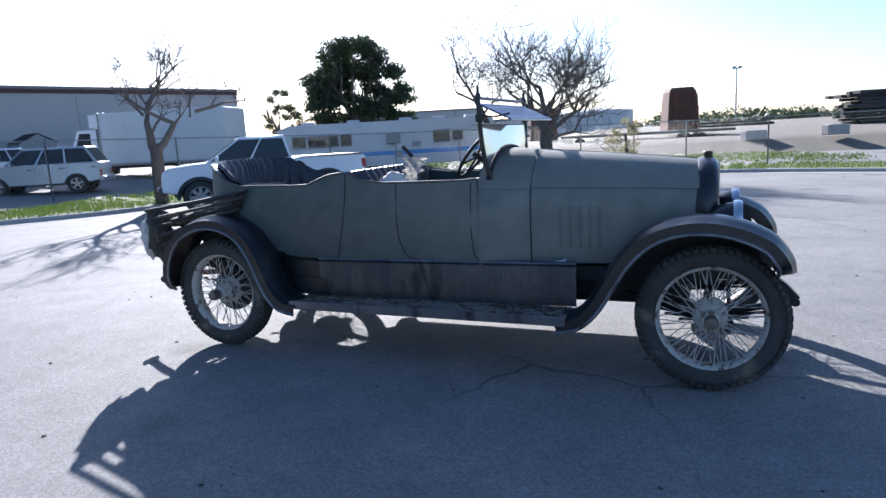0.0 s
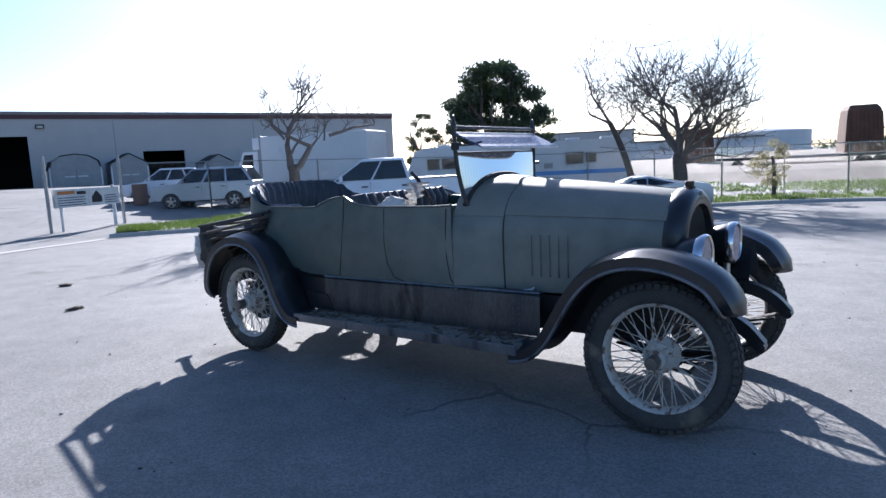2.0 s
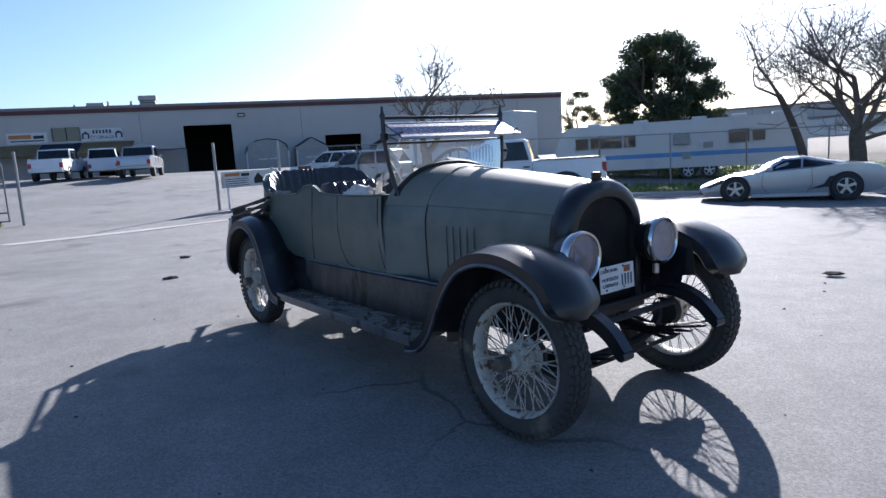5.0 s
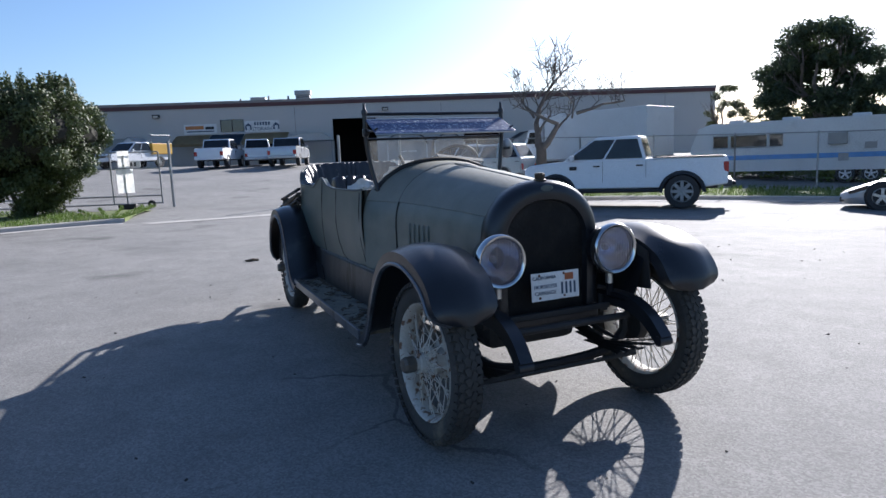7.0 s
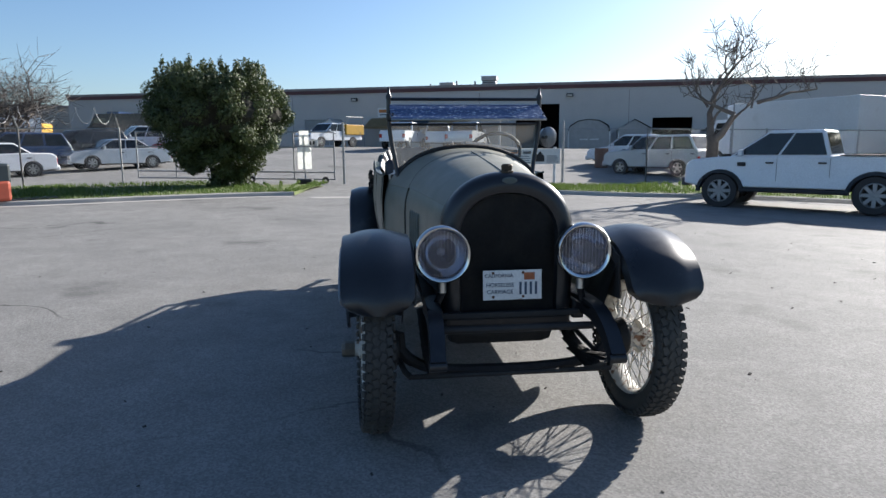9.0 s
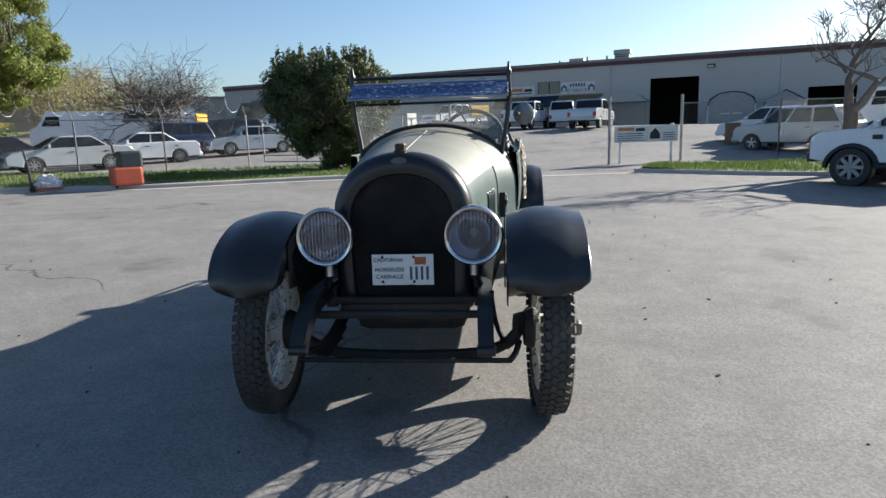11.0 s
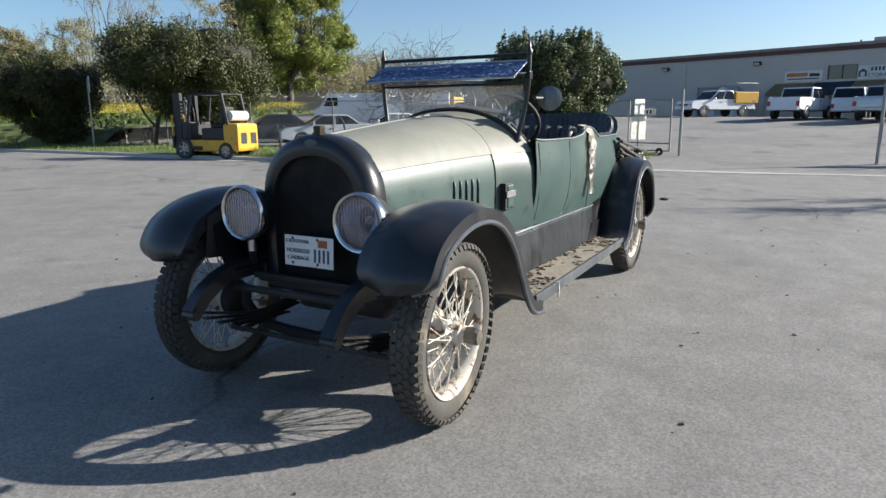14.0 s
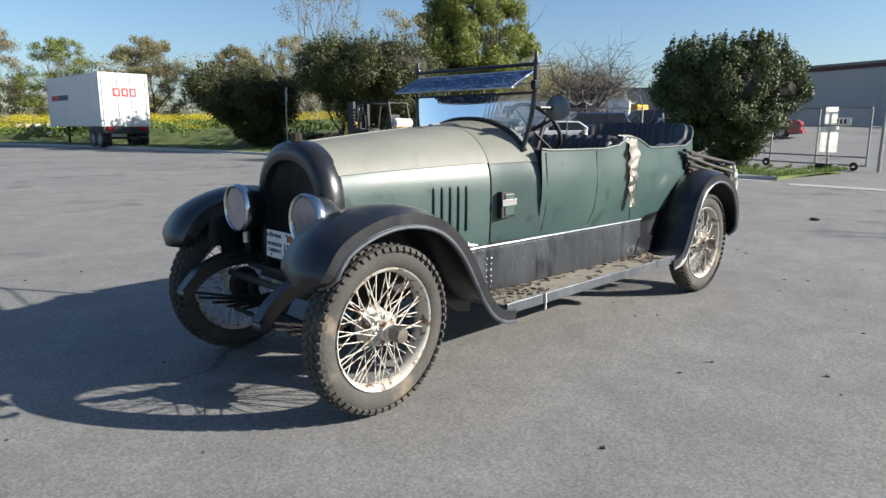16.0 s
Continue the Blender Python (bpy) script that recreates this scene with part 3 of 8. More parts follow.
part("vent_opening", bmbox((-1.285, 0.47, 0.845), (-1.145, 0.512, 1.012), 0.006), CHASSIS, cowl, "dark opening round the vent flap")
bm = bmesh.new()
box(bm, (-1.31, 0.521, 0.925), (-1.14, 0.525, 0.965), 0.001)
part("tape", bm, ALU, cowl, "strip of silver tape")
bm = bmesh.new()
tube(bm, [(-1.155, 0.476, 0.99), (-1.152, 0.478, 0.88), (-1.165, 0.48, 0.865), (-1.26, 0.52, 0.858)], 0.006, 6)
part("flap_gap", fix(bm), CHASSIS, cowl, "dark gap round the flap")

# radiator shell, grille and cap
def shell_row(x, g, top, w, bot=0.555):
    return arch(x, w, 1.0, top, bot, 26, 2.2)


rows = [shell_row(-0.075, 0, 1.318, 0.338), shell_row(-0.06, 0, 1.335, 0.352), shell_row(0.0, 0, 1.335, 0.352), shell_row(0.035, 0, 1.325, 0.343),
        shell_row(0.058, 0, 1.30, 0.318), shell_row(0.066, 0, 1.265, 0.285), shell_row(0.058, 0, 1.232, 0.258), shell_row(0.02, 0, 1.222, 0.25)]
for r in rows[5:]:
    for p in r:
        p.z = max(p.z, 0.61)
bm = bmesh.new()
grid(bm, rows)
shell = part("radiator_shell", fix(bm), BLACK, CAR, "black painted radiator shell", smooth=50)
bm = bmesh.new()
vs = [bm.verts.new(p) for p in shell_row(0.022, 0, 1.224, 0.252, 0.6)]
f = bm.faces.new(vs)
bmesh.ops.solidify(bm, geom=[f], thickness=0.03)
grille = part("grille", fix(bm), CHASSIS, shell, "dark radiator core")
bm = bmesh.new()
box(bm, (-0.05, -0.33, 0.535), (0.075, 0.33, 0.6), 0.02)
part("lower_apron", bm, BLACK, shell)
bm = lathe(bmesh.new(), [(0, 1.318), (0.036, 1.322), (0.036, 1.338), (0.028, 1.342), (0.03, 1.366), (0.024, 1.374), (0, 1.376)], 8, "z", (-0.01, 0, 0))
part("radiator_cap", bm, mat("tarnished_brass", (0.07, 0.055, 0.035), (0.04, 0.033, 0.025), 20, 0.55, 0.6), shell, "tarnished brass radiator cap")
bm = lathe(bmesh.new(), [(0, 0.004), (0.03, 0.004), (0.04, 0)], 20, "x", (0, 0, 0))
bmesh.ops.transform(bm, matrix=pose(0.06, 0, 1.292) @ Matrix.Diagonal((1, 1, 0.5, 1)), verts=bm.verts)
part("emblem", bm, BEAD, shell, "blank oval radiator emblem")

# open tub body
SIDE_W = [(-1.43, 0.592), (-1.7, 0.615), (-2.1, 0.628), (-2.5, 0.638), (-3.0, 0.634), (-3.4, 0.615), (-3.62, 0.575), (-3.78, 0.48), (-3.86, 0.33), (-3.885, 0.12), (-3.885, -0.001)]
ZTOP = [(-1.4, 1.272), (-1.55, 1.262), (-2.1, 1.262), (-2.28, 1.28), (-2.45, 1.345), (-2.56, 1.325), (-2.78, 1.258), (-3.4, 1.262), (-3.55, 1.3), (-3.68, 1.385), (-3.8, 1.43), (-3.9, 1.44)]
left = spline([(x, y, 0) for x, y in SIDE_W], 60)
outline = left[:-1] + [Vector((p.x, -p.y, 0)) for p in reversed(left)]


def tub(inset, z0, z1f, levels, bulge):
    rows = []
    n = len(outline)
    for i, p in enumerate(outline):
        t = (outline[min(i + 1, n - 1)] - outline[max(i - 1, 0)]).normalized()
        nrm = Vector((-t.y, t.x, 0))
        if nrm.dot(Vector((p.x + 2.6, p.y, 0)) if abs(p.y) < 0.3 else Vector((0, p.y, 0))) < 0:
            nrm.negate()
        zt = z1f(p.x)
        row = []
        for k in range(levels + 1):
            u = k / levels
            b = bulge * math.sin(math.pi * min(u * 1.05, 1)) - 0.03 * (1 - u) ** 2
            q = p + nrm * (b - inset)
            row.append(Vector((q.x, q.y, z0 + (zt - z0) * u)))
        rows.append(row)
    return rows


outer = tub(0, 0.708, lambda x: lut(ZTOP, x), 10, 0.022)
inner = tub(0.04, 0.78, lambda x: lut(ZTOP, x) - 0.002, 4, 0.0)
bm = bmesh.new()
grid(bm, [o + list(reversed(i)) for o, i in zip(outer, inner)])
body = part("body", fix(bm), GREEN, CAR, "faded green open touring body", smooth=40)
part("edge_trim", bmtube([r[-1] + Vector((0, 0, 0.003)) for r in outer], 0.008, 8), BEAD, body, "tarnished metal beading along the body edge", smooth=True)
part("floor_pan", bmbox((-3.8, -0.56, 0.7), (-1.42, 0.56, 0.76)), CHASSIS, body)


def seam(xs, side, name="door_seam"):
    """Dark door gap down the body side."""
    pts = []
    for x, z in xs:
        i = min(range(len(outline)), key=lambda k: abs(outline[k].x - x) + (0 if outline[k].y * side > 0 else 9))
        col = outer[i]
        zt, z0 = col[-1].z, col[0].z
        u = (min(z, zt) - z0) / (zt - z0) * 10
        k = min(int(u), 9)
        q = col[k].lerp(col[k + 1], u - k)
        pts.append(Vector((x, q.y + 0.0005 * side, z)))
    return part(name, bmtube(pts, 0.0045, 6), CHASSIS, body, "dark door gap")


for sy in (1, -1):
    seam([(-1.47, 1.25), (-1.475, 1.1), (-1.48, 0.9), (-1.475, 0.75), (-1.44, 0.712)], sy)
    seam([(-2.02, 1.25), (-2.025, 1.0), (-2.02, 0.85), (-1.98, 0.74), (-1.9, 0.712)], sy)
    seam([(-2.42, 1.33), (-2.43, 1.15), (-2.47, 0.95), (-2.52, 0.8), (-2.55, 0.712)], sy)

# seats
def cushion(name, lo, hi, tufts, axis, parent, label, bulge=0.03):
    """Pleated pad: rolls across y."""
    bm = bmesh.new()
    n = tufts * 6
    rows = []
    for i in range(n + 1):
        y = lo[1] + (hi[1] - lo[1]) * i / n
        f = abs(math.sin(math.pi * i / 6)) ** 0.6 * bulge
        if axis == "x":
            prof = [(lo[0], lo[2]), (hi[0] + f * 0.5, lo[2]), (hi[0] + f, lo[2] * 0.6 + hi[2] * 0.4), (hi[0] + f * 0.9, hi[2] - 0.05), (hi[0] - 0.03, hi[2] + f), (lo[0] + 0.02, hi[2] + f * 0.6), (lo[0], hi[2] - 0.04)]
        else:
            prof = [(lo[0], lo[2]), (hi[0], lo[2]), (hi[0] + 0.02, hi[2] - 0.05), (hi[0] - 0.03, hi[2] + f * 0.6), (lo[0] * 0.5 + hi[0] * 0.5, hi[2] + f), (lo[0], hi[2] + f * 0.3)]
        rows.append([Vector((px, y, pz)) for px, pz in prof])
    vs = grid(bm, rows, close_v=True)
    bm.faces.new(vs[0]); bm.faces.new(list(reversed(vs[-1])))
    return part(name, fix(bm), LEATHER, parent, label, smooth=50)


front_seat = part("front_seat", bmbox((-2.4, -0.53, 0.76), (-1.85, 0.53, 0.93), 0.02), CHASSIS, CAR, "worn black leather front seat")
cushion("seat_cushion", (-2.3, -0.54, 0.93), (-1.8, 0.54, 1.05), 12, "z", front_seat, "pleated black leather cushion")
cushion("backrest", (-2.46, -0.55, 0.98), (-2.3, 0.55, 1.33), 12, "x", front_seat, "pleated black leather backrest")
rear_seat = part("rear_seat", bmbox((-3.6, -0.53, 0.76), (-3.0, 0.53, 0.93), 0.02), CHASSIS, CAR, "worn black leather rear seat")
cushion("seat_cushion", (-3.55, -0.53, 0.93), (-3.0, 0.53, 1.06), 12, "z", rear_seat, "pleated black leather cushion")
# tufted lining wraps round the rear corner
rows_o, rows_i = [], []
for i, p in enumerate(outline):
    if p.x < -2.95:
        zt = lut(ZTOP, p.x)
        n = (Vector((-2.9, 0, 0)) - p); n.z = 0; n.normalize()
        f = 0.02 * abs(math.sin(i * math.pi / 3)) ** 0.6
        base = p + n * 0.045
        rows_o.append([base + Vector((0, 0, 0.95)), base + Vector((0, 0, zt + 0.01))])
        rows_i.append([base + n * (0.07 + f) + Vector((0, 0, 0.95)), base + n * (0.09 + f) + Vector((0, 0, 1.15)), base + n * (0.06 + f) + Vector((0, 0, zt - 0.04)), base + n * 0.025 + Vector((0, 0, zt + 0.018 + f * 0.5))])
bm = bmesh.new()
grid(bm, [o[:1] + i + o[1:] for o, i in zip(rows_o, rows_i)])
part("backrest", fix(bm), LEATHER, rear_seat, "tufted black leather wrap-round backrest", smooth=50)

# fenders
def fender(name, pts, yi, yo, sy, tip0, tip1, crown=0.045, lip=0.05):
    P = spline([(x, 0, z) for x, z in pts], 40)
    top, bot = [], []
    n = len(P)
    for i, p in enumerate(P):
        t = (P[min(i + 1, n - 1)] - P[max(i - 1, 0)]).normalized()
        nrm = Vector((t.z, 0, -t.x))
        if nrm.z < 0 and abs(nrm.z) > 0.3 or (abs(nrm.z) <= 0.3 and nrm.x * (p.x - MIDX[name]) < 0):
            nrm.negate()
        u = i / (n - 1)
        wf = 1.0
        if tip0 and u < 0.12:
            wf = 0.35 + 0.65 * math.sqrt(1 - (1 - u / 0.12) ** 2)
        if tip1 and u > 0.9:
            wf = 0.6 + 0.4 * math.sqrt(max(0, 1 - ((u - 0.9) / 0.1) ** 2))
        yc, hw = (yi + yo) / 2, (yo - yi) / 2 * wf
        ra, rb = [], []
        for k in range(15):
            s = -1 + 2 * k / 14
            drop = crown * (1 - abs(s) ** 2.2) - (lip if k in (0, 14) else 0)
            ss = max(-0.97, min(0.97, s)) if k in (0, 14) else s
            y = sy * (yc + hw * (s if k not in (0, 14) else math.copysign(1.0, s)))
            if k in (1, 13):
                y = sy * (yc + hw * math.copysign(0.985, s))
            q = Vector((p.x, y, p.z)) + nrm * (drop - crown)
            ra.append(q)
            rb.append(q - nrm * 0.012 + Vector((0, -0.012 * sy * math.copysign(1, s) if k in (0, 14) else 0, 0)))
        top.append(ra)
        bot.append(rb)
    bm = bmesh.new()
    grid(bm, [a + list(reversed(b)) for a, b in zip(top, bot)], close_v=True)
    for rows_ in (0, -1):
        vs = [bm.verts.new(q) for q in top[rows_]] + [bm.verts.new(q) for q in reversed(bot[rows_])]
        bm.faces.new(vs)
    ob = part(name, fix(bm), BLACK, CAR, "black painted fender, dusty on its crown", smooth=45)
    part("rolled_edge", bmtube([r[14] for r in top], 0.011, 8), STEEL, ob, "fender edge worn to bare metal", smooth=True)
    return ob


MIDX = {"front_fender": 0.0, "rear_fender": -3.52}
F_PATH = [(0.47, 0.72), (0.45, 0.81), (0.36, 0.93), (0.2, 1.01), (0.02, 1.045), (-0.17, 1.03), (-0.34, 0.96), (-0.48, 0.83), (-0.585, 0.67), (-0.67, 0.53), (-0.76, 0.44), (-0.87, 0.415)]
R_PATH = [(-2.8, 0.42), (-2.92, 0.45), (-3.01, 0.58), (-3.09, 0.77), (-3.21, 0.94), (-3.38, 1.035), (-3.57, 1.06), (-3.76, 1.02), (-3.93, 0.92), (-4.04, 0.77), (-4.09, 0.6), (-4.09, 0.45)]
for sy in (1, -1):
    f1 = fender("front_fender", F_PATH, 0.51, 0.875 if sy > 0 else 0.85, sy, True, False)
    f2 = fender("rear_fender", R_PATH, 0.58, 0.875, sy, False, True)
    a = spline([(x, 0, z) for x, z in F_PATH], 30)
    poly = [(p.x, p.z - 0.055) for p in a if -0.7 < p.x < 0.3 and p.z > 0.66] + [(-0.62, 0.64), (0.3, 0.72)]
    part("splash_guard", prism(bmesh.new(), poly, sy * 0.5, sy * 0.508), CHASSIS, f1)
    bm = bmesh.new()
    rows = [[Vector((x, sy * y, z)) for y, z in ((0.36, 0.66), (0.44, 0.69), (0.505, lut([(-0.6, 0.66), (-0.3, 0.9), (0.0, 0.97), (0.25, 0.9)], x)))] for x in (-0.6, -0.4, -0.2, 0, 0.15, 0.25)]
    grid(bm, rows)
    bmesh.ops.solidify(bm, geom=bm.faces[:], thickness=0.008)
    part("inner_apron", fix(bm), BLACK, f1)
    poly = [(-2.55, 0.42), (-2.93, 0.42), (-2.98, 0.62), (-3.05, 0.8), (-3.2, 0.97), (-3.42, 1.02), (-3.65, 0.99), (-3.86, 0.85), (-3.8, 0.7), (-3.2, 0.69), (-2.7, 0.68)]
    part("splash_guard", prism(bmesh.new(), poly, sy * 0.6, sy * 0.612), BLACK, f2)
    poly = [(-2.62, 0.425), (-2.9, 0.425), (-2.95, 0.56), (-2.7, 0.555)]
    part("gusset", prism(bmesh.new(), poly, sy * 0.62, sy * 0.628), BLACK, f2)
    # running board and its valance
    board = part("running_board", bmbox((-2.86, min(sy * 0.57, sy * 0.84), 0.385), (-0.8, max(sy * 0.57, sy * 0.84), 0.418), 0.006), DUST, CAR, "dusty running board with dry leaf litter")
    part("board_edge", bmbox((-2.86, min(sy * 0.84, sy * 0.856), 0.365), (-0.8, max(sy * 0.84, sy * 0.856), 0.428), 0.004), STEEL, board, "worn steel edging")
    bm = bmesh.new()
    grid(bm, [[Vector((x, sy * (y + 0.05 * (x + 0.8) / -1.9), z)) for y, z in ((0.575, 0.42), (0.572, 0.56), (0.565, 0.68), (0.55, 0.7), (0.5, 0.705))] for x in (-0.78, -1.2, -1.7, -2.2, -2.72)])
    bmesh.ops.solidify(bm, geom=bm.faces[:], thickness=0.01)
    val = part("valance", fix(bm), STEEL, CAR, "streaked steel valance with rivets", smooth=30)
    part("top_moulding", bmtube([(-0.78, sy * 0.562, 0.702), (-1.7, sy * 0.59, 0.702), (-2.72, sy * 0.618, 0.702)], 0.009, 8), STEEL, val, "dull metal moulding", smooth=True)
    for x in (-0.93, -0.97):
        for k in range(6):
            bm = lathe(bmesh.new(), [(0, 0.006), (0.005, 0.004), (0.007, 0)], 8, "y", (0, 0, 0))
            part("rivet", bm, STEEL, val, at=pose(x, sy * (0.573 + 0.05 * (x + 0.8) / -1.9 + 0.004), 0.45 + k * 0.036, 0, 0, 0 if sy > 0 else 180))
    rnd = random.Random(3 + sy)
    bm = bmesh.new()
    for _ in range(260):
        x = rnd.choice((rnd.uniform(-1.3, -0.85), rnd.uniform(-2.8, -0.85), rnd.uniform(-2.8, -2.4)))
        y = rnd.choice((rnd.uniform(0.59, 0.66), rnd.uniform(0.59, 0.82)))
        s = rnd.uniform(0.008, 0.03)
        box(bm, (-s, -s * 0.3, 0), (s, s * 0.3, s * 0.25), 0, pose(x, sy * y, 0.419, rnd.uniform(-12, 12), rnd.uniform(-12, 12), rnd.uniform(0, 180)))
    tagged(part("leaf_litter", bm, DEBRIS, board, "dry leaves and twigs on the running board"), kind="stuff")


# wheels
def wire_wheel(front):
    root = new("wheel")
    root.parent = CAR
    tagged(root, "cream wire-spoked wheel with chunky dusty tyre")
    R, B = 0.435, 0.063
    prof = []
    for k in range(25):
        a = 2 * math.pi * k / 24
        c, s = math.cos(a), math.sin(a)
        prof.append((R - 0.012 - 0.063 + 0.063 * math.copysign(abs(c) ** 0.8, c), B * math.copysign(abs(s) ** 0.85, s)))
    part("tyre", lathe(bmesh.new(), prof[:-1], 64, "y", (0, 0, 0), True), RUBBER, root, "dusty black rubber tyre", smooth=50)
    bm = bmesh.new()
    for k in range(56):
        a = 2 * math.pi * k / 56
        for j, (y, sk) in enumerate(((-0.047, 18), (-0.016, -22), (0.016, 22), (0.047, -18))):
            aa = a + (math.pi / 56 if j % 2 else 0)
            rr = R - (0.004 if abs(y) < 0.03 else 0.012)
            box(bm, (-0.018, -0.013, -0.014), (0.018, 0.013, 0.003), 0, Matrix.Rotation(aa, 4, "Y") @ pose(0, y, rr - 0.006, 0, 0, sk))
    for k in range(56):
        a = 2 * math.pi * (k + 0.5) / 56
        for s in (-1, 1):
            box(bm, (-0.015, -0.006, -0.03), (0.015, 0.006, -0.007), 0, Matrix.Rotation(a, 4, "Y") @ pose(0, s * 0.06, R - 0.016, s * 25, 0, 0))
    tagged(part("tread", bm, RUBBER, root, "worn blocky tread"), kind="stuff")
    rim = part("rim", lathe(bmesh.new(), [(0.3, -0.052), (0.307, -0.056), (0.309, -0.044), (0.3, -0.04), (0.294, 0), (0.3, 0.04), (0.309, 0.044), (0.307, 0.056), (0.3, 0.052), (0.295, 0.044), (0.287, 0.03), (0.283, 0), (0.287, -0.03), (0.295, -0.044)], 64, "y", (0, 0, 0), True), CREAM, root, "chipped cream rim", smooth=40)
    hub = part("hub", lathe(bmesh.new(), [(0, 0.125), (0.03, 0.125), (0.036, 0.115), (0.036, 0.08), (0.05, 0.075), (0.055, 0.04), (0.085, 0.03), (0.09, 0.012), (0.07, 0.0), (0.07, -0.05), (0.1, -0.055), (0.1, -0.075), (0, -0.08)], 24, "y"), CREAM, root, "chipped cream hub", smooth=35)
    part("hub_cap", lathe(bmesh.new(), [(0.04, 0.1), (0.042, 0.15), (0.036, 0.165), (0, 0.168)], 8, "y"), mat("dull_hub_metal", (0.2, 0.18, 0.15), None, 20, 0.5, 0.7), hub, "dull metal hub nut")
    for k in range(8):
        a = 2 * math.pi * k / 8
        bm = bmesh.new()
        bmesh.ops.create_cone(bm, cap_ends=True, segments=6, radius1=0.009, radius2=0.009, depth=0.02, matrix=pose(0.068 * math.cos(a), 0.04, 0.068 * math.sin(a), 90))
        part("hub_bolt", bm, CREAM, hub)
    bm = bmesh.new()
    for k in range(24):
        a = 2 * math.pi * k / 24
        for (ry, rr, off, oy) in ((0.055, 0.06, 0.5, 0.016), (0.02, 0.085, -0.5, -0.004), (-0.06, 0.095, 0.33, -0.02)):
            if ry == 0.02 and k % 2:
                continue
            s = 1 if k % 2 else -1
            b = a + s * off * 0.9
            tube(bm, [(rr * math.cos(a), ry, rr * math.sin(a)), (0.288 * math.cos(b), oy, 0.288 * math.sin(b))], 0.003, 5)
    tagged(part("spokes", fix(bm), CREAM, root, "crossed cream wire spokes"), kind="stuff")
    if not front:
        part("brake_drum", lathe(bmesh.new(), [(0, -0.07), (0.17, -0.07), (0.175, -0.08), (0.175, -0.13), (0, -0.135)], 32, "y"), CHASSIS, root, smooth=35)
    else:
        part("brake_drum", lathe(bmesh.new(), [(0, -0.07), (0.1, -0.07), (0.105, -0.08), (0.09, -0.12), (0, -0.13)], 28, "y"), CHASSIS, root, smooth=35)
    return root


def put_wheel(src, m):
    c = copy_thing(src, m)
    return c


wf = wire_wheel(True)
wf.matrix_basis = pose(0.01, 0.715, 0.437, -1.5, 0, 3)
put_wheel(wf, pose(0.03, -0.7, 0.437, 1.5, 15, 183))
wr = wire_wheel(False)
wr.matrix_basis = pose(-3.54, 0.735, 0.437, 0, 40, 0)
put_wheel(wr, pose(-3.56, -0.72, 0.437, 0, 70, 180))

# chassis
chassis = part("chassis", bmbox((-4.15, -0.41, 0.56), (0.05, -0.35, 0.66), 0.008), CHASSIS, CAR, "dirty black chassis frame")
part("frame_rail", bmbox((-4.15, 0.35, 0.56), (0.05, 0.41, 0.66), 0.008), CHASSIS, chassis)
part("engine_pan", bmbox((-1.4, -0.3, 0.38), (-0.1, 0.3, 0.6), 0.06), CHASSIS, chassis)
part("gearbox", bmbox((-2.2, -0.16, 0.4), (-1.4, 0.16, 0.62), 0.05), CHASSIS, chassis)
part("fuel_tank", bmbox((-4.1, -0.4, 0.52), (-3.75, 0.4, 0.8), 0.08), CHASSIS, chassis)
part("underbody", bmbox((-3.8, -0.55, 0.6), (-1.4, 0.55, 0.66)), CHASSIS, chassis)
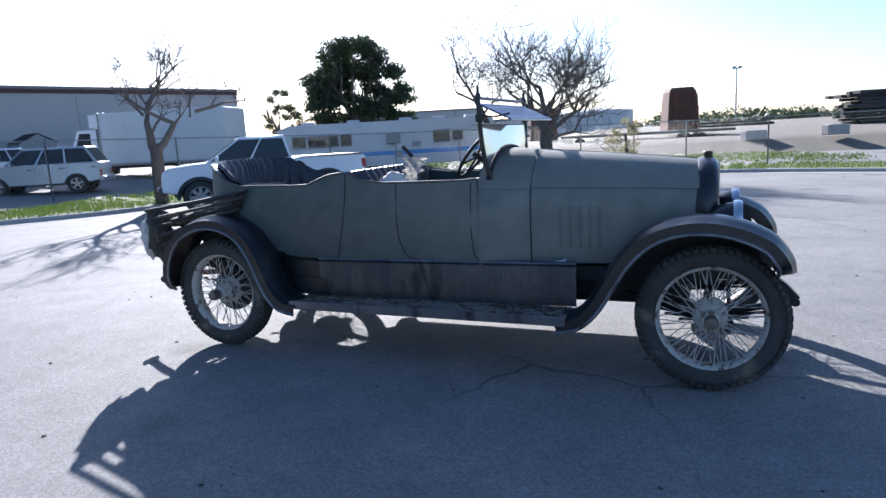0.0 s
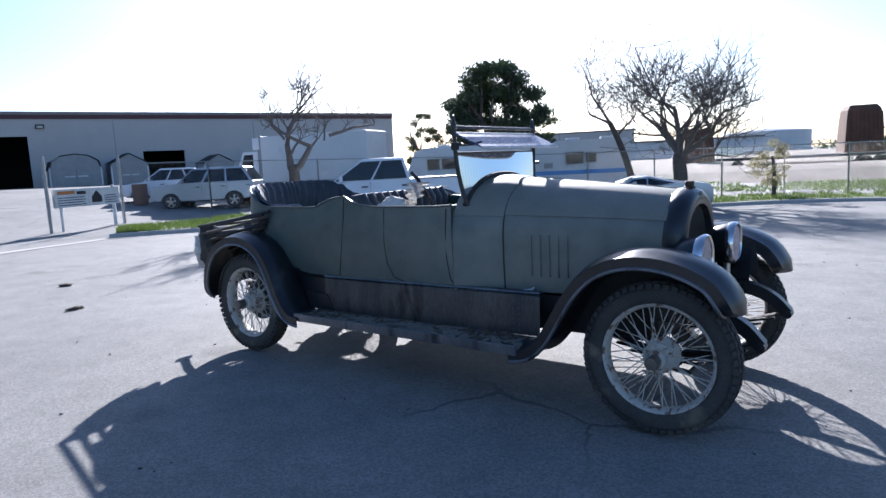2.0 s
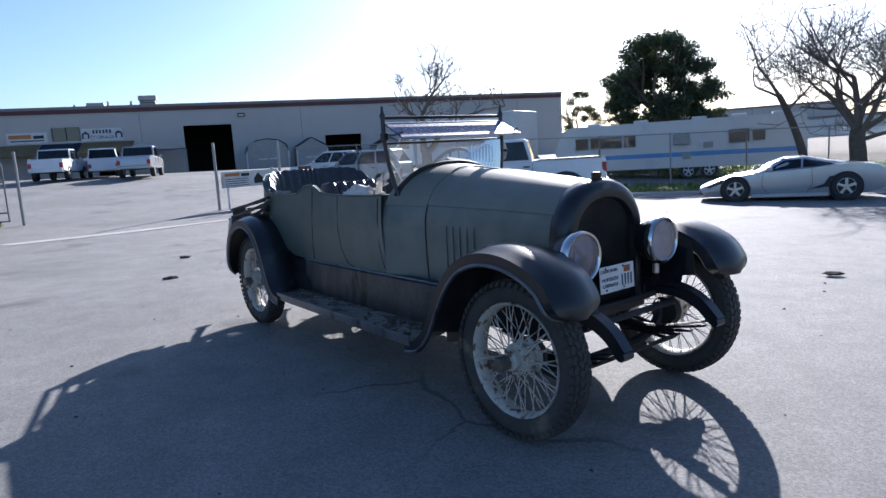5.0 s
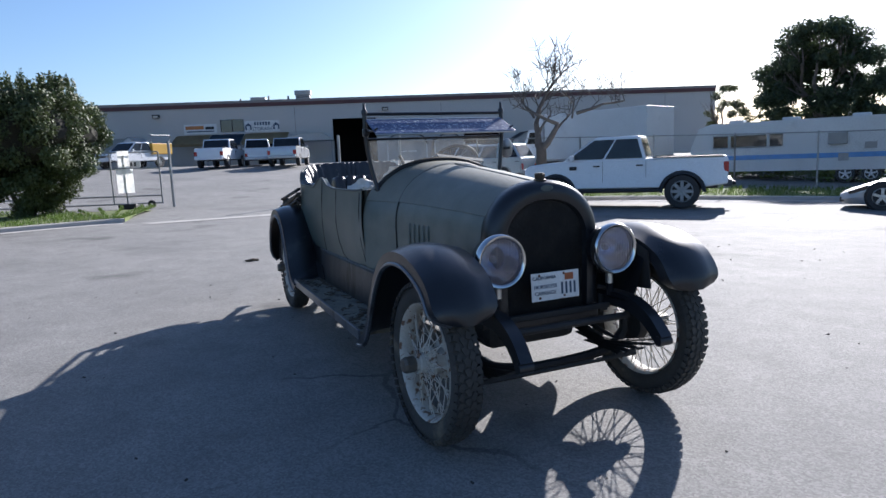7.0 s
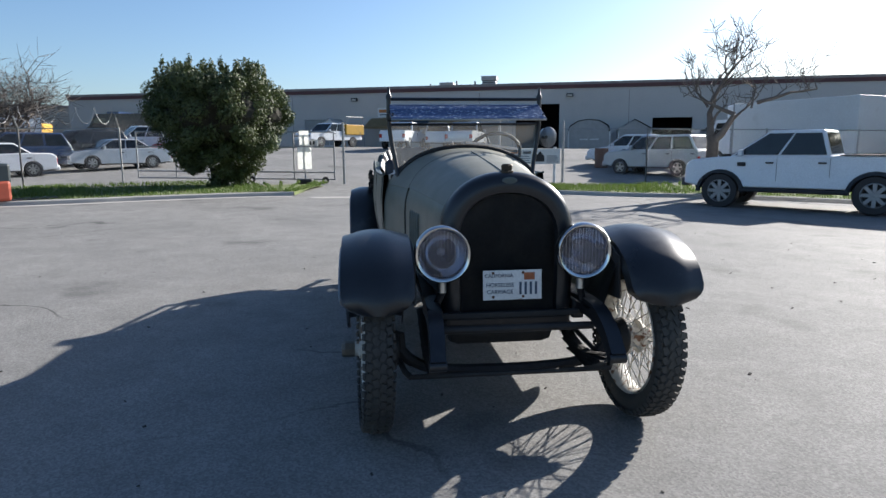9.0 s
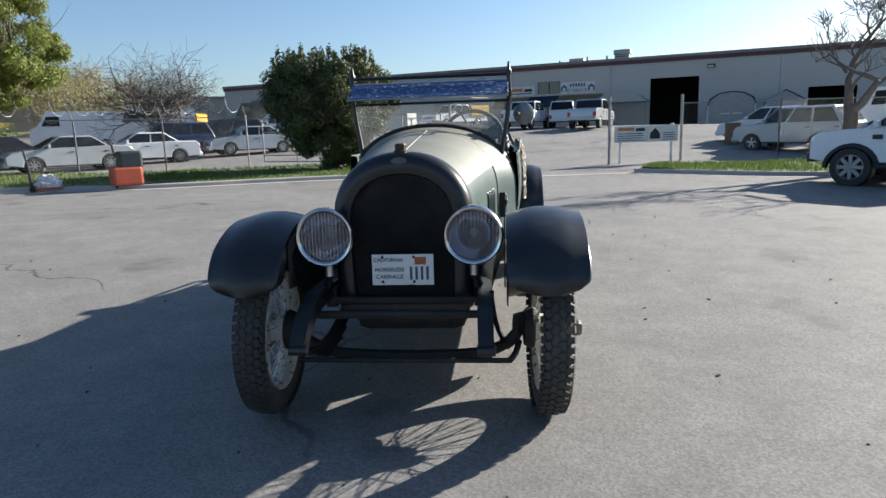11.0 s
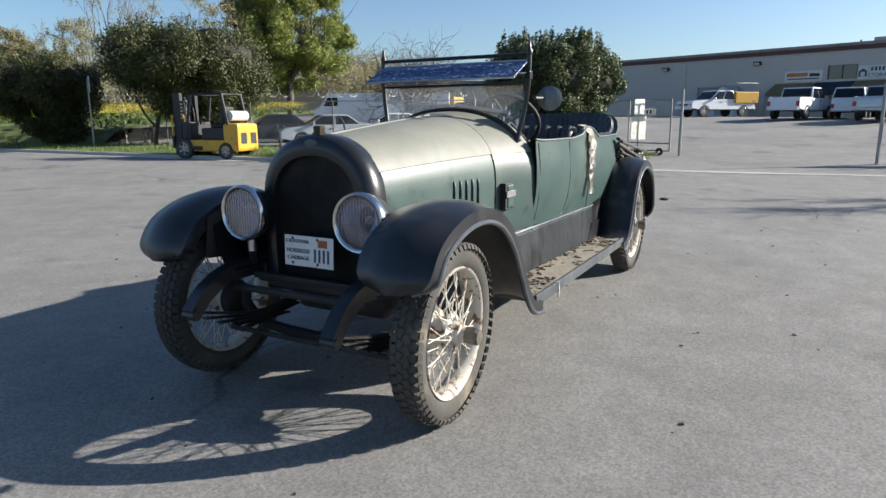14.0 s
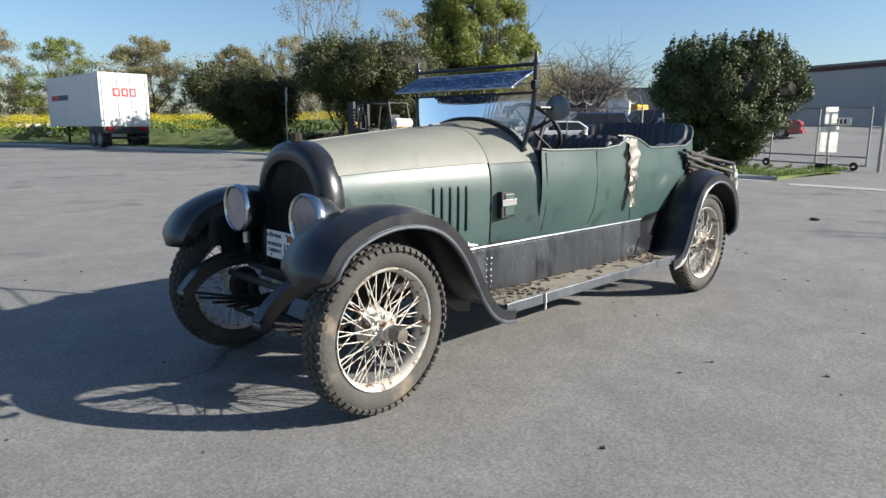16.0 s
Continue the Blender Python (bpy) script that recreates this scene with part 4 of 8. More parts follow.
for sy in (1, -1):
    bm = bmesh.new()
    pts = spline([(-0.1, sy * 0.4, 0.63), (0.1, sy * 0.405, 0.65), (0.27, sy * 0.41, 0.64), (0.4, sy * 0.415, 0.58), (0.49, sy * 0.42, 0.49)], 14)
    rows = []
    for i, p in enumerate(pts):
        t = (pts[min(i + 1, 14)] - pts[max(i - 1, 0)]).normalized()
        nn = Vector((-t.z, 0, t.x))
        hgt = 0.045 - 0.012 * i / 14
        rows.append([p + nn * hgt + Vector((0, -0.035, 0)), p + nn * hgt + Vector((0, 0.035, 0)), p - nn * hgt + Vector((0, 0.035, 0)), p - nn * hgt + Vector((0, -0.035, 0))])
    vs = grid(bm, rows, close_v=True)
    bm.faces.new(vs[0]); bm.faces.new(vs[-1])
    part("frame_horn", fix(bm), BLACK, chassis, "black curved front frame horn", smooth=50)
    for k in range(5):
        L = 0.5 - 0.085 * k
        part("spring_leaf", bmtube(spline([(-L, sy * 0.41, 0.5 - 0.02 * k + 0.1 * (L / 0.5) ** 2 - 0.1), (0, sy * 0.41, 0.39 - 0.013 * k), (L, sy * 0.41, 0.5 - 0.02 * k + 0.1 * (L / 0.5) ** 2 - 0.1)], 12), 0.028, 6, None, 0.25), CHASSIS, chassis)
        L = 0.6 - 0.1 * k
        part("spring_leaf", bmtube(spline([(-3.43 - L, sy * 0.44, 0.47 - 0.012 * k), (-3.43, sy * 0.44, 0.36 - 0.013 * k), (-3.43 + L, sy * 0.44, 0.5 - 0.012 * k)], 12), 0.028, 6, None, 0.25), CHASSIS, chassis)
    part("spring_shackle", bmtube([(0.49, sy * 0.38, 0.485), (0.49, sy * 0.46, 0.485)], 0.026, 10), BLACK, chassis, smooth=True)
    part("steering_knuckle", bmtube(spline([(0, sy * 0.5, 0.34), (0.0, sy * 0.56, 0.4), (0.0, sy * 0.57, 0.5), (0, sy * 0.64, 0.445)], 8), 0.028, 8), CHASSIS, chassis, smooth=True)
    part("steering_arm", bmtube(spline([(0.0, sy * 0.57, 0.36), (0.09, sy * 0.55, 0.33), (0.14, sy * 0.52, 0.31)], 6), 0.016, 8), CHASSIS, chassis, smooth=True)
    part("rear_horn", bmtube(spline([(-4.05, sy * 0.42, 0.58), (-4.3, sy * 0.42, 0.52), (-4.52, sy * 0.42, 0.43)], 8), 0.028, 8), CHASSIS, chassis, smooth=True)
    part("rear_horn_end", bmtube([(-4.5, sy * 0.37, 0.44), (-4.5, sy * 0.47, 0.44)], 0.03, 10), CHASSIS, chassis, smooth=True)
part("front_axle", bmtube(spline([(0, -0.57, 0.42), (0, -0.5, 0.35), (0, -0.36, 0.3), (0, 0, 0.285), (0, 0.36, 0.3), (0, 0.5, 0.35), (0, 0.57, 0.42)], 24), 0.03, 8), CHASSIS, chassis, smooth=True)
part("tie_rod", bmtube([(0.14, -0.53, 0.31), (0.14, 0.53, 0.31)], 0.014, 8), CHASSIS, chassis, smooth=True)
part("drag_link", bmtube(spline([(0.05, 0.5, 0.36), (-0.15, 0.45, 0.42), (-0.5, 0.42, 0.48)], 6), 0.014, 8), CHASSIS, chassis, smooth=True)
part("cross_tube", bmtube([(0.22, -0.4, 0.57), (0.22, 0.4, 0.57)], 0.02, 8), CHASSIS, chassis, smooth=True)
part("rear_axle", bmtube([(-3.52, -0.62, 0.445), (-3.52, 0.62, 0.445)], 0.045, 10), CHASSIS, chassis, smooth=True)
bm = bmesh.new()
bmesh.ops.create_uvsphere(bm, u_segments=20, v_segments=12, radius=0.17, matrix=pose(-3.52, 0, 0.445))
part("differential", bm, CHASSIS, chassis, smooth=True)
part("exhaust_pipe", bmtube([(-1.2, -0.28, 0.42), (-3.0, -0.25, 0.42), (-3.9, -0.3, 0.5), (-4.2, -0.3, 0.48)], 0.025, 8), RUST, chassis, smooth=True)
bm = bmesh.new()
box(bm, (0.1, -0.36, 0.6), (0.13, 0.36, 0.63), 0.004)
part("plate_bracket", bm, CHASSIS, chassis)

# headlamps
lens_m = lens_mat("fluted_lamp_glass")
for sy in (1, -1):
    c = (0.0, 0.0, 0.0)
    hl = part("headlamp", lathe(bmesh.new(), [(0, -0.19), (0.04, -0.186), (0.085, -0.16), (0.115, -0.11), (0.13, -0.05), (0.136, -0.01), (0.13, -0.01), (0.122, -0.05), (0.105, -0.1), (0.08, -0.14), (0, -0.165)], 40, "x"), BLACK, CAR, "black bowl headlamp with nickel rim", smooth=50, at=pose(0.18, sy * 0.357, 0.943))
    part("reflector", lathe(bmesh.new(), [(0.12, -0.03), (0.1, -0.09), (0.07, -0.125), (0.03, -0.145), (0, -0.148)], 40, "x"), CHROME, hl, "silvered reflector", smooth=50)
    part("rim", lathe(bmesh.new(), [(0.118, 0.004), (0.124, 0.014), (0.134, 0.016), (0.142, 0.006), (0.143, -0.02), (0.138, -0.035), (0.134, -0.03), (0.12, -0.004)], 48, "x", (0, 0, 0), True), CHROME, hl, "bright nickel rim", smooth=50)
    bm = bmesh.new()
    cols = []
    for k in range(113):
        y = -0.1189 + 0.2378 * k / 112
        zz = math.sqrt(max(0.119 ** 2 - y * y, 1e-6))
        dx = 0.014 * abs(math.sin(k * math.pi / 8)) - 0.008
        cols.append([Vector((dx, y, -zz)), Vector((dx, y, 0)), Vector((dx, y, zz))])
    grid(bm, cols)
    lens = part("lens", fix(bm), lens_m, hl, "fluted clear lens", smooth=30)
    lens.visible_shadow = False
    bm = bmesh.new()
    bmesh.ops.create_uvsphere(bm, u_segments=14, v_segments=10, radius=0.022, matrix=pose(-0.09, 0, 0))
    part("bulb", bm, LAMP, hl, smooth=True)
    part("lamp_post", bmtube([(-0.05, 0, -0.13), (-0.05, 0, -0.2)], 0.022, 10), ALU, hl, "bare metal lamp post", smooth=True)
    part("lamp_bracket", bmtube([(-0.05, 0, -0.2), (-0.08, 0.03 * sy, -0.28)], 0.02, 8), BLACK, hl, smooth=True)

# number plate: lettering kept, digits as bars
plate = part("number_plate", bmbox((0, -0.152, -0.076), (0.004, 0.152, 0.076), 0.0015), PLATE, CAR, "rust-spotted white enamel number plate", at=pose(0.115, 0.006, 0.767, 0, -3, 0))
face = pose(0.0048, 0, 0, 90, 0, 90)
words("state_line", "CALIFORNIA", 0.026, INK, plate, pose(0.005, -0.07, 0.048) @ pose(0, 0, 0, 90, 0, 90))
words("lettering", "HORSELESS", 0.029, INK, plate, pose(0.005, -0.065, 0.0) @ pose(0, 0, 0, 90, 0, 90))
words("lettering", "CARRIAGE", 0.029, INK, plate, pose(0.005, -0.065, -0.035) @ pose(0, 0, 0, 90, 0, 90))
for k in range(4):
    y = 0.035 + 0.027 * k
    part("number_bar", bmbox((0.0045, y, -0.05), (0.0062, y + 0.012, 0.015)), INK, plate)
part("plate_sticker", bmbox((0.0045, 0.06, 0.025), (0.006, 0.115, 0.062)), mat("rusty_orange_sticker", (0.4, 0.13, 0.05), None, 40, 0.7), plate, "faded orange sticker")
for y in (-0.1, 0.055):
    for z in (0.062, -0.06):
        part("plate_bolt", lathe(bmesh.new(), [(0, 0.008), (0.006, 0.007), (0.008, 0.004)], 8, "x", (0, y, z)), RUST, plate)

# windscreen with posts, visor and rails
ws = part("windscreen", bmtube([(-1.405, -0.53, 1.625), (-1.405, 0.53, 1.625)], 0.008, 8), BLACK, CAR, "dusty upright windscreen with peeling blue visor", smooth=True)
for sy in (1, -1):
    part("post", bmtube(spline([(-1.36, sy * 0.488, 1.26), (-1.385, sy * 0.505, 1.36), (-1.4, sy * 0.53, 1.5), (-1.405, sy * 0.545, 1.64), (-1.41, sy * 0.545, 1.81)], 14), 0.016, 10), BLACK, ws, "black painted post", smooth=True)
    part("pivot", bmbox((-1.43, sy * 0.545 - 0.02, 1.645), (-1.38, sy * 0.545 + 0.02, 1.7), 0.008), BLACK, ws)
    part("finial", lathe(bmesh.new(), [(0.008, 0), (0.02, 0.01), (0.022, 0.03), (0.012, 0.045), (0.008, 0.09), (0, 0.092)], 10, "z", (-1.41, sy * 0.545, 1.79)), BLACK, ws, smooth=True)
    part("visor_arm", bmtube(spline([(-1.4, sy * 0.535, 1.69), (-1.3, sy * 0.535, 1.675), (-1.2, sy * 0.525, 1.69)], 6), 0.007, 6), BLACK, ws, smooth=True)
part("top_rail", bmtube([(-1.41, -0.55, 1.8), (-1.41, 0.55, 1.8)], 0.012, 8), BLACK, ws, smooth=True)
part("lower_rail", bmtube([(-1.405, -0.55, 1.76), (-1.405, 0.55, 1.76)], 0.008, 8), ALU, ws, smooth=True)
bm = bmbox((0, -0.54, -0.006), (0.235, 0.54, 0.006), 0.003)
part("visor", bm, PEEL, ws, "sun visor with flaking blue paint", at=pose(-1.4, 0, 1.755, 0, 26, 0))
part("visor_edge", bmtube([(-1.188, -0.54, 1.648), (-1.188, 0.54, 1.648)], 0.007, 8), ALU, ws, smooth=True)
pane_m = glass_mat("dusty_screen_glass", (0.93, 0.95, 0.93), 0.8, 0.13)
rows = []
for k in range(33):
    y = -0.5 + k / 32
    w, s, t = 0.565, 1.02, 1.45
    zb = s + (t - s) * max(0, 1 - (abs(y) / w) ** 2.25) ** (1 / 2.25) + 0.012
    hw = 1.0
    rows.append([Vector((-1.375, y, zb)), Vector((-1.402, y * 1.05, 1.63))])
bm = bmesh.new()
grid(bm, rows)
pane = part("pane", fix(bm), pane_m, ws, "dusty clear glass")
pane.visible_shadow = False
part("lower_seal", bmtube([r[0] + Vector((0.0, 0, 0)) for r in rows], 0.02, 8), CHASSIS, ws, "black rubber seal over the cowl", smooth=True)
bm = bmesh.new()
box(bm, (-0.02, -0.2, -0.012), (0.02, 0.2, 0.012), 0.003)
part("loose_strip", bm, mat("grey_weathered_strip", (0.09, 0.1, 0.12), None, 12, 0.7), ws, "grey strip lying behind the glass", at=pose(-1.44, 0.2, 1.462, -9, 35, 0))
spot = part("spotlight", lathe(bmesh.new(), [(0, -0.07), (0.04, -0.06), (0.066, -0.03), (0.075, 0), (0.078, 0.012), (0.07, 0.016), (0, 0.02)], 28, "x"), STEEL, CAR, "round metal spotlight on the windscreen post", smooth=50, at=pose(-1.52, 0.645, 1.53, 0, 0, 25))
part("stem", bmtube([(0.0, -0.03, 0), (0.1, -0.1, 0.0)], 0.012, 8), BLACK, spot, smooth=True)

# steering
sw = part("steering_wheel", lathe(bmesh.new(), [(0.208 + 0.014 * math.cos(a * math.pi / 5), 0.014 * math.sin(a * math.pi / 5)) for a in range(10)], 40, "x", (0, 0, 0), True), CHASSIS, CAR, "large black rimmed steering wheel", smooth=True, at=pose(-1.75, 0.28, 1.4, 0, 38, 0))
for k in range(4):
    a = math.pi * k / 2 + 0.4
    part("spoke", bmtube([(0.02, 0, 0), (0, 0.205 * math.cos(a), 0.205 * math.sin(a))], 0.009, 6), CHASSIS, sw, smooth=True)
part("column", bmtube([(-0.02, 0, 0), (0.5, 0, 0.03)], 0.02, 8), CHASSIS, sw, smooth=True)
part("throttle_lever", bmtube([(-0.015, 0, 0), (-0.02, 0.12, 0.06)], 0.005, 6), CHASSIS, sw)
part("dashboard", bmbox((-1.5, -0.54, 1.08), (-1.45, 0.54, 1.27), 0.01), CHASSIS, CAR, "dark dashboard")
lever = part("hand_lever", bmtube(spline([(-2.0, 0.05, 0.9), (-2.08, 0.05, 1.2), (-2.2, 0.03, 1.42), (-2.27, 0.02, 1.5)], 10), 0.016, 8), CHASSIS, CAR, "long black lever by the front seat", smooth=True)

# folded top: bows, side irons and canvas
top = part("folded_top", bmtube([(-3.42, -0.655, 1.13), (-3.42, -0.64, 1.13)], 0.05, 12), CHASSIS, CAR, "folded convertible top with bare bows and canvas scraps")
part("pivot_plate", bmtube([(-3.42, 0.64, 1.13), (-3.42, 0.655, 1.13)], 0.05, 12), CHASSIS, top)
for k in range(5):
    z0, z1, x1 = 1.23 - 0.045 * k, 1.08 - 0.075 * k, -4.47 + 0.015 * k
    w = 0.665 - 0.004 * k
    pts = [(-3.3 - 0.03 * k, w, z0), (-3.8, w, z0 - (z0 - z1) * 0.5), (x1 + 0.07, w - 0.02, z1), (x1, w - 0.12, z1 - 0.015), (x1 - 0.02, 0, z1 - 0.01)]
    pts = pts + [(x, -y, z) for x, y, z in reversed(pts[:-1])]
    part("bow", bmtube(pts, 0.02, 8, None, 0.7), WOODDK if k % 2 else CHASSIS, top, "weathered folded top bow", smooth=True)
for sy in (1, -1):
    for k in range(3):
        part("side_iron", bmtube([(-3.38, sy * 0.68, 1.2 - 0.09 * k), (-4.0 - 0.1 * k, sy * 0.675, 1.12 - 0.12 * k)], 0.011, 6), CHASSIS, top)


def crumple(name, centre, size, seed, parent, material, label):
    rnd = Vector((seed * 3.1, seed * 1.7, seed))
    bm = bmesh.new()
    bmesh.ops.create_icosphere(bm, subdivisions=4, radius=1.0)
    for v in bm.verts:
        d = 0.45 * noise.noise(v.co * 1.7 + rnd) + 0.28 * noise.noise(v.co * 4.5 + rnd) + 0.12 * abs(noise.noise(v.co * 9 + rnd))
        v.co = v.co * (1 + d)
        v.co = Vector((v.co.x * size[0], v.co.y * size[1], v.co.z * size[2])) + Vector(centre)
    return part(name, fix(bm), material, parent, label, smooth=60)


for sy in (1, -1):
    crumple("canvas_scrap", (-4.36, sy * 0.56, 0.86), (0.09, 0.11, 0.2), 2 + sy, top, CANVAS, "torn dark canvas scrap")
    crumple("canvas_scrap", (-4.42, sy * 0.64, 0.86), (0.04, 0.05, 0.16), 5 + sy, top, RAG, "torn pale lining scrap")
crumple("canvas_roll", (-4.28, 0, 0.93), (0.14, 0.5, 0.12), 9, top, CANVAS, "bundled dark canvas")


# rags on the car
def hanging_rag(name, pts, w, label):
    bm = bmesh.new()
    P = spline(pts, 24)
    rows = []
    for i, p in enumerate(P):
        u = i / 24
        ww = w * (1 - 0.75 * u) * (1 + 0.3 * math.sin(i * 1.7))
        rows.append([p + Vector((ww * s, 0.016 * math.sin(s * 7 + i * 0.9) + 0.012, 0)) for s in (-1, -0.6, -0.2, 0.2, 0.6, 1)])
    grid(bm, rows)
    bmesh.ops.solidify(bm, geom=bm.faces[:], thickness=0.004)
    ob = part(name, fix(bm), RAG, None, label, smooth=60)
    ob.matrix_basis = CAR.matrix_basis.copy()
    return tagged(ob, label, "rag")


hanging_rag("rag", [(-2.44, 0.57, 1.36), (-2.46, 0.635, 1.32), (-2.46, 0.665, 1.2), (-2.45, 0.667, 1.1), (-2.45, 0.668, 0.97), (-2.455, 0.665, 0.83)], 0.085, "torn pale rag hanging over the green rear door")
hanging_rag("rag", [(-2.12, -0.1, 1.42), (-2.1, -0.16, 1.36), (-2.1, -0.2, 1.3), (-2.12, -0.24, 1.22), (-2.12, -0.25, 1.15), (-2.12, -0.25, 1.12)], 0.1, "crumpled grey rag hanging from the front lever")
ob = crumple("cloth_bundle", (-2.2, -0.3, 1.16), (0.12, 0.2, 0.13), 14, None, RAG, "")
ob.matrix_basis = CAR.matrix_basis.copy()
tagged(ob, "bundled pale cloth lying on the front seat", "cloth")
tie = part("string_tie", bmtube([(-1.15, 0.83, 0.424), (-1.15, 0.864, 0.43), (-1.152, 0.866, 0.38), (-1.15, 0.865, 0.33)], 0.006, 6), RAG)
tie.matrix_basis = CAR.matrix_basis.copy()
tagged(tie, "white string tied round the running board edge", "string")


# ---- warehouse ----
WA = radians(50.5)
WD, WN = Vector((math.cos(WA), math.sin(WA), 0)), Vector((math.sin(WA), -math.cos(WA), 0))
W_M = pose(-43.4, 40.2, 0, 0, 0, 50.5)      # x runs along the wall, y into the building
whouse = thing("warehouse", W_M, "long grey stucco warehouse with maroon roof fascia", "warehouse")
S0, S1, ZR = -51.5, 33.0, 7.25


def wall_with_openings(name, s0, s1, z0, z1, holes, material, parent, thick=0.3):
    """Wall panels round rectangular openings that go right through."""
    cuts = sorted(holes)
    s = s0
    for a, b, lo, hi in cuts:
        part(name, bmbox((s, 0, z0), (a, thick, z1)), material, parent)
        part(name, bmbox((a, 0, z0), (b, thick, lo)), material, parent)
        part(name, bmbox((a, 0, hi), (b, thick, z1)), material, parent)
        s = b
    part(name, bmbox((s, 0, z0), (s1, thick, z1)), material, parent)


HOLES = [(-24.8, -22.0, 1.2, 4.25), (-14.0, -11.9, 4.5, 5.6), (-10.9, -9.2, 1.2, 3.4), (-3.9, 0.1, 1.1, 5.35), (8.3, 11.7, 1.4, 3.98)]
wall_with_openings("wall", S0, S1, -1.5, 6.7, HOLES, STUCCO, whouse)
part("fascia", bmbox((S0 - 0.1, -0.12, 6.7), (S1 + 0.1, 0.3, 7.02)), REDBAND, whouse, "maroon metal fascia")
part("roof_edge", bmbox((S0 - 0.15, -0.16, 7.02), (S1 + 0.15, 0.5, ZR)), ROOFCAP, whouse)
part("roof", bmbox((S0, 0.5, 6.8), (S1, 40, 7.0)), ROOFCAP, whouse)
part("end_wall", bmbox((S0 - 0.3, 0.3, -1.5), (S0, 40, 6.9)), STUCCO, whouse)
part("end_wall", bmbox((S1, 0.3, -1.5), (S1 + 0.3, 40, 6.9)), STUCCO, whouse)
part("back_wall", bmbox((S0, 40, -1.5), (S1, 40.3, 6.9)), STUCCO, whouse)
part("inner_partition", bmbox((S0, 9, -1.5), (S1, 9.2, 6.8)), DARKDOOR, whouse)
part("inner_floor", bmbox((S0, 0.3, 0.9), (S1, 9, 1.1)), DARKDOOR, whouse)
part("roller_door", bmbox((-24.8, 0.12, 1.2), (-22.0, 0.18, 4.25)), SHEDW, whouse, "closed grey roller door")
for k in range(9):
    part("door_rib", bmbox((-24.8, 0.09, 1.4 + 0.3 * k), (-22.0, 0.12, 1.44 + 0.3 * k)), SHEDW, whouse)
win = part("window", bmbox((-13.95, 0.1, 4.52), (-11.95, 0.14, 5.58)), WINDOW, whouse, "dark upper window")
for x in (-14.0, -12.98, -11.96):
    part("mullion", bmbox((x, 0.04, 4.5), (x + 0.06, 0.1, 5.6)), TRIMBLK, win)
for s in (-38, -26.0, -7.3, 6.2, 18.0, 28.0):
    part("wall_joint", bmbox((s, -0.006, 0), (s + 0.05, -0.001, 6.5)), ROOFCAP, whouse)
for s in (1.0, -19.5, -28):
    lampb = part("wall_light", bmbox((s - 0.3, -0.35, 5.95), (s + 0.3, 0, 6.25), 0.04), TRIMBLK, whouse, "dark wall pack light")
    part("lens", bmbox((s - 0.22, -0.37, 5.96), (s + 0.22, -0.35, 6.15)), LAMP, lampb)
for s0, s1, z, dz in ((-7.3, -6.0, 7.2, 1.0), (-11.4, -10.2, 7.2, 0.5)):
    unit = thing("roof_unit", W_M @ pose((s0 + s1) / 2, 2.5, 7.0), "boxy metal ventilation unit on the warehouse roof", "roof unit")
    w = (s1 - s0) / 2
    part("casing", bmbox((-w, -w, 0), (w, w, dz * 0.75), 0.03), GALV, unit)
    part("hood", bmbox((-w - 0.08, -w - 0.08, dz * 0.78), (w + 0.08, w + 0.08, dz + 0.2), 0.04), GALV, unit)
    for k in range(3):
        part("slat", bmbox((-w * 0.85, -w - 0.02, dz * (0.15 + 0.2 * k)), (w * 0.85, -w, dz * (0.22 + 0.2 * k))), TRIMBLK, unit)
for x, h in ((-9.8, 0.5), (-8.0, 0.45), (-12.4, 0.3)):
    t = part("vent_pipe", bmtube([(x, 2, 6.9), (x, 2, 7.3 + h)], 0.09, 8), GALV, whouse)

# signs on the wall
def wall_sign(s0, s1, z0, z1, label):
    sg = thing("wall_sign", W_M @ pose((s0 + s1) / 2, -0.08, (z0 + z1) / 2), label, "sign")
    w, hh = (s1 - s0) / 2, (z1 - z0) / 2
    part("panel", bmbox((-w, 0, -hh), (w, 0.06, hh), 0.01), SIGNW, sg)
    return sg, w, hh


sg, w, hh = wall_sign(-11.8, -8.7, 4.4, 5.42, "white storage sign with blue lettering")
words("lettering", "STORAGE", 0.42, INK, sg, pose(0, -0.006, -0.24, 90))
for k in range(6):
    part("name_bar", bmbox((-0.72 + 0.25 * k, -0.008, 0.1), (-0.56 + 0.25 * k, 0, 0.4)), INK, sg)
for sx in (-1, 1):
    part("house_mark", prism(bmesh.new(), [(sx * 1.25 - 0.28, -0.3), (sx * 1.25 + 0.28, -0.3), (sx * 1.25 + 0.28, 0.1), (sx * 1.25, 0.32), (sx * 1.25 - 0.28, 0.1)], -0.008, 0), INK, sg)
    part("house_door", bmbox((sx * 1.25 - 0.14, -0.014, -0.28), (sx * 1.25 + 0.14, -0.008, 0.05)), SIGNW, sg)
sg, w, hh = wall_sign(-17.2, -14.3, 4.4, 5.28, "white sign with orange and dark shapes")
part("logo", bmbox((-1.3, -0.008, -0.02), (0.3, 0, 0.28)), SIGNO, sg)
part("logo", bmbox((0.45, -0.008, -0.05), (1.2, 0, 0.2)), TRIMBLK, sg)
part("text_bar", bmbox((-1.2, -0.008, -0.26), (1.2, 0, -0.16)), INK, sg)


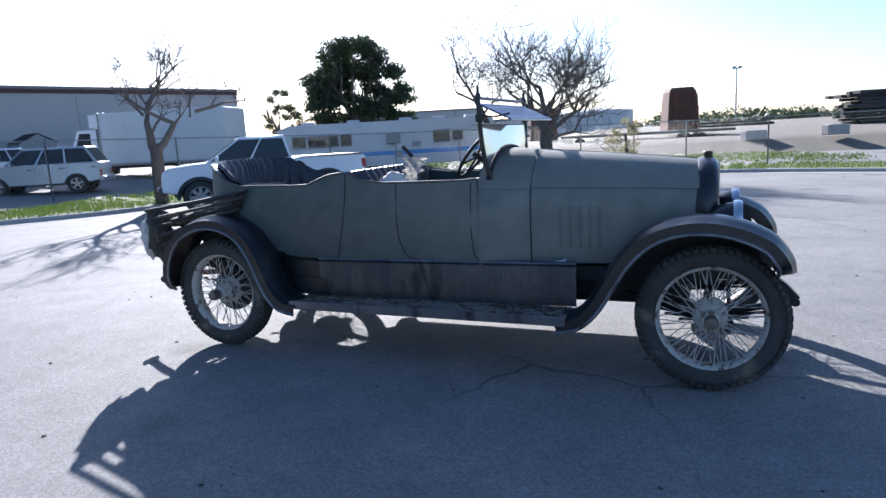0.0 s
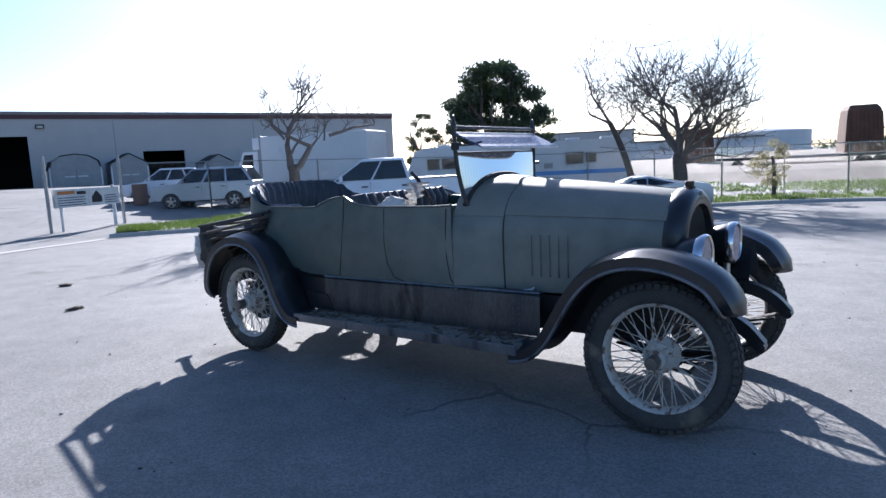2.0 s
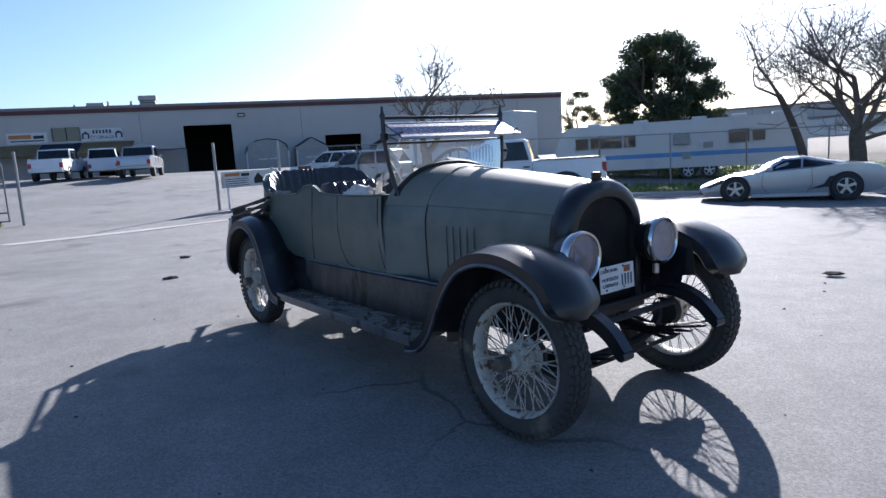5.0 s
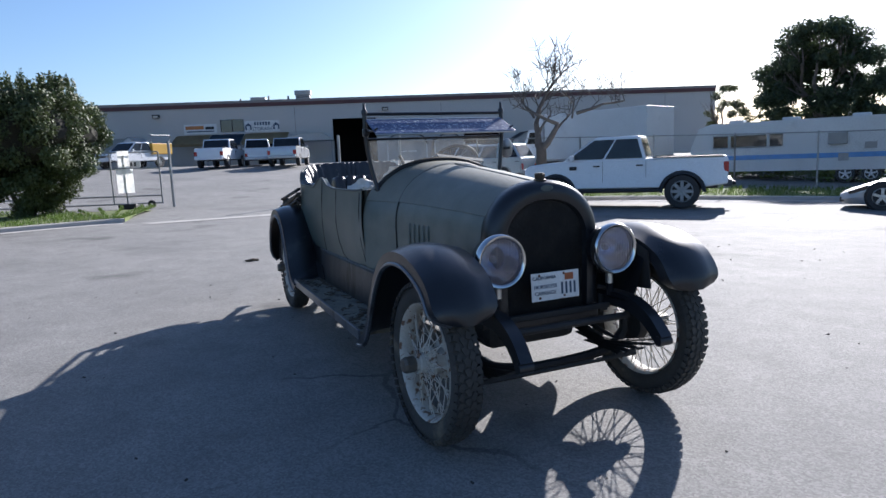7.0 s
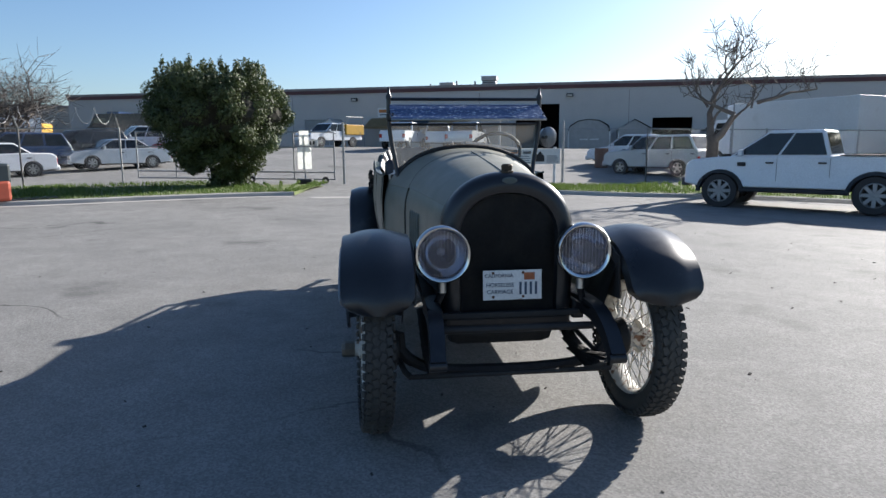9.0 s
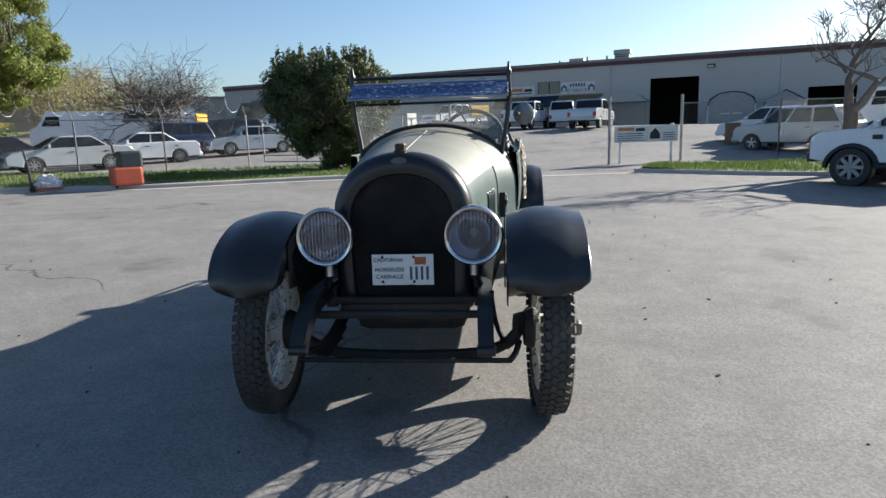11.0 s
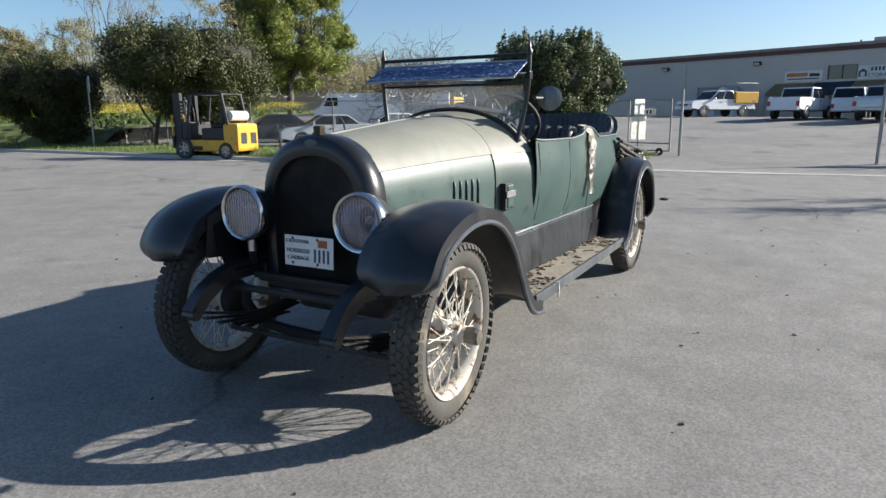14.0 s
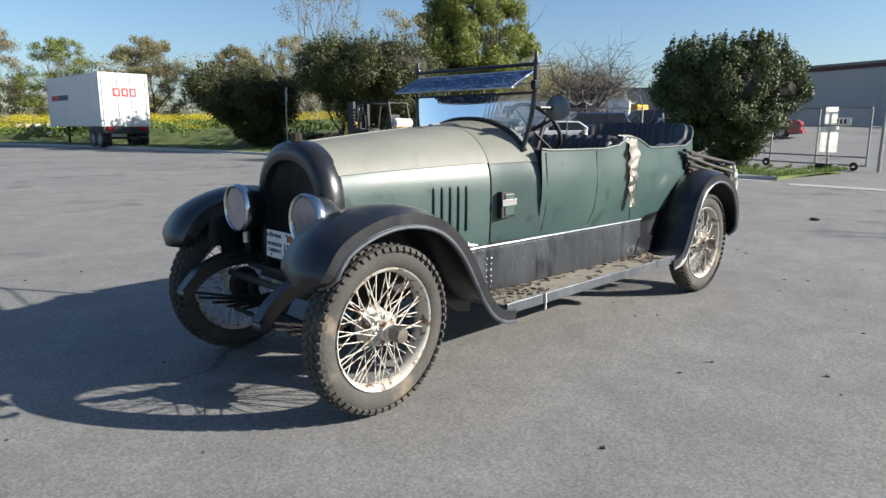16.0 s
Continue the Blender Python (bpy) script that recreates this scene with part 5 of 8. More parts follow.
def awning(s0, s1, material, label):
    a = thing("awning", W_M @ pose((s0 + s1) / 2, 0, 0), label, "awning")
    w = (s1 - s0) / 2
    bm = bmesh.new()
    rows = [[Vector((x, 0, 4.3)), Vector((x, -1.1, 3.9)), Vector((x, -2.2, 3.45)), Vector((x, -2.2, 3.25))] for x in (-w, -w / 3, w / 3, w)]
    grid(bm, rows)
    bmesh.ops.solidify(bm, geom=bm.faces[:], thickness=0.03)
    part("cloth", fix(bm), material, a)
    for x in (-w, w):
        part("pole", bmtube([(x, -2.15, 1.1), (x, -2.15, 3.4)], 0.04, 6), GALV, a)
        part("arm", bmtube([(x, 0, 3.4), (x, -2.2, 3.4)], 0.03, 6), GALV, a)


awning(-17.9, -14.9, AWN_T, "sagging tan cloth awning over a doorway")
awning(-14.8, -11.9, AWN_B, "faded blue cloth awning over a doorway")
awning(-11.8, -7.9, AWN_T, "sagging tan cloth awning over a doorway")
cp = thing("tarp_frame", W_M @ pose(-5.8, -2.5, terrain(-45, 33)), "bare metal carport frame with a low tarp", "carport")
for x in (-2, 2):
    for y in (-1.5, 1.5):
        part("pole", bmtube([(x, y, 0), (x, y, 1.9)], 0.035, 6), GALV, cp)
part("tarp", prism(bmesh.new(), [(-2.1, 1.9), (2.1, 1.9), (1.3, 2.5), (-1.5, 2.5)], -1.6, 1.6), GALV, cp)

# sheds in front of the wall
def shed(s, w, hgt, barrel, label, white=False):
    x, y = (W_M @ Vector((s, -3.2, 0))).xy
    sh = thing("storage_shed", pose(x, y, terrain(x, y), 0, 0, 50.2), label, "shed", "sheds by the warehouse wall")
    a = w / 2
    if barrel:
        poly = [(-a, 0), (a, 0), (a, hgt * 0.5), (a * 0.88, hgt * 0.78), (a * 0.5, hgt * 0.95), (0, hgt), (-a * 0.5, hgt * 0.95), (-a * 0.88, hgt * 0.78), (-a, hgt * 0.5)]
    else:
        poly = [(-a, 0), (a, 0), (a, hgt * 0.68), (0, hgt), (-a, hgt * 0.68)]
    part("body", prism(bmesh.new(), poly, -1.5, 1.5), SHEET if white else SHEDW, sh)
    rp = poly[2:]
    bm = bmesh.new()
    rows = [[Vector((px * 1.06, yy, pz + 0.06)) for px, pz in rp] for yy in (-1.62, 1.62)]
    grid(bm, rows)
    bmesh.ops.solidify(bm, geom=bm.faces[:], thickness=0.06)
    part("roof", fix(bm), SHEET if white else SHEDR, sh)
    for sx in (-1, 1):
        d = part("door", bmbox((sx * 0.03 if sx > 0 else -a * 0.5, -1.54, 0.1), (a * 0.5 if sx > 0 else -0.03, -1.5, hgt * 0.62)), SHEDW, sh)
        part("brace", bmbox((sx * a * 0.25 - a * 0.2, -1.56, hgt * 0.3), (sx * a * 0.25 + a * 0.2, -1.54, hgt * 0.34)), SIGNW, d)
    for sx in (-1, 1):
        part("trim", bmbox((sx * a - 0.05, -1.55, 0), (sx * a + 0.05, -1.5, hgt * 0.6)), SIGNW, sh)


shed(2.7, 3.4, 2.4, True, "grey barrel-roofed storage shed")
shed(6.4, 2.6, 2.4, False, "grey gable storage shed with dark roof")
shed(13.3, 2.5, 2.2, False, "small grey gable storage shed")
shed(-20.4, 2.1, 2.5, False, "white flat storage shed with a door", True)


# ---- vehicles ----
def alloy(parent, x, y, r, w, rim_mat, side, spokes=5):
    wh = new("wheel")
    wh.parent = parent
    wh.matrix_basis = pose(x, y, r, 0, 0, 0 if side > 0 else 180)
    part("tyre", lathe(bmesh.new(), [(r * 0.64, -w / 2), (r * 0.95, -w / 2), (r, -w * 0.35), (r, w * 0.35), (r * 0.95, w / 2), (r * 0.64, w / 2)], 28, "y", (0, 0, 0), True), TRIMBLK, wh, smooth=35)
    rim = part("rim", lathe(bmesh.new(), [(r * 0.66, w * 0.46), (r * 0.6, w * 0.5), (r * 0.57, w * 0.3), (r * 0.57, -w * 0.3)], 28, "y"), rim_mat, wh, smooth=35)
    part("backing", lathe(bmesh.new(), [(0, 0.0), (r * 0.58, 0.0)], 24, "y"), TRIMBLK, rim)
    for k in range(spokes):
        part("spoke", bmbox((-r * 0.09, w * 0.25, 0), (r * 0.09, w * 0.44, r * 0.6), 0, Matrix.Rotation(2 * math.pi * k / spokes, 4, "Y")), rim_mat, rim)
    part("cap", lathe(bmesh.new(), [(0, w * 0.48), (r * 0.14, w * 0.46), (r * 0.15, w * 0.2)], 14, "y"), rim_mat, rim)
    return wh


def vehicle(name, m, label, category, L, W, sill, upper, cabin, wheels, paint, rim_mat=None, clad=None, spokes=5, bed=None, group="", taper=0.78):
    """Body of side outline `upper` (front at -x), greenhouse `cabin`, wheels (x, radius)."""
    v = thing(name, m, label, category, group)
    rim_mat = rim_mat or ALU
    low = []
    for x, r in sorted(wheels):
        low += [(x - r * 1.13, sill)] + [(x - r * 1.13 * math.cos(math.pi * k / 9), max(sill, r * 0.95 + r * 1.13 * math.sin(math.pi * k / 9) * 0.95)) for k in range(1, 9)] + [(x + r * 1.13, sill)]
    poly = [(upper[0][0], sill + 0.08)] + [p for p in low] + [(upper[-1][0], sill + 0.08)] + list(reversed(upper))
    bm = prism(bmesh.new(), poly, -W / 2, W / 2)
    zmin, zmax = sill, max(z for _, z in upper)
    for q in bm.verts:
        u = (q.co.z - zmin) / (zmax - zmin)
        q.co.y *= 1 - 0.05 * u - 0.06 * max(0, abs(q.co.x) / (L / 2) - 0.82) / 0.18
    body = part("body", bm, paint, v, smooth=30)
    md = body.modifiers.new("edge", "BEVEL")
    md.width, md.segments, md.limit_method, md.angle_limit = 0.035, 2, "ANGLE", radians(38)
    part("underside", bmbox((upper[0][0] + 0.25, -W / 2 + 0.2, sill - 0.04), (upper[-1][0] - 0.25, W / 2 - 0.2, sill + 0.3)), TRIMBLK, v)
    # greenhouse: roof panel, pillars and glass
    x0, x1, x2, x3, zb, zt = cabin
    wb, wt = W / 2 * 0.94, W / 2 * taper
    bm = bmesh.new()
    rows = [[Vector((x0, -wb, zb)), Vector((x0, wb, zb))], [Vector((x1, -wt, zt)), Vector((x1, wt, zt))], [Vector((x2, -wt, zt)), Vector((x2, wt, zt))], [Vector((x3, -wb, zb)), Vector((x3, wb, zb))]]
    vs = [[bm.verts.new(p) for p in r] for r in rows]
    for a, b in zip(vs, vs[1:]):
        bm.faces.new((a[0], b[0], b[1], a[1]))
    for k in (0, 1):
        bm.faces.new([r[k] for r in vs])
    bm.faces.new((vs[0][0], vs[0][1], vs[3][1], vs[3][0]))
    cab = part("cabin", fix(bm), paint, v, smooth=30)
    md = cab.modifiers.new("edge", "BEVEL")
    md.width, md.segments, md.limit_method, md.angle_limit = 0.05, 3, "ANGLE", radians(30)

    def pane(pts, nm):
        bm2 = bmesh.new()
        f2 = bm2.faces.new([bm2.verts.new(p) for p in pts])
        bmesh.ops.solidify(bm2, geom=[f2], thickness=0.012)
        part(nm, fix(bm2), WINDOW, cab)

    def side_pt(x, u, sy, out=0.006):
        return Vector((x, sy * (wb + (wt - wb) * u + out), zb + (zt - zb) * u))

    span = x3 - x0
    lo, hi = 0.08, 0.88
    splits = 1 if span < 1.7 else (2 if span < 2.9 else 3)
    for sy in (1, -1):
        for k in range(splits):
            def xe(u, e):
                a = x0 + (x1 - x0) * u + 0.07
                b = x3 + (x2 - x3) * u - 0.08
                return a + (b - a) * e
            e0, e1 = k / splits + (0.014 if k else 0), (k + 1) / splits - (0.014 if k < splits - 1 else 0)
            pane([side_pt(xe(lo, e0), lo, sy), side_pt(xe(lo, e1), lo, sy), side_pt(xe(hi, e1), hi, sy), side_pt(xe(hi, e0), hi, sy)], "side_window")
        mir = part("mirror", bmbox((x0 + 0.25, min(sy * wb, sy * (wb + 0.2)), zb + 0.02), (x0 + 0.36, max(sy * wb, sy * (wb + 0.2)), zb + 0.18), 0.03), paint, v)
        for k in range(splits if span > 1.7 else 1):
            hx = x0 + span * (k + 0.85) / max(splits, 1.4)
            part("door_handle", bmbox((hx - 0.09, sy * W / 2 * 0.975 - 0.02, zb - 0.16), (hx + 0.09, sy * W / 2 * 0.975 + 0.02, zb - 0.12), 0.008), TRIMBLK, v)
            part("door_gap", bmbox((hx + 0.16, sy * W / 2 * 0.972 - 0.004, sill + 0.15), (hx + 0.168, sy * W / 2 * 0.985 + 0.004, zb - 0.02)), TRIMBLK, v)
        part("front_lamp", bmbox((upper[0][0] - 0.005, min(sy * W * 0.27, sy * W * 0.456), upper[0][1] - 0.2), (upper[0][0] + 0.3, max(sy * W * 0.27, sy * W * 0.456), upper[0][1] - 0.03), 0.02), LAMP, v)
        part("tail_lamp", bmbox((upper[-1][0] - 0.12, min(sy * W * 0.36, sy * W * 0.46), upper[-1][1] - 0.35), (upper[-1][0] + 0.012, max(sy * W * 0.36, sy * W * 0.46), upper[-1][1] - 0.08), 0.02), TAIL, v)
        for x, r in wheels:
            alloy(v, x, sy * (W / 2 - 0.13), r, 0.24 if r < 0.4 else 0.3, rim_mat, sy, spokes)
            if clad:
                bm2 = bmesh.new()
                rr = [[Vector((x + q * math.cos(math.pi * k / 12), sy * yy, r * 0.95 + q * math.sin(math.pi * k / 12) * 0.95)) for q, yy in ((r * 1.1, W / 2 - 0.06), (r * 1.12, W / 2 + 0.05), (r * 1.3, W / 2 + 0.04), (r * 1.34, W / 2 - 0.05))] for k in range(13)]
                grid(bm2, rr)
                bmesh.ops.solidify(bm2, geom=bm2.faces[:], thickness=0.02)
                part("arch_flare", fix(bm2), clad, v, smooth=40)
    w0, w1 = wb * 0.9, wt * 0.92

    def end(xa, xb, nm, o):
        f = lambda u: xa + (xb - xa) * u + o
        g_ = lambda u: w0 + (w1 - w0) * u
        z_ = lambda u: zb + (zt - zb) * u
        pane([Vector((f(0.1), -g_(0.1), z_(0.1) + 0.01)), Vector((f(0.1), g_(0.1), z_(0.1) + 0.01)), Vector((f(0.88), g_(0.88), z_(0.88) + 0.01)), Vector((f(0.88), -g_(0.88), z_(0.88) + 0.01))], nm)

    end(x0, x1, "windscreen", -0.008)
    end(x3, x2, "rear_window", 0.008)
    part("front_bumper", bmbox((upper[0][0] - 0.1, -W / 2 * 0.9, sill), (upper[0][0] + 0.12, W / 2 * 0.9, sill + 0.22), 0.05), clad or paint, v)
    part("rear_bumper", bmbox((upper[-1][0] - 0.12, -W / 2 * 0.9, sill), (upper[-1][0] + 0.1, W / 2 * 0.9, sill + 0.2), 0.05), clad or paint, v)
    part("radiator_grille", bmbox((upper[0][0] - 0.012, -W * 0.24, sill + 0.28), (upper[0][0] + 0.05, W * 0.24, upper[0][1] - 0.05), 0.01), TRIMBLK, v)
    if bed:
        bx0, bx1, bz = bed
        part("bed_lining", bmbox((bx0, -W / 2 * 0.83, bz - 0.02), (bx1, W / 2 * 0.83, bz + 0.012), 0.005), TRIMBLK, v)
        part("bed_rail", bmbox((bx0, -W / 2 * 0.95, bz), (bx1, -W / 2 * 0.85, bz + 0.03), 0.01), TRIMBLK, v)
        part("bed_rail", bmbox((bx0, W / 2 * 0.85, bz), (bx1, W / 2 * 0.95, bz + 0.03), 0.01), TRIMBLK, v)
    return v


def heading(p, q):
    """Pose with local -x at p's end: from rear q to front p, midway."""
    a = math.degrees(math.atan2(q[1] - p[1], q[0] - p[0]))
    x, y = (p[0] + q[0]) / 2, (p[1] + q[1]) / 2
    return pose(x, y, terrain(x, y), 0, 0, a)


# white pickup with dark arches (near wheels 3.4 m apart)
FLAREB = mat("grey_blue_flare", (0.05, 0.06, 0.075), None, 6, 0.5)
m = heading((-6.96, 16.7), (-3.8, 17.97)) @ pose(0.12, 0.9, 0)
near_pickup = vehicle("pickup_truck", m, "white crew pickup truck with dark wheel-arch flares beside the verge", "pickup truck", 5.6, 2.05, 0.55,
        [(-2.6, 0.98), (-2.57, 1.14), (-2.42, 1.24), (-1.9, 1.3), (-1.35, 1.33), (0.85, 1.33), (0.9, 1.34), (2.75, 1.34), (2.8, 1.28)],
        (-1.5, -0.55, 0.6, 0.78, 1.31, 1.96), [(-1.68, 0.45), (1.69, 0.45)], WHITE, GALV, FLAREB, 8, (0.95, 2.7, 1.335), taper=0.86)
for sy in (-1, 1):
    part("step_bar", bmbox((-1.2, sy * 1.0 - 0.09, 0.44), (1.15, sy * 1.0 + 0.09, 0.53), 0.03), TRIMBLK, near_pickup, "black side step")
    part("fender_vent", bmbox((-1.28, sy * 1.0 - 0.02, 1.08), (-1.08, sy * 1.0 + 0.012, 1.18), 0.01), TRIMBLK, near_pickup)
    part("fog_lamp", bmbox((-2.73, sy * 0.7 - 0.09, 0.66), (-2.66, sy * 0.7 + 0.09, 0.78), 0.02), LAMP, near_pickup)
part("grille_bar", bmbox((-2.63, -0.5, 0.93), (-2.59, 0.5, 1.0), 0.01), TRIMBLK, near_pickup)
part("tow_hitch", bmbox((2.86, -0.1, 0.55), (3.0, 0.1, 0.65), 0.01), TRIMBLK, near_pickup)
# silver sports car
SPORT = [(-2.2, 0.5, 0.17, 0.66, 0.25, 0.6, 0.36, 0.4, 0.39, 0.395), (-2.05, 0.7, 0.15, 0.84, 0.28, 0.78, 0.44, 0.5, 0.46, 0.455), (-1.7, 0.85, 0.14, 0.93, 0.33, 0.88, 0.57, 0.6, 0.57, 0.55), (-1.3, 0.88, 0.14, 0.95, 0.38, 0.89, 0.69, 0.6, 0.67, 0.64),
         (-0.9, 0.88, 0.13, 0.94, 0.4, 0.89, 0.74, 0.68, 0.76, 0.76), (-0.45, 0.88, 0.13, 0.93, 0.4, 0.9, 0.77, 0.64, 0.97, 0.99), (-0.05, 0.88, 0.13, 0.93, 0.4, 0.9, 0.79, 0.6, 1.11, 1.14), (0.35, 0.88, 0.13, 0.93, 0.42, 0.9, 0.82, 0.59, 1.1, 1.15),
         (0.8, 0.9, 0.14, 0.94, 0.45, 0.92, 0.87, 0.62, 1.0, 1.06), (1.25, 0.92, 0.15, 0.97, 0.48, 0.95, 0.91, 0.68, 0.93, 0.97), (1.7, 0.9, 0.18, 0.96, 0.5, 0.93, 0.9, 0.68, 0.9, 0.91), (2.0, 0.86, 0.24, 0.93, 0.5, 0.88, 0.84, 0.66, 0.87, 0.88), (2.13, 0.78, 0.3, 0.86, 0.5, 0.82, 0.76, 0.6, 0.8, 0.81)]


def sports_car(m, label):
    v = thing("sports_car", m, label, "car")
    bm = bmesh.new()
    rows = []
    for x, wb, zb, wm, zm, ws, zs, wr, zr, zt in SPORT:
        half = [(wb, zb), (wm, zm), (ws, zs), (wr, zr)]
        rows.append([Vector((x, -y, z)) for y, z in half] + [Vector((x, 0, zt))] + [Vector((x, y, z)) for y, z in reversed(half)])
    vs = grid(bm, rows, close_v=True)
    bm.faces.new(vs[0]); bm.faces.new(list(reversed(vs[-1])))
    body = part("body", fix(bm), SILVER, v, "silver wedge-shaped bodywork", smooth=38)

    def at(x, f, sy, out=0.012):
        for p, q in zip(SPORT, SPORT[1:]):
            if p[0] <= x <= q[0]:
                u = (x - p[0]) / (q[0] - p[0])
                g = [c + (d - c) * u for c, d in zip(p, q)]
                return Vector((x, sy * (g[5] + (g[7] - g[5]) * f + out), g[6] + (g[8] - g[6]) * f + out * 0.6))

    def pane(name, pts, material=WINDOW):
        bm2 = bmesh.new()
        f2 = bm2.faces.new([bm2.verts.new(p) for p in pts])
        bmesh.ops.solidify(bm2, geom=[f2], thickness=0.008)
        return part(name, fix(bm2), material, v)

    for sy in (-1, 1):
        pane("side_window", [at(-0.6, 0.12, sy), at(-0.12, 0.86, sy), at(0.28, 0.88, sy), at(0.25, 0.15, sy)])
        pane("quarter_window", [at(0.3, 0.15, sy), at(0.33, 0.88, sy), at(0.62, 0.75, sy), at(1.05, 0.35, sy), at(0.7, 0.15, sy)])
        bm2 = prism(bmesh.new(), [(0.45, 0.3), (0.95, 0.36), (1.0, 0.62), (0.9, 0.62), (0.78, 0.42)], sy * 0.945, sy * 0.962)
        part("side_intake", bm2, TRIMBLK, v, "black angular side intake")
        part("sill", bmbox((-0.9, min(sy * 0.86, sy * 0.93), 0.1), (0.9, max(sy * 0.86, sy * 0.93), 0.2), 0.02), SILVER, v)
        part("door_gap", bmtube([at(-0.62, 0.0, sy, 0.004), (-0.66, sy * 0.937, 0.42), (-0.5, sy * 0.91, 0.2)], 0.006, 5), TRIMBLK, v)
        part("door_gap", bmtube([at(0.5, 0.0, sy, 0.004), (0.52, sy * 0.94, 0.45), (0.4, sy * 0.91, 0.2)], 0.006, 5), TRIMBLK, v)
        part("mirror", bmbox((-0.55, min(sy * 0.93, sy * 1.06), 0.8), (-0.4, max(sy * 0.93, sy * 1.06), 0.9), 0.03), SILVER, v)
        part("front_lamp", prism(bmesh.new(), [(-2.02, 0.45), (-1.6, 0.62), (-1.62, 0.5), (-1.98, 0.4)], sy * 0.84, sy * 0.9), WINDOW, v)
        part("nose_intake", bmbox((-2.2, min(sy * 0.2, sy * 0.7), 0.2), (-2.05, max(sy * 0.2, sy * 0.7), 0.31), 0.02), TRIMBLK, v)
        part("tail_lamp", bmbox((2.08, min(sy * 0.4, sy * 0.78), 0.66), (2.15, max(sy * 0.4, sy * 0.78), 0.74), 0.01), TAIL, v)
        for x, r in ((-1.3, 0.335), (1.27, 0.345)):
            part("wheel_arch", lathe(bmesh.new(), [(0, 0), (r * 1.12, 0.0), (r * 1.12, -0.06), (0, -0.06)], 28, "y"), TRIMBLK, v, at=pose(x, sy * 0.968, r, 0, 0, 0 if sy > 0 else 180))
            alloy(v, x, sy * 0.9, r, 0.24, ALU, sy, 5)
    w0, w1 = SPORT[4], SPORT[6]
    pane("windscreen", [Vector((w0[0] + 0.06, -w0[7] * 0.95, w0[8] + 0.05)), Vector((w0[0] + 0.06, w0[7] * 0.95, w0[8] + 0.05)), Vector((w1[0] - 0.04, w1[7] * 0.92, w1[8] + 0.01)), Vector((w1[0] - 0.04, -w1[7] * 0.92, w1[8] + 0.01))])
    return v


sports_car(heading((0.55, 19.72), (2.95, 20.05)) @ pose(0.0, 0.85, 0), "low silver wedge-shaped sports car parked by the kerb")
# silver SUV behind the fence
m = heading((-16.6, 22.5), (-14.0, 23.2)) @ pose(0, 0.8, 0)
vehicle("suv", m, "silver four-door SUV parked behind the fence", "car", 4.4, 1.8, 0.36,
        [(-2.15, 0.85), (-2.0, 0.98), (-0.95, 1.08), (1.6, 1.1), (2.1, 1.08), (2.15, 0.9)],
        (-1.05, -0.35, 1.7, 2.1, 1.05, 1.68), [(-1.3, 0.34), (1.32, 0.34)], SILVER, ALU, None, 5)
m = on(-19.0, 25.6, 35)
vehicle("car", m, "white compact car with its hood open behind the fence", "car", 4.2, 1.75, 0.3,
        [(-2.05, 0.72), (-1.9, 0.84), (-0.95, 0.95), (1.6, 1.0), (2.0, 0.95), (2.05, 0.8)],
        (-1.1, -0.3, 1.1, 1.8, 0.93, 1.5), [(-1.25, 0.32), (1.25, 0.32)], WHITE, ALU, None, 5)


def sedan(m, paint, label, group="cars parked behind the west fence"):
    return vehicle("sedan", m, label, "car", 4.7, 1.8, 0.26,
                   [(-2.3, 0.68), (-2.1, 0.82), (-1.0, 0.95), (1.2, 1.0), (2.1, 0.98), (2.3, 0.85)],
                   (-1.15, -0.35, 0.75, 1.45, 0.93, 1.42), [(-1.38, 0.32), (1.35, 0.32)], paint, ALU, None, 7, None, group)


def wagon(m, paint, label, group=""):
    return vehicle("suv", m, label, "car", 4.6, 1.85, 0.38,
                   [(-2.25, 0.9), (-2.1, 1.02), (-1.0, 1.12), (1.7, 1.14), (2.2, 1.1), (2.25, 0.9)],
                   (-1.1, -0.45, 1.85, 2.2, 1.1, 1.78), [(-1.35, 0.36), (1.35, 0.36)], paint, ALU, None, 5, None, group)


def far_pickup(m, paint, label):
    return vehicle("pickup_truck", m, label, "pickup truck", 5.6, 1.95, 0.5,
                   [(-2.75, 0.95), (-2.6, 1.1), (-1.1, 1.18), (0.9, 1.2), (0.95, 1.25), (2.7, 1.25), (2.75, 1.1)],
                   (-1.2, -0.4, 0.8, 1.0, 1.17, 1.85), [(-1.7, 0.39), (1.7, 0.39)], paint, ALU, None, 6, (1.08, 2.65, 1.24), "trucks parked at the warehouse", 0.86)


sedan(on(-24.7, -3.8, 118), SILVER, "silver four-door sedan parked behind the west fence")
sedan(on(-28.0, -1.4, 108), WHITE, "white two-door coupe parked behind the west fence")
wagon(on(-31.3, -0.8, 108), BLUECAR, "dark blue boxy SUV parked behind the west fence", "cars parked behind the west fence")
sedan(on(-30.6, 3.4, 108), SILVER, "silver sedan parked nose-in behind the west fence")
wagon(on(-33.8, 1.9, 118), DARKCAR, "black SUV parked behind the west fence", "cars parked behind the west fence")
sedan(on(-27.3, -7.4, 122), DARKCAR, "dark sedan parked behind the west fence")
far_pickup(on(-37.2, 5.0, 100), WHITE, "white pickup truck parked in the yard")
sedan(on(-35.3, 7.6, 80), REDCAR, "dark red car parked in the yard")
far_pickup(on(-37.5, 21.9, -42), WHITE, "white pickup truck nosed to the warehouse")
far_pickup(on(-33.8, 24.9, -42), SILVER, "silver pickup truck nosed to the warehouse")
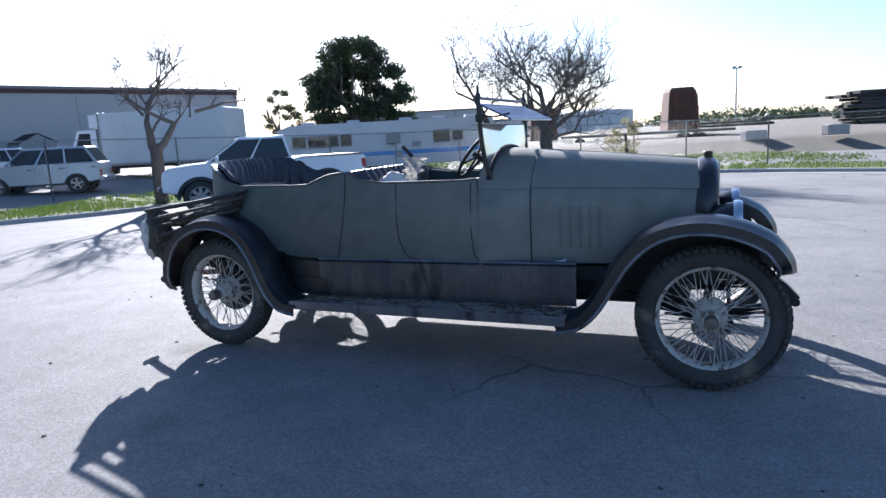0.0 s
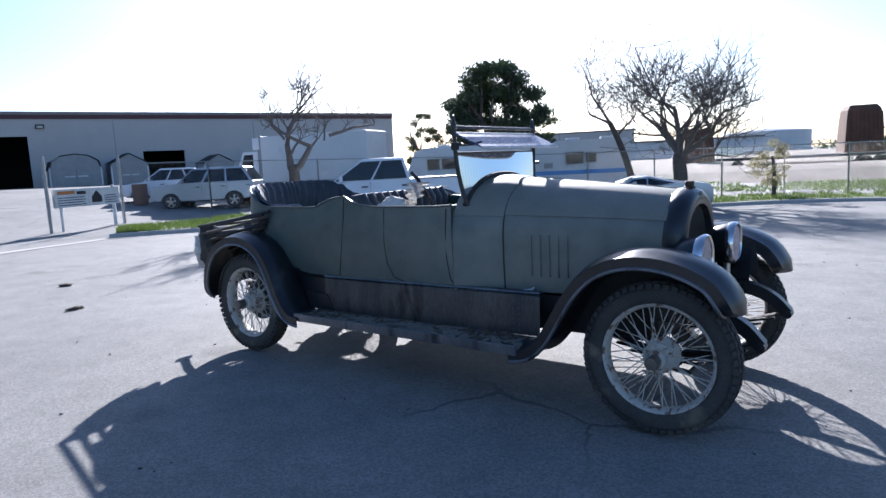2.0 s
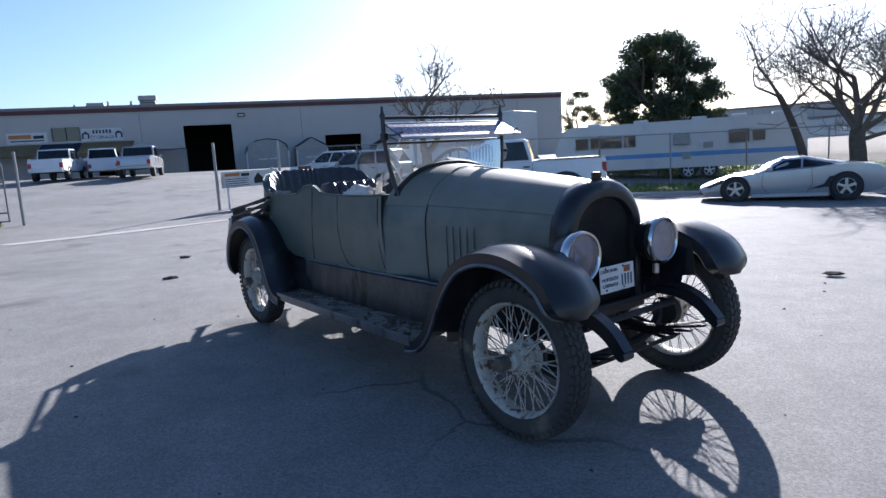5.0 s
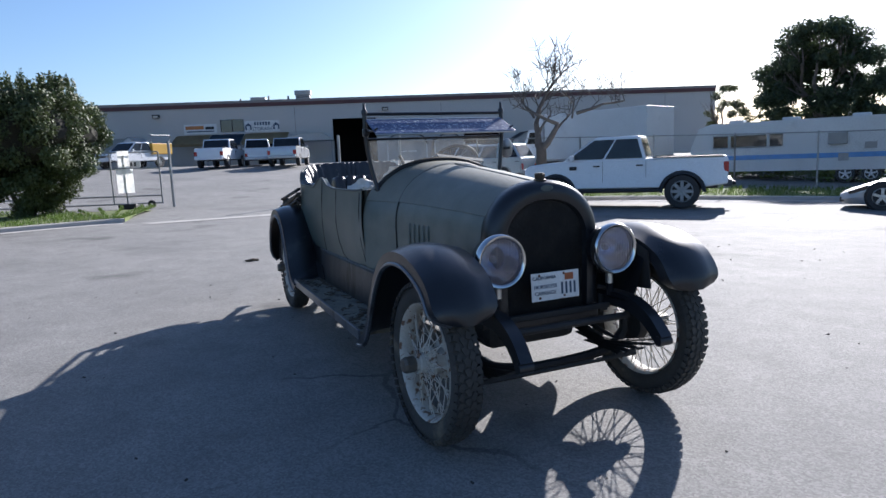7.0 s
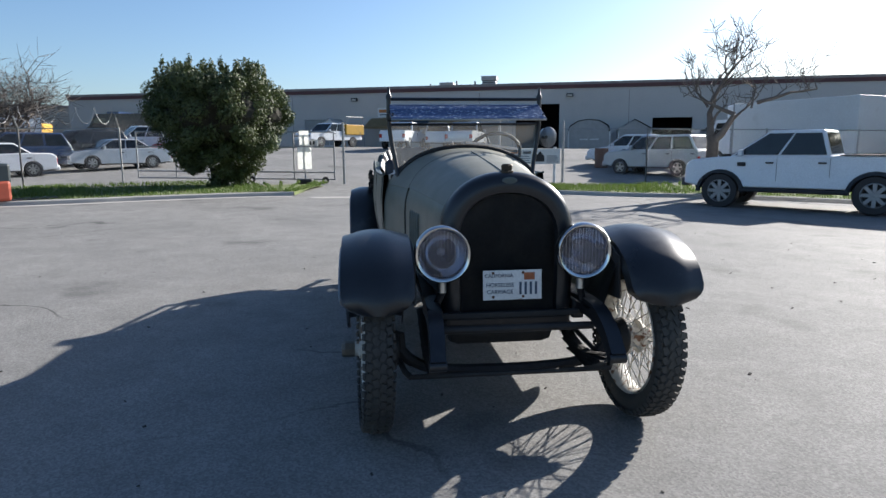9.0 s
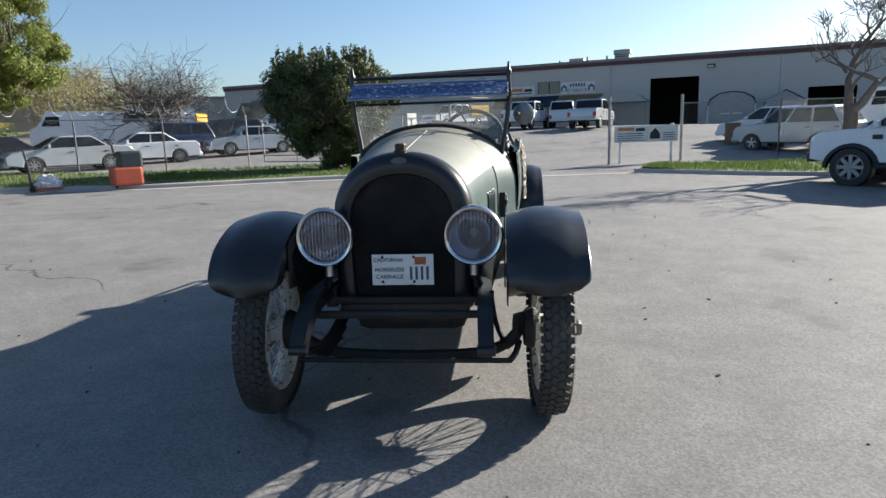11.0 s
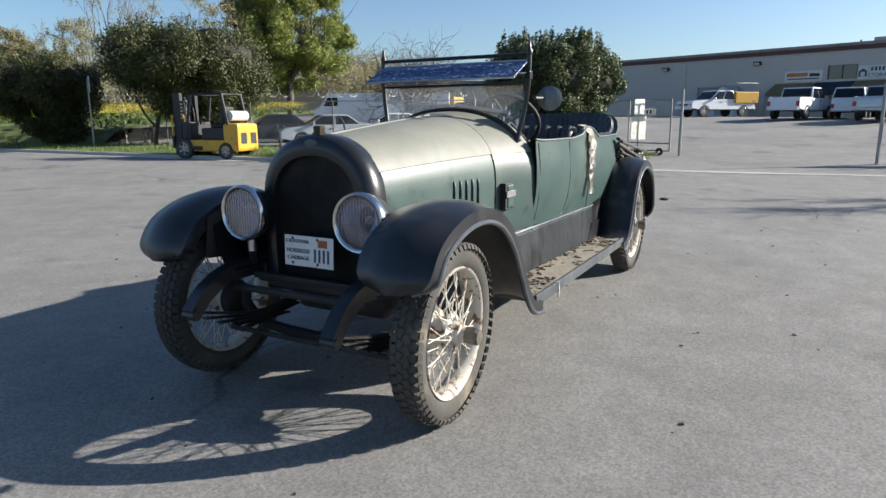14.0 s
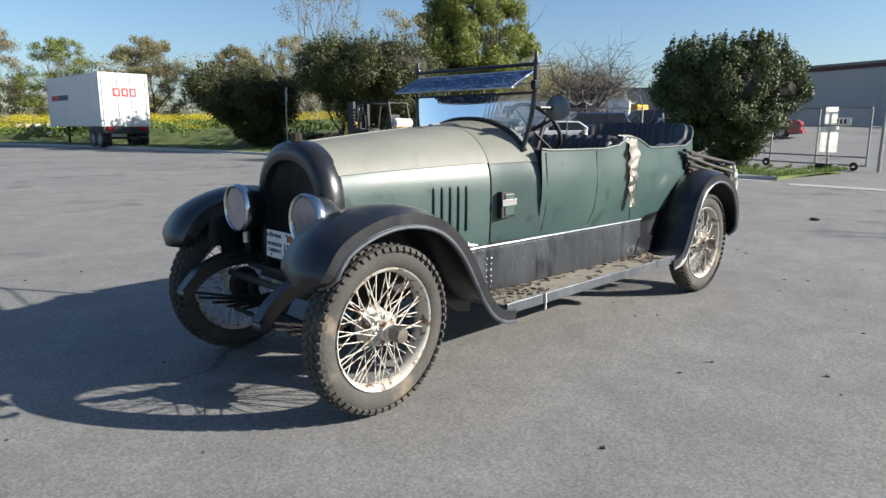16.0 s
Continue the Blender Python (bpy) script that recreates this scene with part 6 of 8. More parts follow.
wagon(on(-38.1, 25.0, -30), WHITE, "white boxy jeep parked at the warehouse", "trucks parked at the warehouse")

# service truck, white and yellow
m = on(-45.4, 19.0, 115)
v = far_pickup(m, WHITE, "white service truck with a yellow utility body")
bx = part("utility_body", bmbox((0.9, -1.05, 0.95), (2.9, 1.05, 1.75), 0.04), YELLOW, v, "yellow utility body")
part("ladder_rack", bmtube([(0.95, -0.95, 1.75), (0.95, -0.95, 2.35), (2.85, -0.95, 2.35), (2.85, -0.95, 1.75)], 0.04, 6), GALV, v)

# box truck behind the fence
bt = thing("box_truck", on(-14.2, 29.6, -3) @ pose(0, 1.2, 0), "white box truck with a tall plain cargo body", "truck")
part("cargo_box", bmbox((-2.4, -1.25, 0.75), (3.6, 1.25, 3.06), 0.03), SHEET, bt, "plain white cargo box")
part("corner_trim", bmbox((-2.44, -1.28, 0.7), (-2.36, 1.28, 3.1), 0.02), GALV, bt)
part("box_rail", bmbox((-2.42, -1.28, 0.65), (3.64, 1.28, 0.75), 0.01), GALV, bt)
cab = part("cab", prism(bmesh.new(), [(-4.3, 0.7), (-2.7, 0.7), (-2.7, 2.35), (-3.6, 2.35), (-3.95, 1.6), (-4.3, 1.5)], -1.05, 1.05), WHITE, bt, "white cab")
for sy in (-1, 1):
    part("side_window", prism(bmesh.new(), [(-3.75, 1.6), (-3.0, 1.6), (-3.0, 2.2), (-3.52, 2.2)], sy * 1.05, sy * 1.062), WINDOW, cab)
    for x in (-3.5, 1.4, 2.6):
        alloy(bt, x, sy * 0.98, 0.46, 0.28, WHITE, sy, 6)
part("windscreen", bmbox((-0.02, -0.95, 0), (0.0, 0.95, 0.75), 0, pose(-3.97, 0, 1.62, 0, 25, 0)), WINDOW, cab)
part("reefer_unit", bmbox((-3.15, -0.85, 2.45), (-2.45, 0.85, 3.05), 0.06), WHITE, bt, "white refrigeration unit")
part("chassis_rail", bmbox((-4.2, -0.5, 0.5), (3.6, 0.5, 0.75)), TRIMBLK, bt)

# travel trailer
rv = thing("travel_trailer", heading((-8.4, 29.5), (1.6, 30.9)) @ pose(0, 1.25, 0), "long white travel trailer with a blue side stripe", "trailer")
poly = [(-5.0, 0.5), (5.1, 0.5), (5.15, 0.8), (5.1, 2.42), (4.9, 2.54), (-4.4, 2.54), (-4.9, 2.36), (-5.25, 1.5), (-5.2, 0.8)]
body = part("body", prism(bmesh.new(), poly, -1.2, 1.2), SHEET, rv, "white ribbed aluminium body")
for z in (0.75, 1.35, 1.7, 2.05, 2.3):
    part("panel_rib", bmbox((-5.0, -1.212, z), (5.0, -1.2, z + 0.025)), SHEET, body)
part("stripe", bmbox((-4.9, -1.216, 0.98), (5.0, -1.2, 1.17)), STRIPE, body, "blue painted stripe")
for x0, x1, z0, z1 in ((-4.3, -3.7, 1.5, 2.0), (-3.6, -2.2, 1.5, 2.0), (-2.1, -1.6, 1.5, 2.0), (2.2, 3.0, 1.45, 2.0), (3.1, 3.6, 1.5, 1.95)):
    wn_ = part("window", bmbox((x0, -1.225, z0), (x1, -1.2, z1), 0.01), WINDOW, body)
    part("window_frame", bmtube([(x0, -1.22, z0), (x1, -1.22, z0), (x1, -1.22, z1), (x0, -1.22, z1), (x0, -1.22, z0)], 0.025, 4), ALU, wn_)
part("air_conditioner", bmbox((0.0, -1.4, 1.5), (0.65, -1.2, 1.95), 0.02), SHEDW, rv)
part("hatch", bmbox((1.2, -1.22, 1.3), (1.6, -1.2, 1.55)), SHEDW, rv)
part("hatch", bmbox((0.35, -1.22, 0.85), (0.7, -1.2, 1.15)), GALV, rv)
for x in (-3.6, -1.5, 1.0, 2.6, 4.2):
    part("roof_vent", bmbox((x - 0.3, -0.3, 2.54), (x + 0.3, 0.3, 2.68), 0.03), SHEET, rv)
for x in (0.6, 1.45):
    alloy(rv, x, -1.05, 0.34, 0.22, WHITE, -1, 5)
    alloy(rv, x, 1.05, 0.34, 0.22, WHITE, 1, 5)
part("hitch", bmtube([(-5.1, 0, 0.55), (-6.2, 0, 0.5)], 0.06, 6), TRIMBLK, rv)
part("landing_leg", bmtube([(-4.7, 0, 0.5), (-4.7, 0, 0.0)], 0.05, 6), TRIMBLK, rv)

# semi trailer on the road
st = thing("semi_trailer", heading((-24.1, -32.3), (-21.2, -24.0)), "white semi-trailer with red lettering shapes on its rear doors", "trailer")
gz = 0
part("cargo_box", bmbox((-4.4, -1.3, 1.15), (4.3, 1.3, 4.0), 0.02), SHEET, st, "white sheet cargo box")
for x, a in ((4.3, 0.0),):
    for k, (y0, y1) in enumerate(((-0.62, -0.28), (-0.2, 0.14), (0.22, 0.6))):
        y0, y1 = -y1, -y0
        part("logo_shape", bmbox((4.31, min(y0, y1), 2.75), (4.325, max(y0, y1), 3.2)), RED, st)
        part("logo_gap", bmbox((4.325, min(y0, y1) + 0.1, 2.85), (4.33, max(y0, y1) - 0.1, 3.1)), SHEET, st)
    part("door_split", bmbox((4.301, -0.012, 1.2), (4.309, 0.012, 3.95)), GALV, st)
    for y in (-1.15, -0.35, 0.35, 1.15):
        part("lock_rod", bmtube([(4.33, y, 1.2), (4.33, y, 3.9)], 0.015, 6), GALV, st)
for sy in (-1, 1):
    part("logo_shape", bmbox((-3.6, sy * 1.305 - 0.008, 2.65), (-2.4, sy * 1.305 + 0.008, 2.95)), RED, st)
    part("logo_shape", bmbox((-2.35, sy * 1.305 - 0.008, 2.65), (-0.6, sy * 1.305 + 0.008, 2.95)), INK, st)
    for x in (2.6, 3.6):
        alloy(st, x, sy * 1.0, 0.5, 0.5, GALV, sy, 8)
    part("landing_leg", bmtube([(-3.0, sy * 0.7, 1.15), (-3.0, sy * 0.7, 0.05)], 0.07, 6), TRIMBLK, st)
    part("tail_lamp", bmbox((4.3, sy * 0.85 - 0.2, 0.95), (4.34, sy * 0.85 + 0.2, 1.12)), TAIL, st)
part("side_skirt", bmbox((-1.8, 1.2, 0.4), (1.4, 1.25, 1.12), 0.01), SHEET, st)
part("rear_bumper", bmbox((4.1, -1.1, 0.45), (4.3, 1.1, 0.6), 0.02), TRIMBLK, st)
part("rear_frame", bmbox((2.0, -1.2, 0.75), (4.28, 1.2, 1.14)), TRIMBLK, st)

# forklift
fk = thing("forklift", on(-15.6, -4.9, 78), "yellow forklift truck with black mast and gas cylinder", "forklift")
part("counterweight", bmbox((0.75, -0.55, 0.25), (1.35, 0.55, 1.15), 0.1), YELLOW, fk, "yellow rounded counterweight")
part("chassis", bmbox((-0.85, -0.55, 0.25), (0.8, 0.55, 0.62), 0.05), YELLOW, fk)
part("engine_cover", bmbox((-0.1, -0.5, 0.62), (0.8, 0.5, 1.0), 0.05), TRIMBLK, fk)
part("seat", bmbox((0.1, -0.25, 1.0), (0.55, 0.25, 1.12), 0.04), TRIMBLK, fk)
part("backrest", bmbox((0.48, -0.3, 1.1), (0.66, 0.3, 1.68), 0.06), TRIMBLK, fk)
part("cowl", bmbox((-0.85, -0.52, 0.6), (-0.5, 0.52, 1.2), 0.05), TRIMBLK, fk)
part("gas_cylinder", bmtube([(0.95, -0.42, 1.38), (0.95, 0.42, 1.38)], 0.16, 14), SHEET, fk, "white gas cylinder", smooth=True)
for sy in (-1, 1):
    part("guard_post", bmtube([(-0.7, sy * 0.5, 0.6), (-0.45, sy * 0.48, 2.05)], 0.055, 6), TRIMBLK, fk)
    part("guard_post", bmtube([(0.95, sy * 0.5, 1.1), (0.75, sy * 0.48, 2.05)], 0.055, 6), TRIMBLK, fk)
    part("mast_channel", bmbox((-1.2, sy * 0.37 - 0.07, 0.1), (-0.92, sy * 0.37 + 0.07, 2.12), 0.015), TRIMBLK, fk)
    part("inner_mast", bmbox((-1.24, sy * 0.22 - 0.05, 0.15), (-1.06, sy * 0.22 + 0.05, 2.05), 0.01), TRIMBLK, fk)
    part("lift_hose", bmtube(spline([(-0.95, sy * 0.12, 0.5), (-0.85, sy * 0.12, 1.4), (-1.0, sy * 0.12, 2.0)], 8), 0.025, 6), TRIMBLK, fk)
    part("step", bmbox((-0.5, sy * 0.5 - 0.1, 0.3), (-0.05, sy * 0.5 + 0.1, 0.42), 0.02), TRIMBLK, fk)
    part("rear_vent", bmbox((1.33, sy * 0.25 - 0.15, 0.5), (1.362, sy * 0.25 + 0.15, 0.85), 0.01), TRIMBLK, fk)
    part("fork", prism(bmesh.new(), [(-1.25, 0.75), (-1.3, 0.75), (-1.3, 0.1), (-2.3, 0.07), (-2.3, 0.05), (-1.25, 0.05)], sy * 0.3 - 0.06, sy * 0.3 + 0.06), TRIMBLK, fk)
    alloy(fk, -0.75, sy * 0.5, 0.34, 0.24, GALV, sy, 6)
    alloy(fk, 0.85, sy * 0.48, 0.27, 0.2, GALV, sy, 6)
part("lift_cylinder", bmtube([(-1.06, 0, 0.2), (-1.06, 0, 1.9)], 0.05, 8), ALU, fk)
part("carriage", bmbox((-1.28, -0.5, 0.35), (-1.2, 0.5, 0.75)), TRIMBLK, fk)
for k in range(6):
    part("load_guard_bar", bmbox((-1.26, -0.5 + 0.19 * k, 0.75), (-1.22, -0.46 + 0.19 * k, 1.35)), YELLOW, fk)
part("load_guard_top", bmbox((-1.27, -0.52, 1.35), (-1.21, 0.52, 1.42)), YELLOW, fk)
for k in range(6):
    part("roof_bar", bmbox((-0.45 + 0.22 * k, -0.48, 2.05), (-0.38 + 0.22 * k, 0.48, 2.09)), TRIMBLK, fk)
part("roof_frame", bmtube([(-0.47, -0.5, 2.06), (0.78, -0.5, 2.06), (0.78, 0.5, 2.06), (-0.47, 0.5, 2.06), (-0.47, -0.5, 2.06)], 0.035, 6), TRIMBLK, fk)
part("steering_wheel", lathe(bmesh.new(), [(0.16 + 0.015 * math.cos(a * 1.2566), 0.015 * math.sin(a * 1.2566)) for a in range(5)], 20, "x", (0, 0, 0), True), TRIMBLK, fk, at=pose(-0.45, 0, 1.2, 0, 30, 0))
part("steering_column", bmtube([(-0.45, 0, 1.2), (-0.7, 0, 0.9)], 0.03, 6), TRIMBLK, fk)

# electric pallet truck on a platform
pt = thing("pallet_truck", on(-14.3, 0.2, 110), "orange powered pallet truck with a dark battery box", "pallet truck")
part("body", bmbox((-0.4, -0.36, 0.12), (0.35, 0.36, 0.62), 0.07), ORANGE, pt)
part("battery", bmbox((-0.2, -0.34, 0.55), (0.37, 0.34, 1.02), 0.06), mat("dark_teal_casing", (0.03, 0.045, 0.05), None, 5, 0.5), pt)
part("tiller", bmtube(spline([(-0.25, 0, 0.9), (-0.3, 0, 1.2), (-0.36, 0, 1.3), (-0.4, 0.02, 1.34)], 8), 0.03, 8), TRIMBLK, pt)
part("handle", bmtube([(-0.41, -0.15, 1.34), (-0.41, 0.15, 1.34)], 0.03, 8), TRIMBLK, pt)
for sy in (-1, 1):
    part("fork", bmbox((0.3, sy * 0.2 - 0.09, 0.08), (1.5, sy * 0.2 + 0.09, 0.15), 0.01), TRIMBLK, pt)
    part("roller", bmtube([(1.3, sy * 0.2 - 0.06, 0.05), (1.3, sy * 0.2 + 0.06, 0.05)], 0.05, 10), TRIMBLK, pt)
part("drive_wheel", bmtube([(-0.22, -0.06, 0.11), (-0.22, 0.06, 0.11)], 0.11, 14), TRIMBLK, pt)
pj = thing("hand_pallet_jack", on(-14.5, -1.9, 110), "hand pallet jack with a pale plastic sheet over it", "pallet jack")
ob = crumple("sheet", (0.15, 0, 0.2), (0.3, 0.24, 0.22), 21, pj, SHEET, "crumpled pale plastic sheet")
part("pump", bmtube([(-0.25, 0, 0.1), (-0.3, 0, 0.8)], 0.04, 8), TRIMBLK, pj)
part("handle", bmtube(spline([(-0.3, 0, 0.75), (-0.33, -0.12, 0.95), (-0.34, -0.12, 1.1), (-0.34, 0, 1.14), (-0.34, 0.12, 1.1), (-0.33, 0.12, 0.95), (-0.3, 0, 0.75)], 18), 0.018, 6), TRIMBLK, pj)
part("wheel", bmtube([(-0.25, -0.06, 0.08), (-0.25, 0.06, 0.08)], 0.08, 12), TRIMBLK, pj)
for sy in (-1, 1):
    part("fork", bmbox((-0.2, sy * 0.2 - 0.08, 0.07), (1.0, sy * 0.2 + 0.08, 0.12), 0.01), ORANGE, pj)


# ---- fences, gate and signs ----
def chain_fence(name, pts, label, hgt=2.0, post_gap=3.0, barbed=False, pitch=0.11):
    f = thing(name, pose(0, 0, 0), label, "fence")
    P = [Vector((x, y, 0)) for x, y in pts]
    wv, wf_ = [], []
    for a, b in zip(P, P[1:]):
        L = (b - a).length
        n = max(1, round(L / post_gap))
        d = (b - a) / L
        nn = Vector((-d.y, d.x, 0))
        for k in range(n + 1):
            q = a + d * (L * k / n)
            z = terrain(q.x, q.y)
            part("post", bmtube([(q.x, q.y, z - 0.05), (q.x, q.y, z + hgt + 0.05)], 0.03, 6), GALV, f)
            if barbed:
                part("arm", bmtube([(q.x, q.y, z + hgt), (q.x + nn.x * 0.3, q.y + nn.y * 0.3, z + hgt + 0.4)], 0.02, 5), GALV, f)
        for k in range(n):
            q0, q1 = a + d * (L * k / n), a + d * (L * (k + 1) / n)
            z0, z1 = terrain(q0.x, q0.y), terrain(q1.x, q1.y)
            part("top_rail", bmtube([(q0.x, q0.y, z0 + hgt), (q1.x, q1.y, z1 + hgt)], 0.021, 6), GALV, f)
        m_ = int(L / pitch)
        for s in (1, -1):
            for k in range(-int(hgt / pitch), m_ + int(hgt / pitch)):
                u0, u1 = k * pitch, k * pitch + s * hgt
                za, zb_ = 0.0, hgt
                lo_, hi_ = min(u0, u1), max(u0, u1)
                if hi_ < 0 or lo_ > L:
                    continue
                def clip(u):
                    return min(max(u, 0), L)
                c0, c1 = clip(u0), clip(u1)
                za = abs(c0 - u0) / hgt * hgt
                zb_ = hgt - abs(c1 - u1)
                p0, p1 = a + d * c0, a + d * c1
                t0, t1 = terrain(p0.x, p0.y) + 0.04, terrain(p1.x, p1.y) + 0.04
                o = len(wv)
                for pp, zz in ((p0, t0 + za), (p1, t1 + zb_)):
                    wv.extend([(pp.x + nn.x * 0.002, pp.y + nn.y * 0.002, zz + 0.002), (pp.x - nn.x * 0.002, pp.y - nn.y * 0.002, zz + 0.002), (pp.x, pp.y, zz - 0.002)])
                wf_.extend([(o, o + 1, o + 4, o + 3), (o + 1, o + 2, o + 5, o + 4), (o + 2, o, o + 3, o + 5)])
    tagged(raw("wire_mesh", wv, wf_, GALV, f, "thin diamond wire mesh"), kind="stuff")
    return f


FENCE_N = [(-15.0, 18.1), (-13.6, 21.0), (-10.2, 23.2), (-5.0, 25.0), (0.0, 26.0), (5.0, 27.0), (9.5, 27.6), (12.8, 27.4), (15.5, 24.0), (20.0, 18.0)]
FENCE_W = [(-21.3, 3.3), (-22.2, 0.2), (-22.8, -3.0), (-23.4, -7.0), (-25.0, -12.0), (-27.5, -18.0)]
chain_fence("chain_link_fence", FENCE_N, "galvanised chain-link fence along the north verge")
chain_fence("chain_link_fence", FENCE_W, "galvanised chain-link fence along the west verge", 2.0, 3.0, True)
# razor coils on the west fence
rz = thing("razor_wire", pose(0, 0, 0), "coiled razor wire along the fence top", "razor wire")
for a, b in zip(FENCE_W, FENCE_W[1:]):
    A, B = Vector((*a, 0)), Vector((*b, 0))
    L = (B - A).length
    d = (B - A) / L
    pts = []
    for k in range(int(L / 0.6 * 14)):
        u = k / (L / 0.6 * 14) * L
        q = A + d * u
        ang = k / 14 * 2 * math.pi
        nn = Vector((-d.y, d.x, 0))
        pts.append((q.x + nn.x * 0.28 * math.cos(ang), q.y + nn.y * 0.28 * math.cos(ang), terrain(q.x, q.y) + 2.45 + 0.28 * math.sin(ang)))
    part("coil", bmtube(pts, 0.006, 4), GALV, rz)

# sliding gate drawn aside behind the bush
G0, G1 = Vector((-18.6, 10.3, 0)), Vector((-22.9, 3.9, 0))
gate = thing("sliding_gate", pose(0, 0, 0), "tubular steel sliding yard gate standing open", "gate")
gd = (G1 - G0).normalized()
GL = (G1 - G0).length
for z in (0.16, 0.42, 1.35, 1.9):
    q0, q1 = G0, G1
    part("rail", bmtube([(q0.x, q0.y, terrain(q0.x, q0.y) + z), (q1.x, q1.y, terrain(q1.x, q1.y) + z)], 0.028, 6), GALV, gate)
for k in range(6):
    q = G0 + gd * (GL * k / 5)
    z = terrain(q.x, q.y)
    part("upright", bmtube([(q.x, q.y, z + 0.14), (q.x, q.y, z + 1.9)], 0.028, 6), GALV, gate)
for u in (0.35, 3.2):
    q = G0 + gd * u
    bm = lathe(bmesh.new(), [(0.05, -0.03), (0.13, -0.03), (0.13, 0.03), (0.05, 0.03)], 18, "y", (0, 0, 0), True)
    part("wheel", bm, TRIMBLK, gate, at=pose(q.x, q.y, terrain(q.x, q.y) + 0.13, 0, 0, math.degrees(math.atan2(gd.y, gd.x))))
wv, wf_ = [], []
nn = Vector((-gd.y, gd.x, 0))
for s in (1, -1):
    for k in range(-18, int(GL / 0.11)):
        u0, u1 = k * 0.11, k * 0.11 + 1.75
        if s < 0:
            u0, u1 = u1, u0
        c0, c1 = min(max(u0, 0), GL), min(max(u1, 0), GL)
        z0, z1 = 0.15 + abs(c0 - u0), 1.9 - abs(c1 - u1)
        p0, p1 = G0 + gd * c0, G0 + gd * c1
        o = len(wv)
        for pp, zz in ((p0, z0), (p1, z1)):
            zz += terrain(pp.x, pp.y)
            wv.extend([(pp.x + nn.x * 0.002, pp.y + nn.y * 0.002, zz), (pp.x - nn.x * 0.002, pp.y - nn.y * 0.002, zz), (pp.x, pp.y, zz - 0.003)])
        wf_.extend([(o, o + 1, o + 4, o + 3), (o + 1, o + 2, o + 5, o + 4), (o + 2, o, o + 3, o + 5)])
tagged(raw("wire_mesh", wv, wf_, GALV, gate, "thin diamond wire mesh"), kind="stuff")
q = G0 + gd * 0.9
ga = math.degrees(math.atan2(gd.y, gd.x))
ns = thing("gate_number_sign", pose(q.x, q.y, terrain(q.x, q.y) + 1.5, 0, 0, ga + 180) @ pose(0, 0.05, 0, 0, 0, 180), "white number board on the gate, digits barred out", "sign")
part("panel", bmbox((-0.3, -0.02, -0.11), (0.3, 0, 0.11), 0.01), SIGNW, ns)
for k in range(3):
    part("number_bar", bmbox((-0.16 + 0.12 * k, 0, -0.07), (-0.09 + 0.12 * k, 0.006, 0.07)), TRIMBLK, ns)
    part("number_bar", bmbox((-0.16 + 0.12 * k, -0.026, -0.07), (-0.09 + 0.12 * k, -0.02, 0.07)), TRIMBLK, ns)
# tall entrance posts
for x, y, hgt in ((-18.4, 10.6, 2.25), (-15.25, 15.4, 2.3), (-15.0, 18.1, 2.3)):
    gp = part("gate_post", bmtube([(0, 0, -0.05), (0, 0, hgt)], 0.05, 8), GALV)
    gp.matrix_basis = on(x, y)
    tagged(gp, "tall galvanised gate post at the yard entrance", "post", "entrance gate posts")
# paper notice on its own stand
nt_ = thing("notice_stand", on(-19.0, 9.3, 60), "white notice sheets on a post with a dark foot", "sign stand")
part("foot", bmbox((-0.28, -0.2, 0), (0.28, 0.2, 0.18), 0.04), TRIMBLK, nt_)
part("pole", bmtube([(0, 0, 0.1), (0, 0, 1.8)], 0.025, 6), GALV, nt_)
PAPER = leaf_mat("white_paper", (0.85, 0.85, 0.83), (0.8, 0.8, 0.78), 0.6)
part("sheet", bmbox((-0.26, -0.03, 0.55), (0.26, -0.026, 1.35)), PAPER, nt_)
part("sheet", bmbox((-0.18, -0.03, 1.4), (0.18, -0.026, 1.95)), PAPER, nt_)
# twin company boards on the right entrance
sb = thing("company_board", heading((-15.25, 15.4), (-15.0, 18.1)), "white company sign boards between the entrance posts", "sign")
part("leg", bmtube([(-0.95, 0, -0.05), (-0.95, 0, 1.0)], 0.045, 6), SIGNW, sb)
part("leg", bmtube([(1.0, 0, -0.05), (1.0, 0, 1.35)], 0.06, 6), SIGNW, sb)
for sx, a in ((-1, 0), (1, 0)):
    x0, x1 = (-1.15, -0.01) if sx < 0 else (0.01, 1.2)
    bd = part("board", bmbox((x0, -0.06, 0.72), (x1, -0.045, 1.28), 0.003), SIGNW, sb)
    part("board_back", bmbox((x0, 0.045, 0.72), (x1, 0.06, 1.28), 0.003), SIGNW, sb)
    for side_y in (0.0635, -0.0635):
        if sx < 0:
            part("logo", bmbox((x0 + 0.08, side_y - 0.003, 1.12), (x0 + 0.68, side_y + 0.003, 1.22)), SIGNO, bd)
            part("logo", bmbox((x0 + 0.75, side_y - 0.003, 1.1), (x1 - 0.06, side_y + 0.003, 1.2)), TRIMBLK, bd)
        else:
            part("emblem", prism(bmesh.new(), [(x0 + 0.12, 0.82), (x0 + 0.5, 0.82), (x0 + 0.5, 1.0), (x0 + 0.31, 1.2), (x0 + 0.12, 1.0)], side_y - 0.003, side_y + 0.003), TRIMBLK, bd)
        for k in range(4):
            lo_x = x0 + (0.08 if sx < 0 else 0.6)
            part("text_bar", bmbox((lo_x, side_y - 0.003, 0.78 + 0.075 * k), (x1 - 0.08 - 0.05 * (k % 2), side_y + 0.003, 0.805 + 0.075 * k)), INK, bd)
